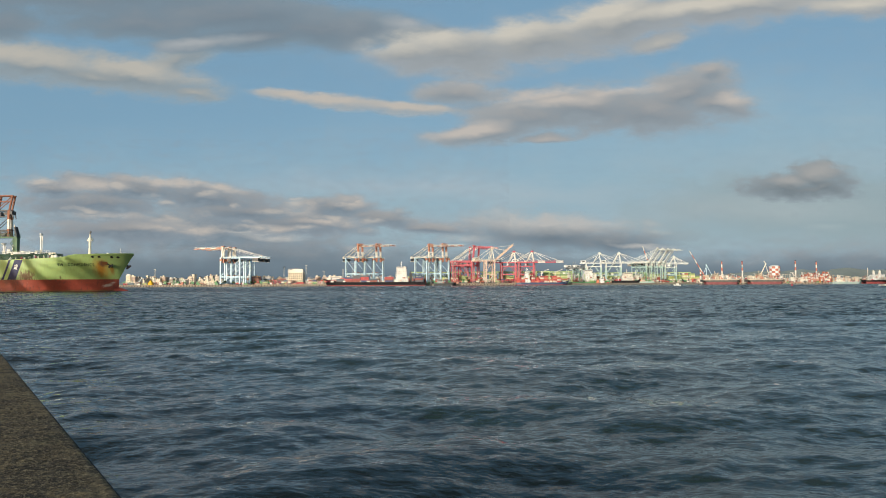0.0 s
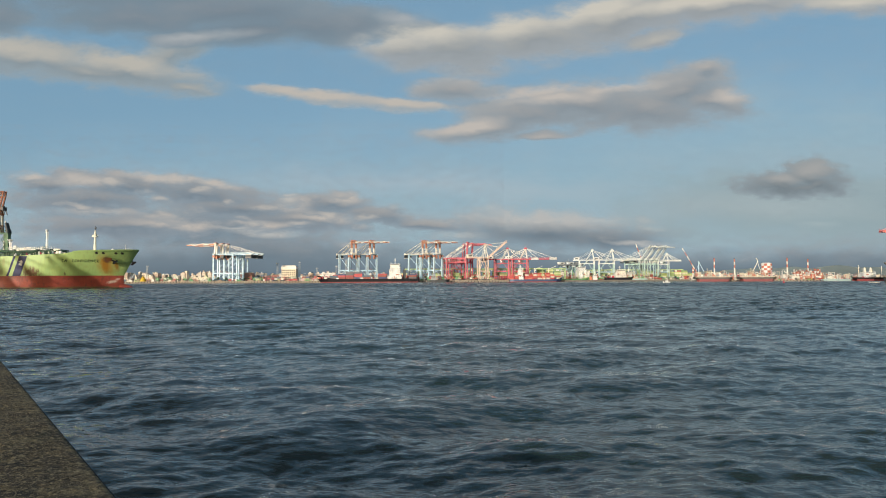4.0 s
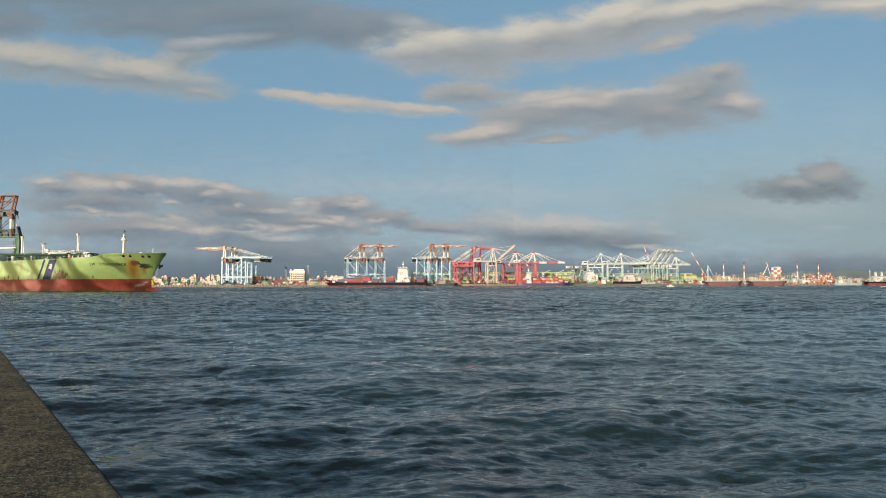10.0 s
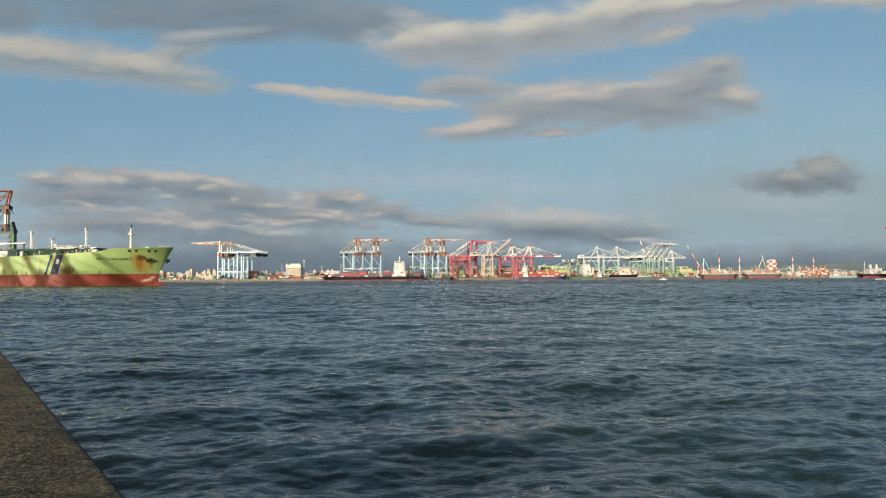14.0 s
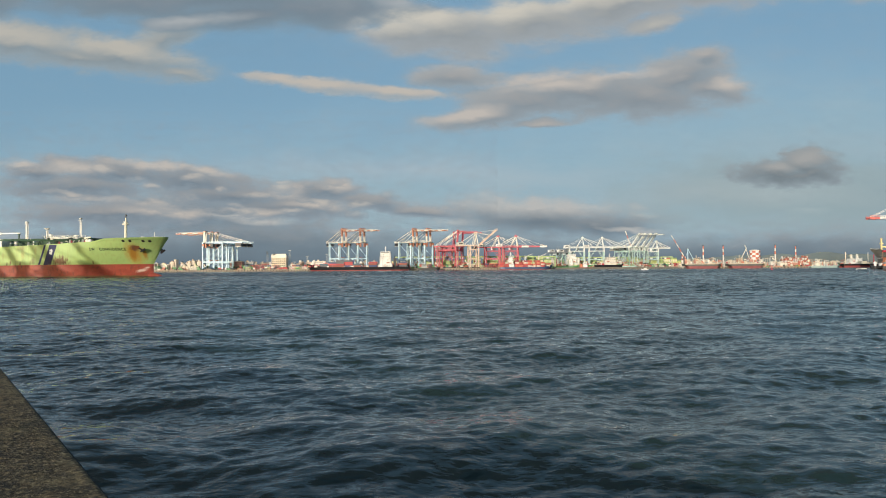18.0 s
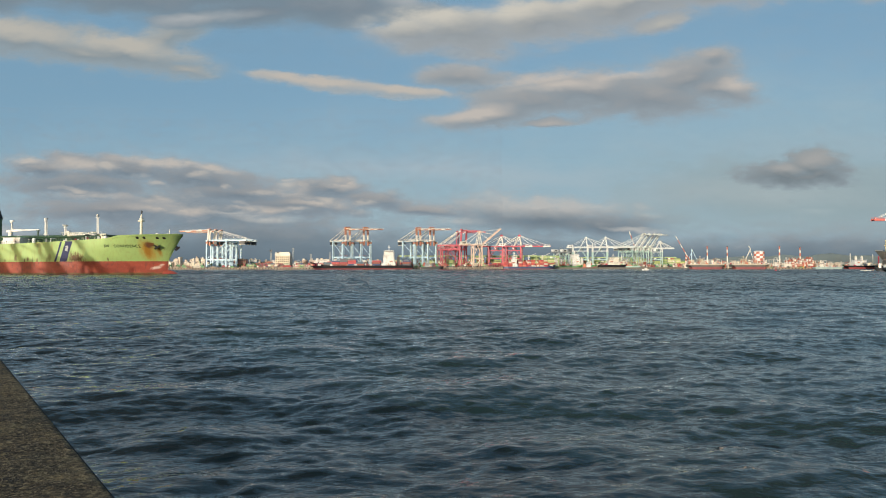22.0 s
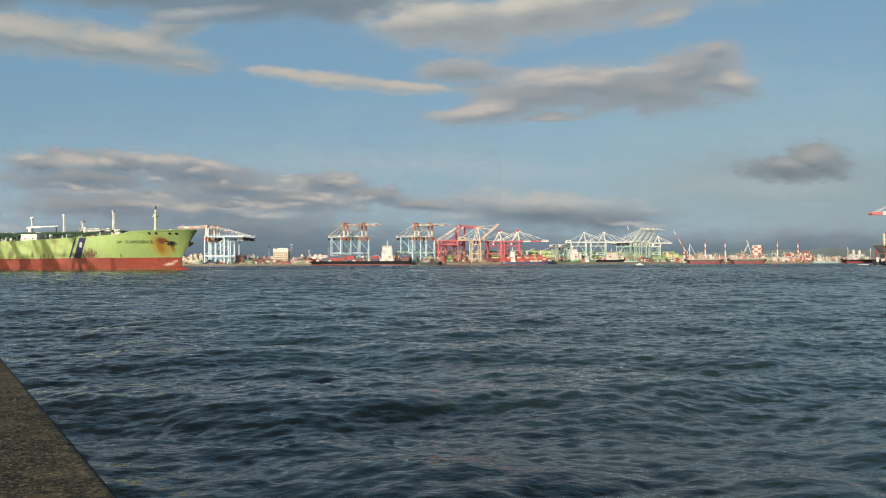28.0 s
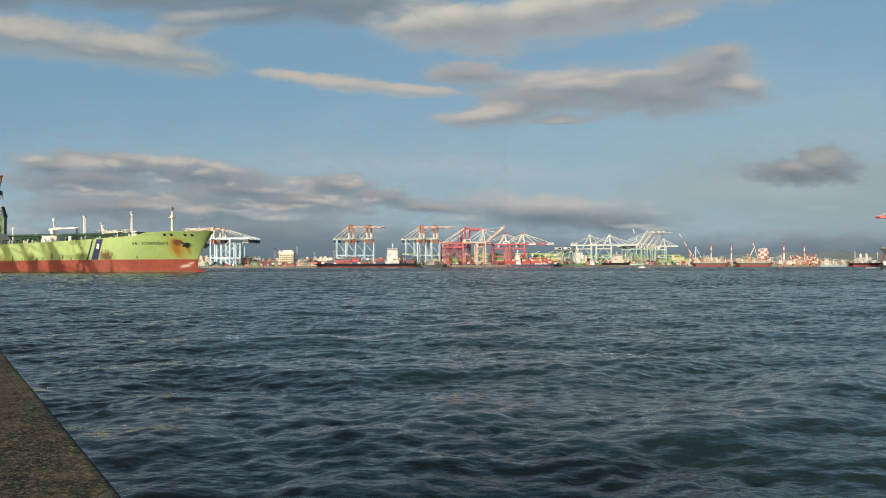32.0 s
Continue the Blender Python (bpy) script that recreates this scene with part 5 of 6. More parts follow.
def load(ship, x0, x1, tiers, z0, w, material, skip=0.15, seed=1, half=6.0):
    """Stacked containers on deck, the rows that show towards the water each on its own."""
    me = mesh_of("container", [block(-half, -1.2, 0, half, 1.2, 2.52)] + [block((-0.95 + 0.19 * k) * half, -1.25, 0.2, (-0.88 + 0.19 * k) * half, -1.2, 2.4) for k in range(10)], material)
    r = random.Random(seed)
    x = x0 + half + 0.2
    while x < x1 - half + 1:
        n = max(1, tiers - (r.random() < 0.45) - (r.random() < 0.25))
        if r.random() > skip:
            for k in range(n):
                for y in (-w / 2 + 1.3, w / 2 - 1.3):
                    piece("container", me, ship, pose(x, y, z0 + 2.6 * k))
        x += 2 * half + 0.5 + (r.random() < 0.3) * 0.8


def at_berth(name, label, b, d, turn, group="ships alongside"):
    return thing(name, pose(bx(b, d), d, 0, 0, 0, turn), label, "ship", group)


s = at_berth("container_ship", "black container ship with red waterline beside pale blue cranes", -33, 1068, 180)
cargo_hull(s, 161, 26, 6.0, BLACK, BOOT, 1.3, 5.5, "black hull")
load(s, 50, 146, 4, 6.1, 24, CONTAINERS, 0.08, 3)
tower_house(s, 26, 48, 22, 6.0, 8, WHITE, DARK, 9)
load(s, 3, 18, 3, 6.1, 24, CONTAINERS, 0.0, 5)
for k in range(2):
    part("deck_mast", beam((142 + 10 * k, 0, 8), (142 + 10 * k, 0, 18 - 3 * k), 0.7), CREAM, s)
fittings(s, 2, 158, 5.9, 25, 60, 1)
part("forecastle_house", block(148, -6, 10, 154, 6, 12.4), CREAM, s)
s = at_berth("barge", "low dark work barge alongside", -18, 1066, 0)
cargo_hull(s, 36, 12, 3.6, DARK, DARK, 1.0, 1.4)
tower_house(s, 6, 14, 8, 3.6, 2, GREY, None, 5)

s = at_berth("container_ship", "blue container ship loaded with red containers", 128, 1075, 0)
cargo_hull(s, 84, 18, 4.0, NAVY, BOOT, 0.8, 3.0, "blue hull")
tower_house(s, 12, 22, 15, 4.0, 6, WHITE, None, 6)
load(s, 23, 74, 4, 4.1, 17, CONTAINERS_RED, 0.0, 9, 3.0)
load(s, 0, 13, 3, 4.1, 17, CONTAINERS_RED, 0.0, 10, 3.0)
fittings(s, 2, 78, 3.9, 17, 30, 61)
for k in range(2):
    part("deck_crane", [beam((40 + 22 * k, 0, 6), (40 + 22 * k, 0, 22), 1.0), beam((40 + 22 * k, 0, 20), (52 + 22 * k, 0, 25), 0.7)], CREAM, s)

s = at_berth("cargo_ship", "green cargo ship with a tall white deck house", 292, 1282, 180)
cargo_hull(s, 90, 16, 7.0, GREENPAINT, BOOT, 1.6, 3.0, "green hull")
tower_house(s, 30, 50, 15, 7, 7, WHITE, CREAM, 7)
for k in range(3):
    part("derrick", [beam((58 + 10 * k, 0, 7), (58 + 10 * k, 0, 21), 0.8), beam((58 + 10 * k, 0, 20), (66 + 10 * k, 0, 13), 0.5)], (WHITE, RED, CREAM)[k], s)
load(s, 60, 84, 2, 7, 14, CONTAINERS_GREEN, 0.1, 21)
fittings(s, 2, 86, 7, 15, 40, 2)
for b0, lab, side, house, k0 in ((212, "general cargo ship with green hull, cream house and derricks", GREENPAINT, CREAM, 0), (330, "small grey-green cargo ship with cream house and derricks", TEAL, CREAM, 1)):
    s = at_berth("cargo_ship", lab, b0, 1274 + 4 * k0, 0)
    cargo_hull(s, 60 - 12 * k0, 13, 5.0, side, BOOT, 1.6, 3.0, "cargo ship hull")
    tower_house(s, 4, 15, 11, 5.0, 5 - k0, house, GREENPAINT, 7)
    for k in range(4 - k0):
        x = 20 + 9.5 * k
        mast = part("derrick_post", [beam((x, -3, 5), (x, -3, 19 + 2 * (k % 2)), 0.7), beam((x, 3, 5), (x, 3, 19 + 2 * (k % 2)), 0.7), beam((x, -3, 18), (x, 3, 18), 0.6)], (CREAM, GREENPAINT, LIGHTGREEN, CREAM)[k], s)
        part("boom", [beam((x, -3, 7), (x + 8, -3.5, 15 + k % 3), 0.45), beam((x + 8, -3.5, 15 + k % 3), (x, -3, 18.5), 0.14)], (ORANGE_RED, CREAM, CREAM, LIGHTGREEN)[k], mast)
        part("hatch", block(x + 1, -4.5, 4.8, x + 8, 4.5, 6.6 + (k % 2)), (BRICKISH, GREENPAINT, BEIGE, LIGHTGREEN)[k], s)
    fittings(s, 16, 56 - 12 * k0, 4.9, 12, 22, 71 + k0)
s = at_berth("tug", "small red and white tug beside the green ship", 268, 1262, 0)
cargo_hull(s, 26, 8, 3.0, RED, DARK, 0.8, 1.8)
tower_house(s, 8, 16, 6, 3.0, 3, WHITE, ORANGE, 6)
s = at_berth("cargo_ship", "dark green cargo ship with red waterline and cream deck house", 298, 1275, 0)
cargo_hull(s, 54, 15, 7.0, BLACK, BOOT, 2.6, 3.4, "dark hull")
tower_house(s, 16, 38, 14, 7, 5, CREAM, None, 7)
fittings(s, 2, 48, 7, 14, 22, 3)
part("hold_cover", block(39, -5, 6.4, 48, 5, 8.6), GREENPAINT, s)

s = at_berth("cargo_ship", "dark cargo ship with green deck cargo and small cream house", 416, 1380, 0)
cargo_hull(s, 44, 14, 7, BLACK, BOOT, 2.0, 3.4, "dark hull")
load(s, 12, 40, 3, 7, 12, CONTAINERS_GREEN, 0.0, 41)
tower_house(s, 2, 11, 12, 7, 4, CREAM, None, 5)
fittings(s, 3, 42, 7, 13, 22, 4)
FADED_BOOT = paint("faded_red_boot_topping", (0.27, 0.085, 0.090), 0.65, amount=0.5)
for b0, lab in ((456, "grey and red bulk carrier with a red and white derrick"), (534, "bulk carrier in ballast, grey above a red waterline")):
    s = at_berth("bulk_carrier", lab, b0, 1470, 0, "bulk carriers")
    cargo_hull(s, 86, 20, 10.4, DARKGREY, FADED_BOOT, 5.2, 2.4, "dark grey hull", 0.11, 0.11, BEIGE)
    tower_house(s, 22, 34, 14, 11.5, 4, BEIGE, None, 6)
    q = random.Random(b0 + 5)
    for k in range(20):
        x, l, h = 3 + 3.9 * k, q.uniform(2.5, 6), q.uniform(2.0, 8.5)
        part("deck_structure", block(x - l / 2, -8 + q.uniform(0, 3), 11, x + l / 2, -2, 11.4 + h), q.choice((BEIGE, BEIGE, CREAM, GREY, BRICKISH)), s)
    part("boom", [beam((38, 0, 20), (62, 0, 13), 1.4)], CREAM, s)
    fittings(s, 2, 80, 11.2, 19, 60, b0)
    if b0 == 456:
        for k in range(6):
            part("derrick_section", beam((5 - 5.2 * k, -2, 19 + 9 * k), (5 - 5.2 * (k + 1), -2, 19 + 9 * (k + 1)), 1.7 - 0.12 * k), (ORANGE_RED, CREAM)[k % 2], s, "red and white derrick")
        part("mast", [beam((10, 0, 11), (10, 0, 44), 1.3), beam((10, 0, 44), (22, 0, 20), 0.9), beam((3, -2, 22), (10, 0, 38), 0.7)], PALE_BLUE, s)
        part("crane_house", block(2, -4, 11, 14, 4, 20), BEIGE, s)
    else:
        part("mast", [beam((32, 0, 20), (44, 0, 44), 1.4), beam((44, 0, 44), (40, 0, 51), 1.2), beam((50, 0, 20), (44, 0, 40), 0.9)], CREAM, s, "bent loading mast")
    for k in range(4):
        part("hatch", block(42 + 10 * k, -6, 11, 50 + 10 * k, 6, 13.6), BEIGE, s)
s = at_berth("coaster", "pale blue coaster alongside", 684, 1470, 0)
DULLTEAL = paint("dull_teal_hull_paint", (0.34, 0.46, 0.45), 0.6)
cargo_hull(s, 68, 14, 4.5, DULLTEAL, DULLTEAL, 1.5, 2.0)
tower_house(s, 8, 20, 11, 4.5, 3, CREAM, None, 7)
fittings(s, 2, 60, 4.4, 13, 24, 6)
s = at_berth("tanker", "black tanker with red waterline and white deck house", 742, 1440, 0)
cargo_hull(s, 120, 20, 7.5, BLACK, BOOT, 4.0, 3.0, "black hull")
tower_house(s, 14, 40, 17, 7.5, 4, WHITE, None, 0)
part("mast", [beam((9, 0, 7), (9, 0, 34), 1.0), beam((7, 0, 29), (11, 0, 29), 0.6)], CREAM, s)
for x in (21, 34):
    part("funnel", [block(x - 1.6, -2, 19, x + 1.6, 2, 27), tube((x, 0, 27), (x, 0, 29), 0.9)], CREAM, s, "cream funnel")
part("mast", [beam((58, 0, 7), (58, 0, 32), 1.0), beam((56, 0, 26), (60, 0, 26), 0.6)], CREAM, s)

fittings(s, 2, 110, 7.4, 19, 34, 7)
# things by the eastern edge, nearer
s = thing("container_ship", pose(bx(791.5, 800) + 156, 806, 0, 0, 0, 180), "dark grey container ship with flared bow and yellow deck mast", "ship", "ships alongside")
cargo_hull(s, 150, 30, 18.5, DARKGREY, BOOT, 3.2, 3.6, "dark grey hull with flared bow", 0.15)
part("bulwark", sheet(lambda u, w: (150 - 26 * u, -15 * min(1, (u * 1.15) ** 0.6), 21.6 + 1.6 * w), [k / 12 for k in range(13)], [0, 1], True), GREY, s, "grey bulwark round the bow")
PALEYELLOW = paint("pale_yellow_paint", (0.78, 0.66, 0.34), 0.5)
part("deck_mast", [beam((136, 0, 18), (136, 0, 34), 1.4), tube((136, 0, 34), (136, 0, 35.6), 1.1), block(134.6, -1.5, 28, 137.4, 1.5, 29.4)], PALEYELLOW, s, "pale yellow deck mast")
part("deck_crane", [beam((136, 0, 25), (112, 0, 24.5), 2.0, 1.6), block(100, -4, 20, 114, 4, 26)], PALEYELLOW, s, "pale yellow deck crane")
fittings(s, 110, 140, 18.4, 24, 12, 51)
s = thing("tug", pose(bx(794, 480) + 15, 480, 0, 0, 0, 180), "dark tug with dark grey wheelhouse and white roof", "tug")
cargo_hull(s, 15, 5, 2.0, DARK, DARK, 0.6, 1.6, "dark hull")
tower_house(s, 4.5, 8, 3.4, 2.0, 2, DARKGREY, None, 4)
part("wheelhouse_roof", block(4.2, -1.9, 7.85, 8.3, 1.9, 8.1), WHITE, s, "white wheelhouse roof")
part("funnel", [tube((2.8, 0, 2), (2.8, 0, 5.4), 0.55), tube((2.8, 0, 5.4), (2.8, 0, 5.9), 0.6)], ORANGE, s, "orange funnel")
fittings(s, 1, 13, 1.9, 4.6, 8, 8)
for x in (2, 7.5, 12):
    part("tyre_fender", tube((x, -2.75, 1.0), (x, -2.45, 1.0), 0.5, n=10), GREY, s, "grey tyre fender")
s = thing("work_boat", pose(bx(811, 475), 475, 0, 0, 0, 0), "orange-red work boat with stacked deck houses", "boat")
cargo_hull(s, 34, 9, 2.6, DARK, DARK, 1.0, 1.0, "dark hull")
tower_house(s, 4, 9, 5, 2.6, 2, ORANGE, None, 6)
part("lattice_mast", [beam((11 + a, b, 2.4), (12 + a * 0.3, b * 0.3, 12), 0.22) for a in (-0.9, 0.9) for b in (-0.9, 0.9)] + [beam((10.2, -0.8, 3 + 2 * k), (12.2 - 0.2 * k, -0.7 + 0.1 * k, 5 + 2 * k), 0.16) for k in range(4)], ORANGE, s, "orange lattice mast")
part("deck_cargo", block(13.2, -3.5, 2.4, 18, 3.5, 4.6), ORANGE, s, "orange deck cargo")
part("deck_cargo", block(20.5, -3, 2.4, 31, 3, 5.0), RED, s, "red deck cargo")
fittings(s, 1, 30, 2.4, 8.6, 26, 52)
s = thing("pontoon", pose(bx(777.5, 470), 470, 0), "low pale floating pontoon", "pontoon")
part("deck", block(-2.8, -1.5, -0.3, 2.8, 1.5, 0.75), CREAM, s)
part("rubbing_strip", block(-2.9, -1.6, 0.1, 2.9, -1.5, 0.35), DARK, s)
s = thing("launch", pose(bx(404, 610), 610, 0), "small white launch under way", "boat")
cargo_hull(s, 6.2, 2.2, 0.95, WHITE, WHITE, 0.3, 0.45)
part("cabin", block(1.5, -0.8, 0.8, 3.8, 0.8, 2.1), WHITE, s)
part("window", block(1.9, -0.86, 1.4, 3.4, -0.75, 1.85), GLASS_DARK, s)
MOVING.append((s, [(0, pose(bx(418, 610), 610, 0, 0, 0, 180)), (6, pose(bx(409, 610), 610, 0, 0, 0, 180)), (32, pose(bx(374, 610), 610, 0, 0, 0, 180))]))
s = thing("buoy", pose(bx(615, 520), 520, -0.1), "small red navigation buoy afloat", "buoy")
part("float", tube((0, 0, -0.5), (0, 0, 0.6), 0.8, 0.7), RED, s)
part("topmark", [tube((0, 0, 0.6), (0, 0, 2.1), 0.5, 0.18), tube((0, 0, 2.1), (0, 0, 2.5), 0.28)], RED, s)


# ---- town and yards behind the quays ----
SHADED = paint("brown_window_bands", (0.24, 0.19, 0.16), 0.6)
def simple_building(b, d, w, h, deep=14, material=FACADE, label="plastered town building with flat roof", storeys=True, name="building", z0=2.6):
    c = thing(name, pose(bx(b, d), d, z0), label, "building", "town buildings")
    part("wall", block(-w / 2, 0, 0, w / 2, deep, h), material, c)
    part("roof", block(-w / 2 - 0.4, -0.4, h, w / 2 + 0.4, deep + 0.4, h + 0.7), FACADE, c)
    q = random.Random(int(b * 7))
    if w > 5:
        part("stair_house", block(-w * 0.4, 1, h + 0.7, -w * 0.4 + min(3.5, w * 0.4), 4, h + q.uniform(2.2, 4.5)), FACADE, c)
    if q.random() < 0.6:
        part("water_tank", tube((w * 0.25, 2, h + 0.7), (w * 0.25, 2, h + q.uniform(2.0, 3.2)), 0.9, n=8), (WHITE, GREY, DARK)[q.randrange(3)], c)
    if w > 3.2:
        part("openings", [block(-w / 2 + 0.7 + 3.2 * k, -0.12, 0.4, -w / 2 + 2.3 + 3.2 * k, 0.1, min(h - 1, q.uniform(2.4, 5.5))) for k in range(int(w / 3.2))], (GLASS_DARK, DARK, BRICKISH)[q.randrange(3)], c)
    if storeys and h > 9:
        for k in range(int(h / 3.4)):
            part("window_band", block(-w / 2 + 0.8, -0.08, 1.6 + 3.4 * k, w / 2 - 0.8, 0.1, 2.2 + 3.4 * k), SHADED, c)
    return c


r = random.Random(4)
b = -565.0
while b < -395:
    w = r.uniform(2.5, 6.5)
    h = r.uniform(6, 13) + (r.random() < 0.25) * r.uniform(3, 8)
    simple_building(b + w / 2, 1250 + r.uniform(0, 120), w * 1.0, h, r.uniform(8, 16))
    b += w * r.uniform(0.35, 0.8)
for b, w, h in ((-447, 8, 15), (-443, 4, 19), (-482, 6, 12), (-512, 6, 13), (-505, 7, 10), (-558, 8, 18), (-549, 7, 16), (-430, 7, 10), (-460, 6, 9)):
    simple_building(b, 1240, w, h, 12, label="taller plastered apartment block")
for k in range(7):
    simple_building(-432 + 4.6 * k, 1200, 4.2, 7 + (k % 2) * 2.0, 9, BUILDING, "narrow gabled white house in a row")
b = -335.0
while b < -70:
    w = r.uniform(5, 18)
    simple_building(b + w / 2, 1180 + r.uniform(0, 90), w, r.uniform(6, 14), r.uniform(8, 16), label="low port building behind the quay")
    b += w * r.uniform(0.6, 1.1)
simple_building(-337, 1130, 20, 14, 14, BRICKISH, "terracotta shed with flat roof", True, "shed")
c = simple_building(-262, 1120, 24, 23, 18, BUILDING, "pale port office block with rows of windows", False, "office_block")
pane = mesh_of("window", [block(-0.9, -0.1, 0, 0.9, 0.1, 1.7)], GLASS_DARK)
for k in range(5):
    for j in range(7):
        piece("window", pane, c, pose(-9.6 + 3.2 * j, 0, 2.4 + 3.6 * k))
    part("sill", block(-11.4, -0.3, 2.0 + 3.6 * k, 11.4, 0, 2.2 + 3.6 * k), BUILDING, c)
part("upper_storey", block(-12.6, -0.6, 20.0, 12.6, 16, 23.2), CREAM, c)
part("roof_house", block(-12, 1, 23.7, 11, 12, 26.0), CREAM, c)
c = thing("stockpile_cover", pose(bx(-520, 1088), 1092, 2.7), "yellow conical tarpaulin cover on the quay", "cover")
part("cone", [tube((0, 0, 0), (0, 0, 4.5), 4.6, 3.6, 14), tube((0, 0, 4.5), (0, 0, 8.6), 3.6, 0.5, 14)], YELLOW, c, "", True)
for b, d, h in ((-511, 1200, 27), (-340, 1170, 27), (-282, 1180, 30), (-243, 1170, 32), (-212, 1180, 22), (-161, 1180, 36), (-178, 1180, 25)):
    c = thing("floodlight_mast", pose(bx(b, d), d, 2.6), "tall grey floodlight mast", "mast", "floodlight masts")
    part("pole", [beam((-1.2, 0, 0), (-0.9, 0, h), 0.5), beam((1.2, 0, 0), (0.9, 0, h), 0.5)] + [beam((-1.1, 0, 2 + 3 * k), (1.1, 0, 5 + 3 * k), 0.3) for k in range(int(h / 3) - 1)], GREY, c)
    part("lamp_head", block(-2.0, -0.6, h, 2.0, 0.6, h + 1.2), GREY, c)

# container yard with gantries, seen under the cranes
def yard(b0, b1, d, tiers, material, seed, half=6.0):
    """Rows of stacked containers standing in the yard."""
    rr = random.Random(seed)
    me = mesh_of("container", [block(-half, -1.2, 0, half, 1.2, 2.58)], material)
    x, k = bx(b0, d), 0
    while x < bx(b1, d):
        st = thing("container_stack", pose(x, d, 2.6), "stack of shipping containers in the yard", "containers", "yard stacks")
        for j in range(max(1, tiers - rr.randrange(3))):
            piece("container", me, st, pose(0, 0, 2.6 * j))
        x += 2 * half + rr.choice((0.6, 1.5, 1.5, 4.0))


yard(-330, -180, 1112, 2, CONTAINERS, 3, 3.0)
yard(-330, -90, 1125, 3, CONTAINERS, 31, 3.0)
yard(-50, 210, 1116, 3, CONTAINERS, 32, 3.0)
yard(-60, 215, 1170, 7, CONTAINERS_GREEN, 33)
yard(190, 400, 1310, 4, CONTAINERS, 34, 3.0)
yard(200, 460, 1350, 7, CONTAINERS_GREEN, 35)
yard(-340, -80, 1150, 4, CONTAINERS, 36)
yard(-60, 210, 1140, 5, CONTAINERS_GREEN, 11)
yard(30, 130, 1128, 3, CONTAINERS_RED, 12, 3.0)
yard(200, 380, 1330, 5, CONTAINERS_GREEN, 13)
yard(330, 470, 1320, 3, CONTAINERS, 14)


def gantry(b, d, material):
    c = thing("yard_gantry", pose(bx(b, d), d, 2.6), "light green rubber-tyred yard gantry", "crane", "yard gantries")
    for x in (-11, 11):
        for y in (-4, 4):
            part("leg", beam((x, y, 1), (x, y, 19), 1.0), material, c)
        part("wheel_beam", block(x - 0.6, -5, 0, x + 0.6, 5, 1.6), DARK, c)
    for y in (-3, 3):
        part("girder", beam((-12, y, 19.6), (12, y, 19.6), 1.0, 1.8), material, c)
    part("cab", block(-4, -2, 16, 0, 2, 18.6), WHITE, c)
    return c


g0 = gantry(-45, 1150, LIGHTGREEN)
for b, d in ((-20, 1150), (18, 1150), (62, 1150), (100, 1150), (140, 1150), (175, 1150), (205, 1340), (255, 1340), (300, 1340), (345, 1340), (215, 1180), (125, 1180), (80, 1180), (-8, 1162), (31, 1162), (47, 1168), (92, 1172), (112, 1164), (152, 1166), (166, 1172), (190, 1176), (228, 1348), (270, 1352), (284, 1346), (322, 1350), (362, 1348), (400, 1352), (425, 1350)):
    copy_thing(g0, pose(bx(b, d), d, 2.6))
c = thing("luffing_crane", pose(bx(356, 1380), 1380, 2.6), "red and white luffing crane jib", "crane")
part("tower", beam((8, 0, 0), (8, 0, 40), 3), GREY, c)
for k in range(4):
    part("jib_section", beam((8 - 3 * k, 0, 40 + 8.5 * k), (8 - 3 * (k + 1), 0, 40 + 8.5 * (k + 1)), 1.5), (ORANGE_RED, CREAM)[k % 2], c)

# clutter along the far quays: lorries, crates, sheds, small trees
rq = random.Random(23)


def lorry(m, cab):
    c = thing("lorry", m, "parked container lorry on the quay", "lorry", "quay lorries")
    part("trailer", block(-6, -1.2, 1.1, 4, 1.2, 3.7), CONTAINERS, c)
    part("cab", block(4.4, -1.2, 0.7, 6.8, 1.2, 3.3), cab, c)
    for x in (-5, -3.6, 2.5, 5.6):
        part("wheel", tube((x, -1.25, 0.5), (x, 1.25, 0.5), 0.5, n=8), RUBBER, c)
    return c


def small_tree(m, h):
    c = thing("tree", m, "small dusty green tree behind the quay", "tree", "quay trees")
    part("trunk", [tube((0, 0, 0), (0.1, 0, h * 0.5), 0.22, 0.12, 6), tube((0.1, 0, h * 0.4), (0.8, 0.1, h * 0.65), 0.1, 0.05, 5), tube((0.05, 0, h * 0.35), (-0.7, 0.1, h * 0.6), 0.1, 0.05, 5)], DARK, c)
    lumps = []
    for k in range(16):
        a, e = rq.uniform(0, 6.28), rq.uniform(-0.5, 1)
        p = Vector((math.cos(a) * h * 0.26 * rq.uniform(0.4, 1.2), math.sin(a) * h * 0.26, h * (0.62 + 0.24 * e)))
        d = Vector((rq.uniform(-1, 1), rq.uniform(-1, 1), rq.uniform(0.2, 1))).normalized() * h * rq.uniform(0.06, 0.12)
        lumps.append(tube(p - d, p + d, h * rq.uniform(0.09, 0.15), h * rq.uniform(0.02, 0.08), 6))
    part("crown", lumps, LEAF, c)
    return c


def crate_pile(m, w, h, material):
    c = thing("cargo_pile", m, "pile of crates and cargo on the quay", "cargo", "quay cargo")
    part("crate", block(-w / 2, -1.5, 0, w / 2, 1.5, h * 0.6), material, c)
    part("crate", block(-w * 0.3, -1.2, h * 0.6, w * 0.35, 1.2, h), material, c)
    return c


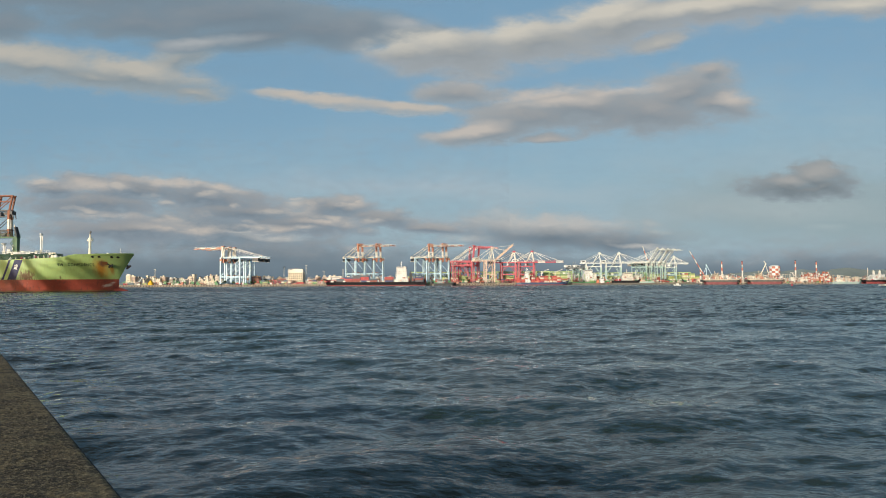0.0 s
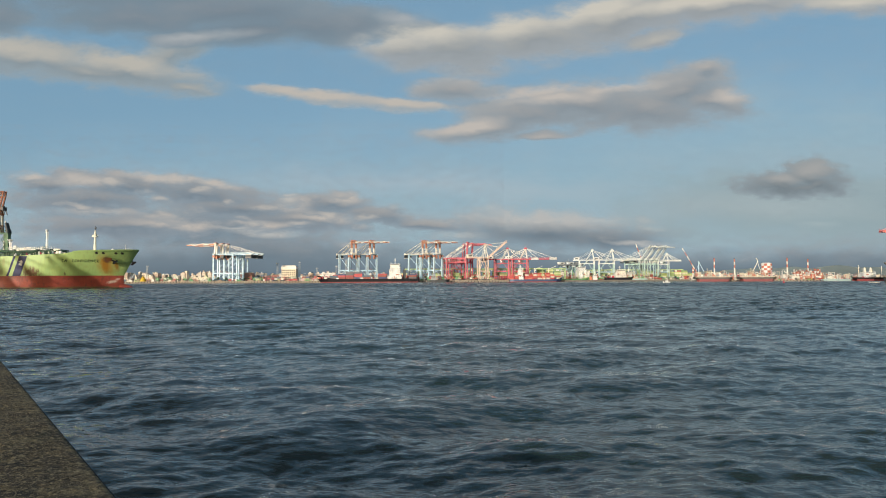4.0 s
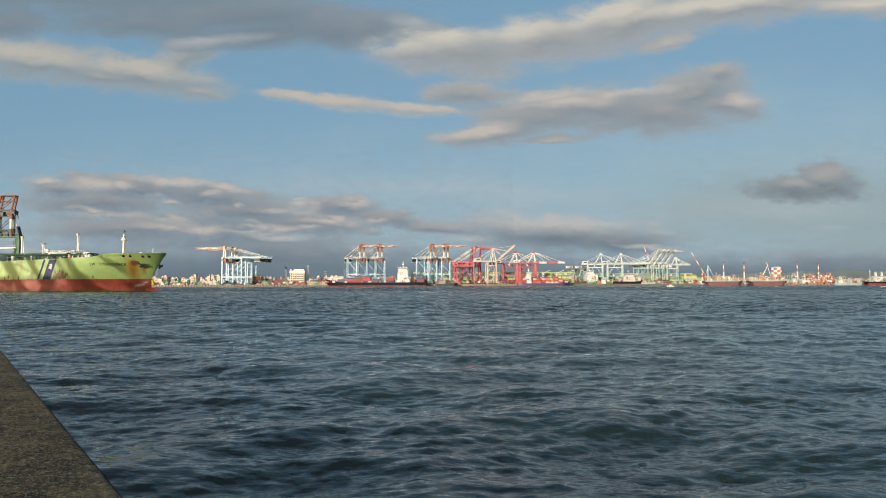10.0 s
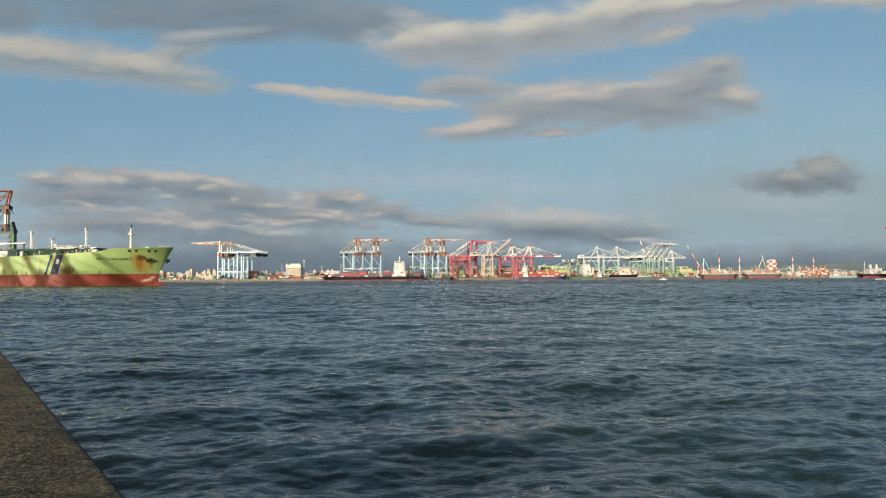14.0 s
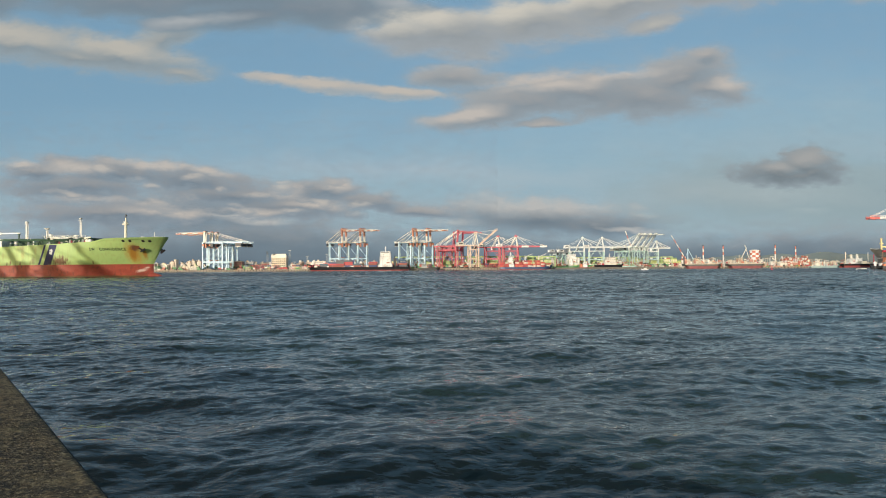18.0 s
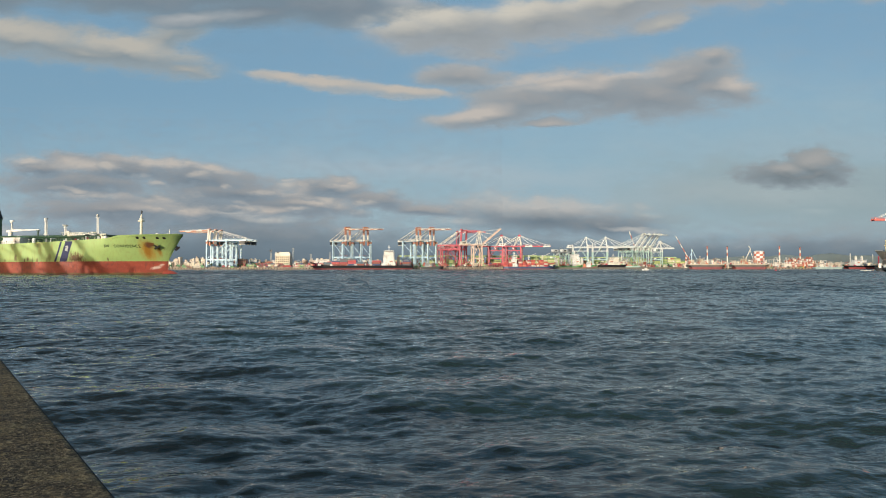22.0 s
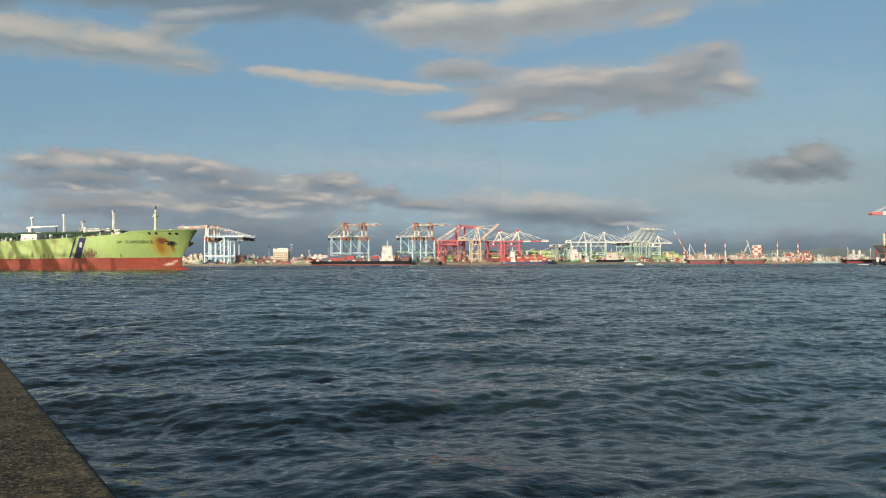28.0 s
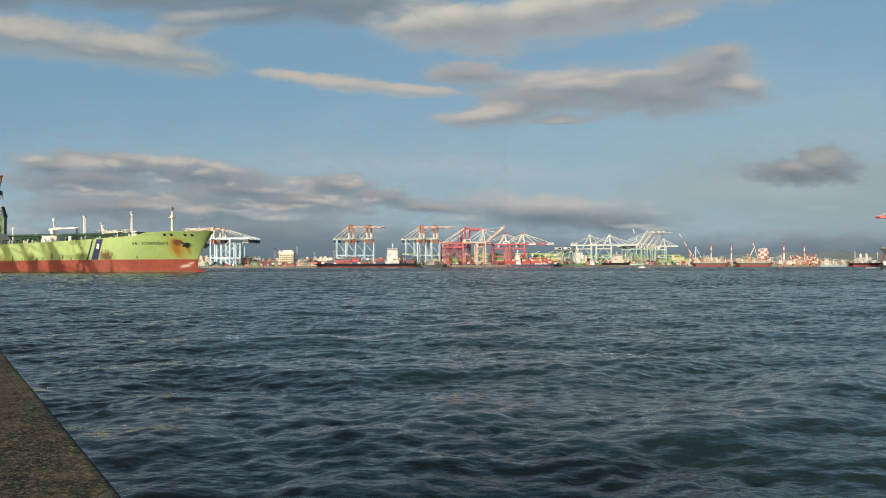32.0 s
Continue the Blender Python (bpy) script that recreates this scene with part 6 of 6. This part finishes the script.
lorries = [lorry(pose(0, 0, 0), m) for m in (WHITE, RED, YELLOW)]
trees = [small_tree(pose(0, 0, 0), h) for h in (5.0, 6.5, 8.0, 4.0)]
piles = [crate_pile(pose(0, 0, 0), w, h, m) for w, h, m in ((5, 3, CREAM), (7, 2.4, BRICKISH), (3.5, 3.6, DARK), (6, 2.8, GREENPAINT), (4, 4.2, BEIGE), (8, 2.2, FAR_CONCRETE), (5, 3.2, BRICKISH))]
stock = {"l": lorries, "t": trees, "p": piles}
used = set()


def put(kind, m):
    c = rq.choice(stock[kind])
    if c.name in used:
        return copy_thing(c, m)
    used.add(c.name)
    c.matrix_basis = m


for b0, b1, d0 in ((-600, -205, 1084), (-40, 190, 1090), (190, 470, 1294), (470, 800, 1504)):
    x = bx(b0, d0)
    while x < bx(b1, d0):
        k = rq.choice("lppppttp")
        d = d0 + (rq.uniform(18, 26) if k == "t" else rq.uniform(2, 14))
        put(k, pose(x, d, 2.7 if d < d0 + 13.5 else 2.6, 0, 0, rq.choice((0, 180)) if k == "l" else rq.uniform(-8, 8)))
        x += rq.uniform(3.0, 6.5) if -45 < b0 < 400 else rq.uniform(3.6, 8.0)
for c in lorries + trees + piles:
    if c.name not in used:
        c.matrix_basis = pose(bx(-300, 1090) + 9 * len(used), 1092, 2.7)
        used.add(c.name)



def quay_machine(m, h, body, arm):
    c = thing("quay_machine", m, "small mobile cargo crane parked on the quay", "crane", "quay machines")
    part("chassis", [block(-3.5, -1.3, 0.7, 3.5, 1.3, 2.0)] + [tube((x, -1.4, 0.6), (x, 1.4, 0.6), 0.6, n=8) for x in (-2.6, -0.9, 0.9, 2.6)], DARK, c)
    part("cab", [block(-2.6, -1.2, 2.0, 1.2, 1.2, 4.6), block(-2.8, -1.3, 4.6, 1.3, 1.3, 4.8)], body, c)
    part("jib", [beam((0.6, 0, 4.2), (h * 0.45, 0, h), 0.7), beam((h * 0.45, 0, h), (h * 0.45, 0, h * 0.62), 0.14)] + lattice((-2.4, 0, 4.8), (0.8, 0, 4.8), h * 0.2, 3, 0.2), arm, c)
    return c


def pallet_rack(m, w, tiers, material):
    c = thing("cargo_rack", m, "open steel rack stacked with mixed cargo", "rack", "cargo racks")
    part("frame", [beam((x, y, 0), (x, y, tiers * 2.4 + 0.6), 0.3) for x in (-w / 2, 0, w / 2) for y in (-1.2, 1.2)] + [beam((-w / 2, y, 2.4 * k + 2.4), (w / 2, y, 2.4 * k + 2.4), 0.25) for k in range(tiers) for y in (-1.2, 1.2)], material, c)
    goods = [block(x, -1.0, 2.4 * k + 0.15, x + rq.uniform(0.9, 2.2), 1.0, 2.4 * k + rq.uniform(1.0, 2.0)) for k in range(tiers) for x in np.arange(-w / 2 + 0.3, w / 2 - 1.4, 2.4)]
    tagged(part("cargo", goods, rq.choice((CREAM, BRICKISH, BEIGE, GREENPAINT, LIGHTGREEN, DARK)), c), "mixed crates and sacks", kind="stuff")
    return c


def lamp_post(m, h):
    c = thing("lamp_post", m, "slim grey lamp post with double head", "lamp post", "lamp posts")
    part("pole", tube((0, 0, 0), (0, 0, h), 0.28, 0.16, 6), GREY, c)
    part("head", [beam((-1.8, 0, h), (1.8, 0, h), 0.25), block(-2.2, -0.3, h - 0.1, -1.2, 0.3, h + 0.2), block(1.2, -0.3, h - 0.1, 2.2, 0.3, h + 0.2)], CREAM, c)
    return c


machines = [quay_machine(pose(bx(b, d), d, 2.7, 0, 0, t), h, body, arm) for b, d, t, h, body, arm in (
    (-500, 1090, 10, 9, CREAM, BRICKISH), (-470, 1092, 170, 7, GREENPAINT, GREENPAINT), (210, 1300, 20, 13, CREAM, WHITE), (232, 1299, 160, 11, GREENPAINT, LIGHTGREEN), (70, 1091, 30, 10, ORANGE_RED, CREAM))]
racks = [pallet_rack(pose(bx(b, d), d, 2.7, 0, 0, t), w, n, m) for b, d, t, w, n, m in (
    (-540, 1091, 3, 7, 2, BRICKISH), (222, 1297, -4, 9, 3, GREENPAINT), (240, 1301, 4, 7, 2, CREAM), (95, 1092, 2, 8, 2, BEIGE), (110, 1091, -3, 10, 3, RED))]
post = lamp_post(pose(bx(-480, 1094), 1094, 2.7), 12)
for b0, b1, d0, n in ((-600, -400, 1084, 20), (-330, -180, 1084, 16), (-60, 195, 1089, 26), (196, 345, 1294, 44), (345, 470, 1294, 16)):
    for k in range(n):
        b, d = b0 + (b1 - b0) * (k + rq.uniform(0, 0.8)) / n, d0 + rq.uniform(2, 12)
        copy_thing(rq.choice(machines + racks), pose(bx(b, d), d, 2.7, 0, 0, rq.uniform(-15, 15) + rq.choice((0, 180))))
for k in range(18):
    b = -590 + 60 * k + rq.uniform(-14, 14)
    d = 1095 if b < 190 else 1303
    if b < 470:
        copy_thing(post, pose(bx(b, d), d, 2.7, 0, 0, rq.uniform(-40, 40)))
for b, lab, side, top_paint, long in ((207, "small brown fishing boat moored off the quay", RUBBER, CREAM, 20), (226, "white work boat moored off the quay", WHITE, WHITE, 18), (246, "red harbour tug moored off the quay", RED, CREAM, 24), (318, "green work boat with cream wheelhouse", GREENPAINT, CREAM, 22), (352, "low dark lighter with cream hut", DARK, BEIGE, 34)):
    boat = at_berth("boat", lab, b, 1284, 180 if long % 4 else 0, "small craft")
    cargo_hull(boat, long, 6, 2.4, side, BOOT, 0.6, 1.8)
    tower_house(boat, long * 0.3, long * 0.55, 4.5, 2.4, 2, top_paint, None, 5)
    fittings(boat, 1, long - 2, 2.3, 5, 6, b)

# eastern works: chimneys, checkered tank, plant
for b, d, h, w in ((492, 1560, 50, 3.8), (528, 1580, 50, 3.8), (622, 1580, 51, 4.2), (659, 1640, 50, 4.0), (454, 1600, 30, 5)):
    c = thing("chimney", pose(bx(b, d), d, 2.6), "red and white banded chimney", "chimney", "chimneys")
    for k in range(7):
        part("band", tube((0, 0, h * k / 7), (0, 0, h * (k + 1) / 7), w / 2 * (1.0 - 0.05 * k), w / 2 * (0.95 - 0.05 * k), 12), (CREAM, CREAM, CREAM, CREAM, ORANGE_RED, CREAM, ORANGE_RED)[k], c)
    part("rim", tube((0, 0, h), (0, 0, h + 0.8), w / 2), DARK, c)
c = thing("water_tank", pose(bx(585, 1560), 1560, 2.6), "water tower with red and white checkered tank", "tank")
part("shaft", [tube((0, 0, 0), (0, 0, 17), 4.5, 4.5, 12)], CREAM, c)
part("tank", [tube((0, 0, 17), (0, 0, 38), 11.6, 11.6, 16), tube((0, 0, 38), (0, 0, 40), 11.6, 8.0, 16)], WHITE, c)
for k in range(4):
    for j in range(10):
        if (k + j) % 2:
            a0, a1 = 0.628 * j, 0.628 * (j + 1)
            part("panel", sheet(lambda u, w: (11.85 * math.cos(a0 + (a1 - a0) * u), 11.85 * math.sin(a0 + (a1 - a0) * u), 17 + 5.2 * k + 5.2 * w), [0, 0.25, 0.5, 0.75, 1], [0, 1]), ORANGE_RED, c)
for k in range(60):
    b = 634 + 76 * ((k * 0.618) % 1)
    h, w = r.uniform(0.4, 1) * (27 if b < 684 else 15), r.uniform(3, 9)
    c = thing("plant_unit", pose(bx(b, 1540 + k), 1540 + k, 2.6), "red and white banded plant structure", "plant", "plant structures")
    n = max(1, int(h / 4.5))
    for j in range(n):
        part("stage", block(-w / 2 + w * 0.12 * j, 0, h * j / n, w / 2 - w * 0.09 * j, 6, h * (j + 1) / n - 0.8), (ORANGE_RED, CREAM, WHITE, ORANGE_RED, CREAM)[(j + 2 * k) % 5], c)
    for xx in (-w / 2, w / 2):
        part("post", beam((xx, -0.4, 0), (xx, -0.4, h * (0.7 + 0.25 * (k % 2))), 0.6), (WHITE, ORANGE_RED)[k % 2], c)
RUSTY = paint("brown_plant_steel", (0.30, 0.20, 0.13), 0.8, amount=0.5)
for k in range(90):
    b = 476 + 290 * ((k * 0.618 + 0.11) % 1)
    d = 1526 + (k % 9) * 5
    h, w = r.uniform(7, 24) if b < 650 else r.uniform(5, 17), r.uniform(2, 6)
    mat = (CREAM, RUSTY, CREAM, ORANGE_RED, CREAM, BEIGE)[k % 6]
    c = thing("works_structure", pose(bx(b, d), d, 2.6), "small steel structure among the works", "structure", "works structures")
    part("body", block(-w / 2, 0, 0, w / 2, 4, h * 0.55), mat, c)
    for xx in (-w / 2, w / 2):
        part("post", beam((xx, 0, h * 0.5), (xx, 0, h), 0.5), mat, c)
    part("top_beam", beam((-w / 2 - 1, 0, h), (w / 2 + 1, 0, h), 0.7), mat, c)
    if k % 3 == 0:
        part("conveyor", beam((0, 0, h * 0.9), (r.choice((-16, 16)), 0, h * 0.35), 1.2), (CREAM, GREY)[k % 2], c)
for k in range(30):
    b = 450 + 360 * ((k * 0.618 + 0.3) % 1)
    simple_building(b, 1620 + 8 * k, r.uniform(10, 30), r.uniform(5, 12), 10, label="low works building behind the quay")
for k, (b, w, h, mat) in enumerate(((638, 14, 8, CREAM), (649, 12, 11, ORANGE_RED), (658, 18, 9, BRICKISH), (668, 10, 13, ORANGE_RED), (676, 16, 8, CREAM), (686, 14, 10, ORANGE_RED), (697, 16, 7, BEIGE), (708, 12, 6, CREAM))):
    simple_building(b, 1532 + k % 3, w, h, 5, mat, "low works shed among red and white plant", False, "works_shed")
for k in range(3):
    b = 700 + 14 * k
    c = thing("storage_tank", pose(bx(b, 1530), 1532, 2.6), "beige cylindrical storage tank", "tank", "storage tanks")
    part("shell", tube((0, 0, 0), (0, 0, 8 + (k % 3) * 2), 7, 7, 18), BEIGE, c)
    part("roof", tube((0, 0, 8 + (k % 3) * 2), (0, 0, 9.6 + (k % 3) * 2), 7, 1, 18), BEIGE, c)

# left: the unloader that stands behind the passing ship
TOWER_D = 470.0
whole("wharf", block(-900, 455, -3, -262, 520, 3.0), FAR_CONCRETE, "concrete wharf behind the passing ship", "wharf", "", "structure")
DULLGREEN = paint("dull_green_paint", (0.10, 0.20, 0.11), 0.6, amount=0.5)
c = thing("ship_unloader", pose(bx(-784, TOWER_D), TOWER_D, 3.0), "tall rusty orange and green ship unloader", "crane")
K = TOWER_D / BU
zz = lambda y: H + (502.4 - y) * K - 3.0
RUST = paint("rusty_orange_steel", (0.30, 0.105, 0.05), 0.7, amount=0.5)
for x0, x1 in ((-44, -37), (22, 30)):
    leg = part("leg", block(x0 * K, -1.6, 0, x1 * K, 1.6, zz(417)), DULLGREEN, c, "dull green box leg")
    for k in range(8):
        part("rung_frame", block(x0 * K - 0.12, -1.75, 4 + 3.6 * k, x1 * K + 0.12, 1.75, 4.25 + 3.6 * k), DULLGREEN, leg)
    part("service_pipe", tube((x0 * K + 0.6, -1.9, 0), (x0 * K + 0.6, -1.9, zz(430)), 0.3), CREAM, leg)
part("platform", block(-46 * K, -2.4, zz(418), 30 * K, 2.4, zz(415.5)), DULLGREEN, c, "dull green platform")
part("inclined_strut", [tube((29 * K, -1, zz(416)), (24.5 * K, -1, zz(398)), 1.0, 0.7), tube((29 * K, 1, zz(416)), (24.5 * K, 1, zz(398)), 1.0, 0.7)], DARK, c, "dark inclined strut")
part("strut_cap", tube((24.5 * K, -1.4, zz(398)), (24.3 * K, -1.4, zz(394.5)), 0.5, 0.2), CREAM, c, "pale cap on the strut")
for y in (-1.5, 1.5):
    part("platform_lattice", lattice((-46 * K, y * 1.5, zz(415)), (22 * K, y * 1.5, zz(415)), 3.4, 14, 0.32), DARK, c)
    for x in (-34, -10, 14.5):
        part("mast", beam((x * K, y, zz(416)), (x * K, y, zz(402)), 1.5), RUST, c)
        part("mast_middle", beam((x * K, y, zz(402)), (x * K, y, zz(385)), 1.4), CREAM, c)
        part("mast_upper", beam((x * K, y, zz(385)), (x * K, y, zz(369)), 1.5), RUST, c)
        part("mast_top", beam((x * K, y, zz(369)), ((x + 5.5) * K, y, zz(343)), 0.9), RUST, c)
    for z0, w in ((343, 0.8), (353, 0.5), (369, 0.9), (380, 0.5), (404, 0.7)):
        part("girder", beam((-46 * K, y, zz(z0)), ((21.5 if z0 < 350 else 18) * K, y, zz(z0)), w), RUST if z0 < 360 else DARK, c)
    for x0 in (-34, -10):
        part("brace", beam((x0 * K, y, zz(369)), ((x0 + 29) * K, y, zz(344)), 0.45), RUST, c)
        part("brace", beam((x0 * K, y, zz(404)), ((x0 + 24) * K, y, zz(381)), 0.4), DARK, c)
    part("stay", beam((18 * K, y, zz(371)), (23 * K, y, zz(384)), 0.5), DARK, c)
    part("hand_rail", [beam((-46 * K, y * 1.6, zz(411)), (30 * K, y * 1.6, zz(411)), 0.2)] + [beam((k * K, y * 1.6, zz(416)), (k * K, y * 1.6, zz(411)), 0.16) for k in range(-46, 31, 4)], DULLGREEN, c)
for x0, z0, w, h in ((-30, 381, 12, 8), (-8, 379, 9, 7), (6, 377, 7, 5), (16, 376, 5, 6), (-20, 415, 14, 7), (2, 415, 8, 6)):
    part("machine_house", block(x0 * K, -2.2, zz(z0), (x0 + w) * K, 2.2, zz(z0 - h)), DARK, c, "dark machine house")
for k in range(9):
    part("stair_flight", beam(((20 + 6 * (k % 2)) * K, -2.6, zz(500 - 9 * k)), ((26 - 6 * (k % 2)) * K, -2.6, zz(491 - 9 * k)), 0.4, 0.25), DULLGREEN, c)

# hills far inland; their haze is put into the pale blue-grey colour
HILL = paint("haze_tinted_hills", (0.18, 0.225, 0.225), 1.0, amount=0.2, big=0.002, fine=0.01)
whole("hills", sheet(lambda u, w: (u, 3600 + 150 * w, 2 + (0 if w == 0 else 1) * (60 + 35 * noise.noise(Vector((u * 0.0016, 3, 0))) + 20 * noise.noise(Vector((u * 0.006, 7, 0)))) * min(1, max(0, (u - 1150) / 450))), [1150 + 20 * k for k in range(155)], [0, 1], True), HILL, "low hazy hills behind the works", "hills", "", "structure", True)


# behind the eye, unseen: raised cranes added to cast shadow streaks on the ship
whole("shore", block(-700, -200, -3, -230, 40, 1.6), FAR_CONCRETE, "concrete shore beside the quay", "ground", "", "structure")
sc = a_frame_crane("unseen grey quay crane with raised boom, added to shade the ship", "near shore cranes", GREY, GREY, GREY, z=46, apex=66, gauge=24, back=20, out=36, lift=58, thick=1.5)
sc.matrix_basis = pose(-312, 22, 1.6, 0, 0, 180)
for xc, turn in ((-331, 172), (-345, 188), (-366, 176), (-384, 183)):
    copy_thing(sc, pose(xc, 22, 1.6, 0, 0, turn))



def luffing_crane(m, lean, lift):
    c = thing("luffing_crane", m, "unseen grey luffing crane with raised lattice jib, added to shade the ship", "crane", "near shore cranes")
    part("tower", [beam((x, y, 0), (x, y, 52), 0.7) for x in (-2, 2) for y in (-2, 2)] + [beam((-2, y, 4 * k), (2, y, 4 * k + 4), 0.35) for k in range(13) for y in (-2, 2)], GREY, c)
    part("machine_house", [block(-3, -3, 52, 5, 3, 56), block(-3.3, -3.3, 56, 5.3, 3.3, 56.4)], GREY, c)
    foot, tip = Vector((-2, 0, 55)), Vector((-2 - lean, 0, 55 + lift))
    side = Vector((0.75, 0, 0.55))
    bars = [beam(foot + side * q, tip + side * q * 0.5, 0.5) for q in (-1.2, 1.2)]
    for k in range(14):
        a, b = foot + (tip - foot) * (k / 14), foot + (tip - foot) * ((k + 1) / 14)
        bars.append(beam(a + side * (1.1 if k % 2 else -1.1), b - side * (1.1 if k % 2 else -1.1), 0.3))
    part("jib", bars, GREY, c, "raised lattice jib")
    part("pendant", [beam((4, 0, 64), tuple(tip), 0.3), beam((4, 0, 56), (4, 0, 64), 0.6)], GREY, c)
    part("counterweight", block(4.4, -2.4, 50, 7, 2.4, 54), DARKGREY, c)
    return c


# further unseen jibs, added only for denser streaks on the hull
for xc, yc, lean, lift, turn in ((-296, 20, 20, 24, 4), (-309, -14, 17, 27, -8), (-322, 8, 22, 25, 6), (-338, -20, 16, 28, -4), (-352, 4, 21, 24, 10), (-363, -28, 18, 26, 0), (-376, 2, 22, 26, -6)):
    luffing_crane(pose(xc, yc, 1.6, 0, 0, turn), lean, lift)

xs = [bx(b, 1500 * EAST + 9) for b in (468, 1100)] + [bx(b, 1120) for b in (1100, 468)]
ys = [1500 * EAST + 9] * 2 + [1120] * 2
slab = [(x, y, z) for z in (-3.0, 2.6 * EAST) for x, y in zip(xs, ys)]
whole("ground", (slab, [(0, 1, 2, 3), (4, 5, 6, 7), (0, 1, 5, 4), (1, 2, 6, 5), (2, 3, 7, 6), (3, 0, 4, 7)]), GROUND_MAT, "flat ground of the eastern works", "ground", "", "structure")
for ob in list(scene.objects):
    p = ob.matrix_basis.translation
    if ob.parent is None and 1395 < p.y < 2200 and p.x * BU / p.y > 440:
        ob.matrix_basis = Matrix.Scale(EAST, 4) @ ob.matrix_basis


def motions():
    for ob, rows in MOVING:
        walk(ob, rows)


motions()
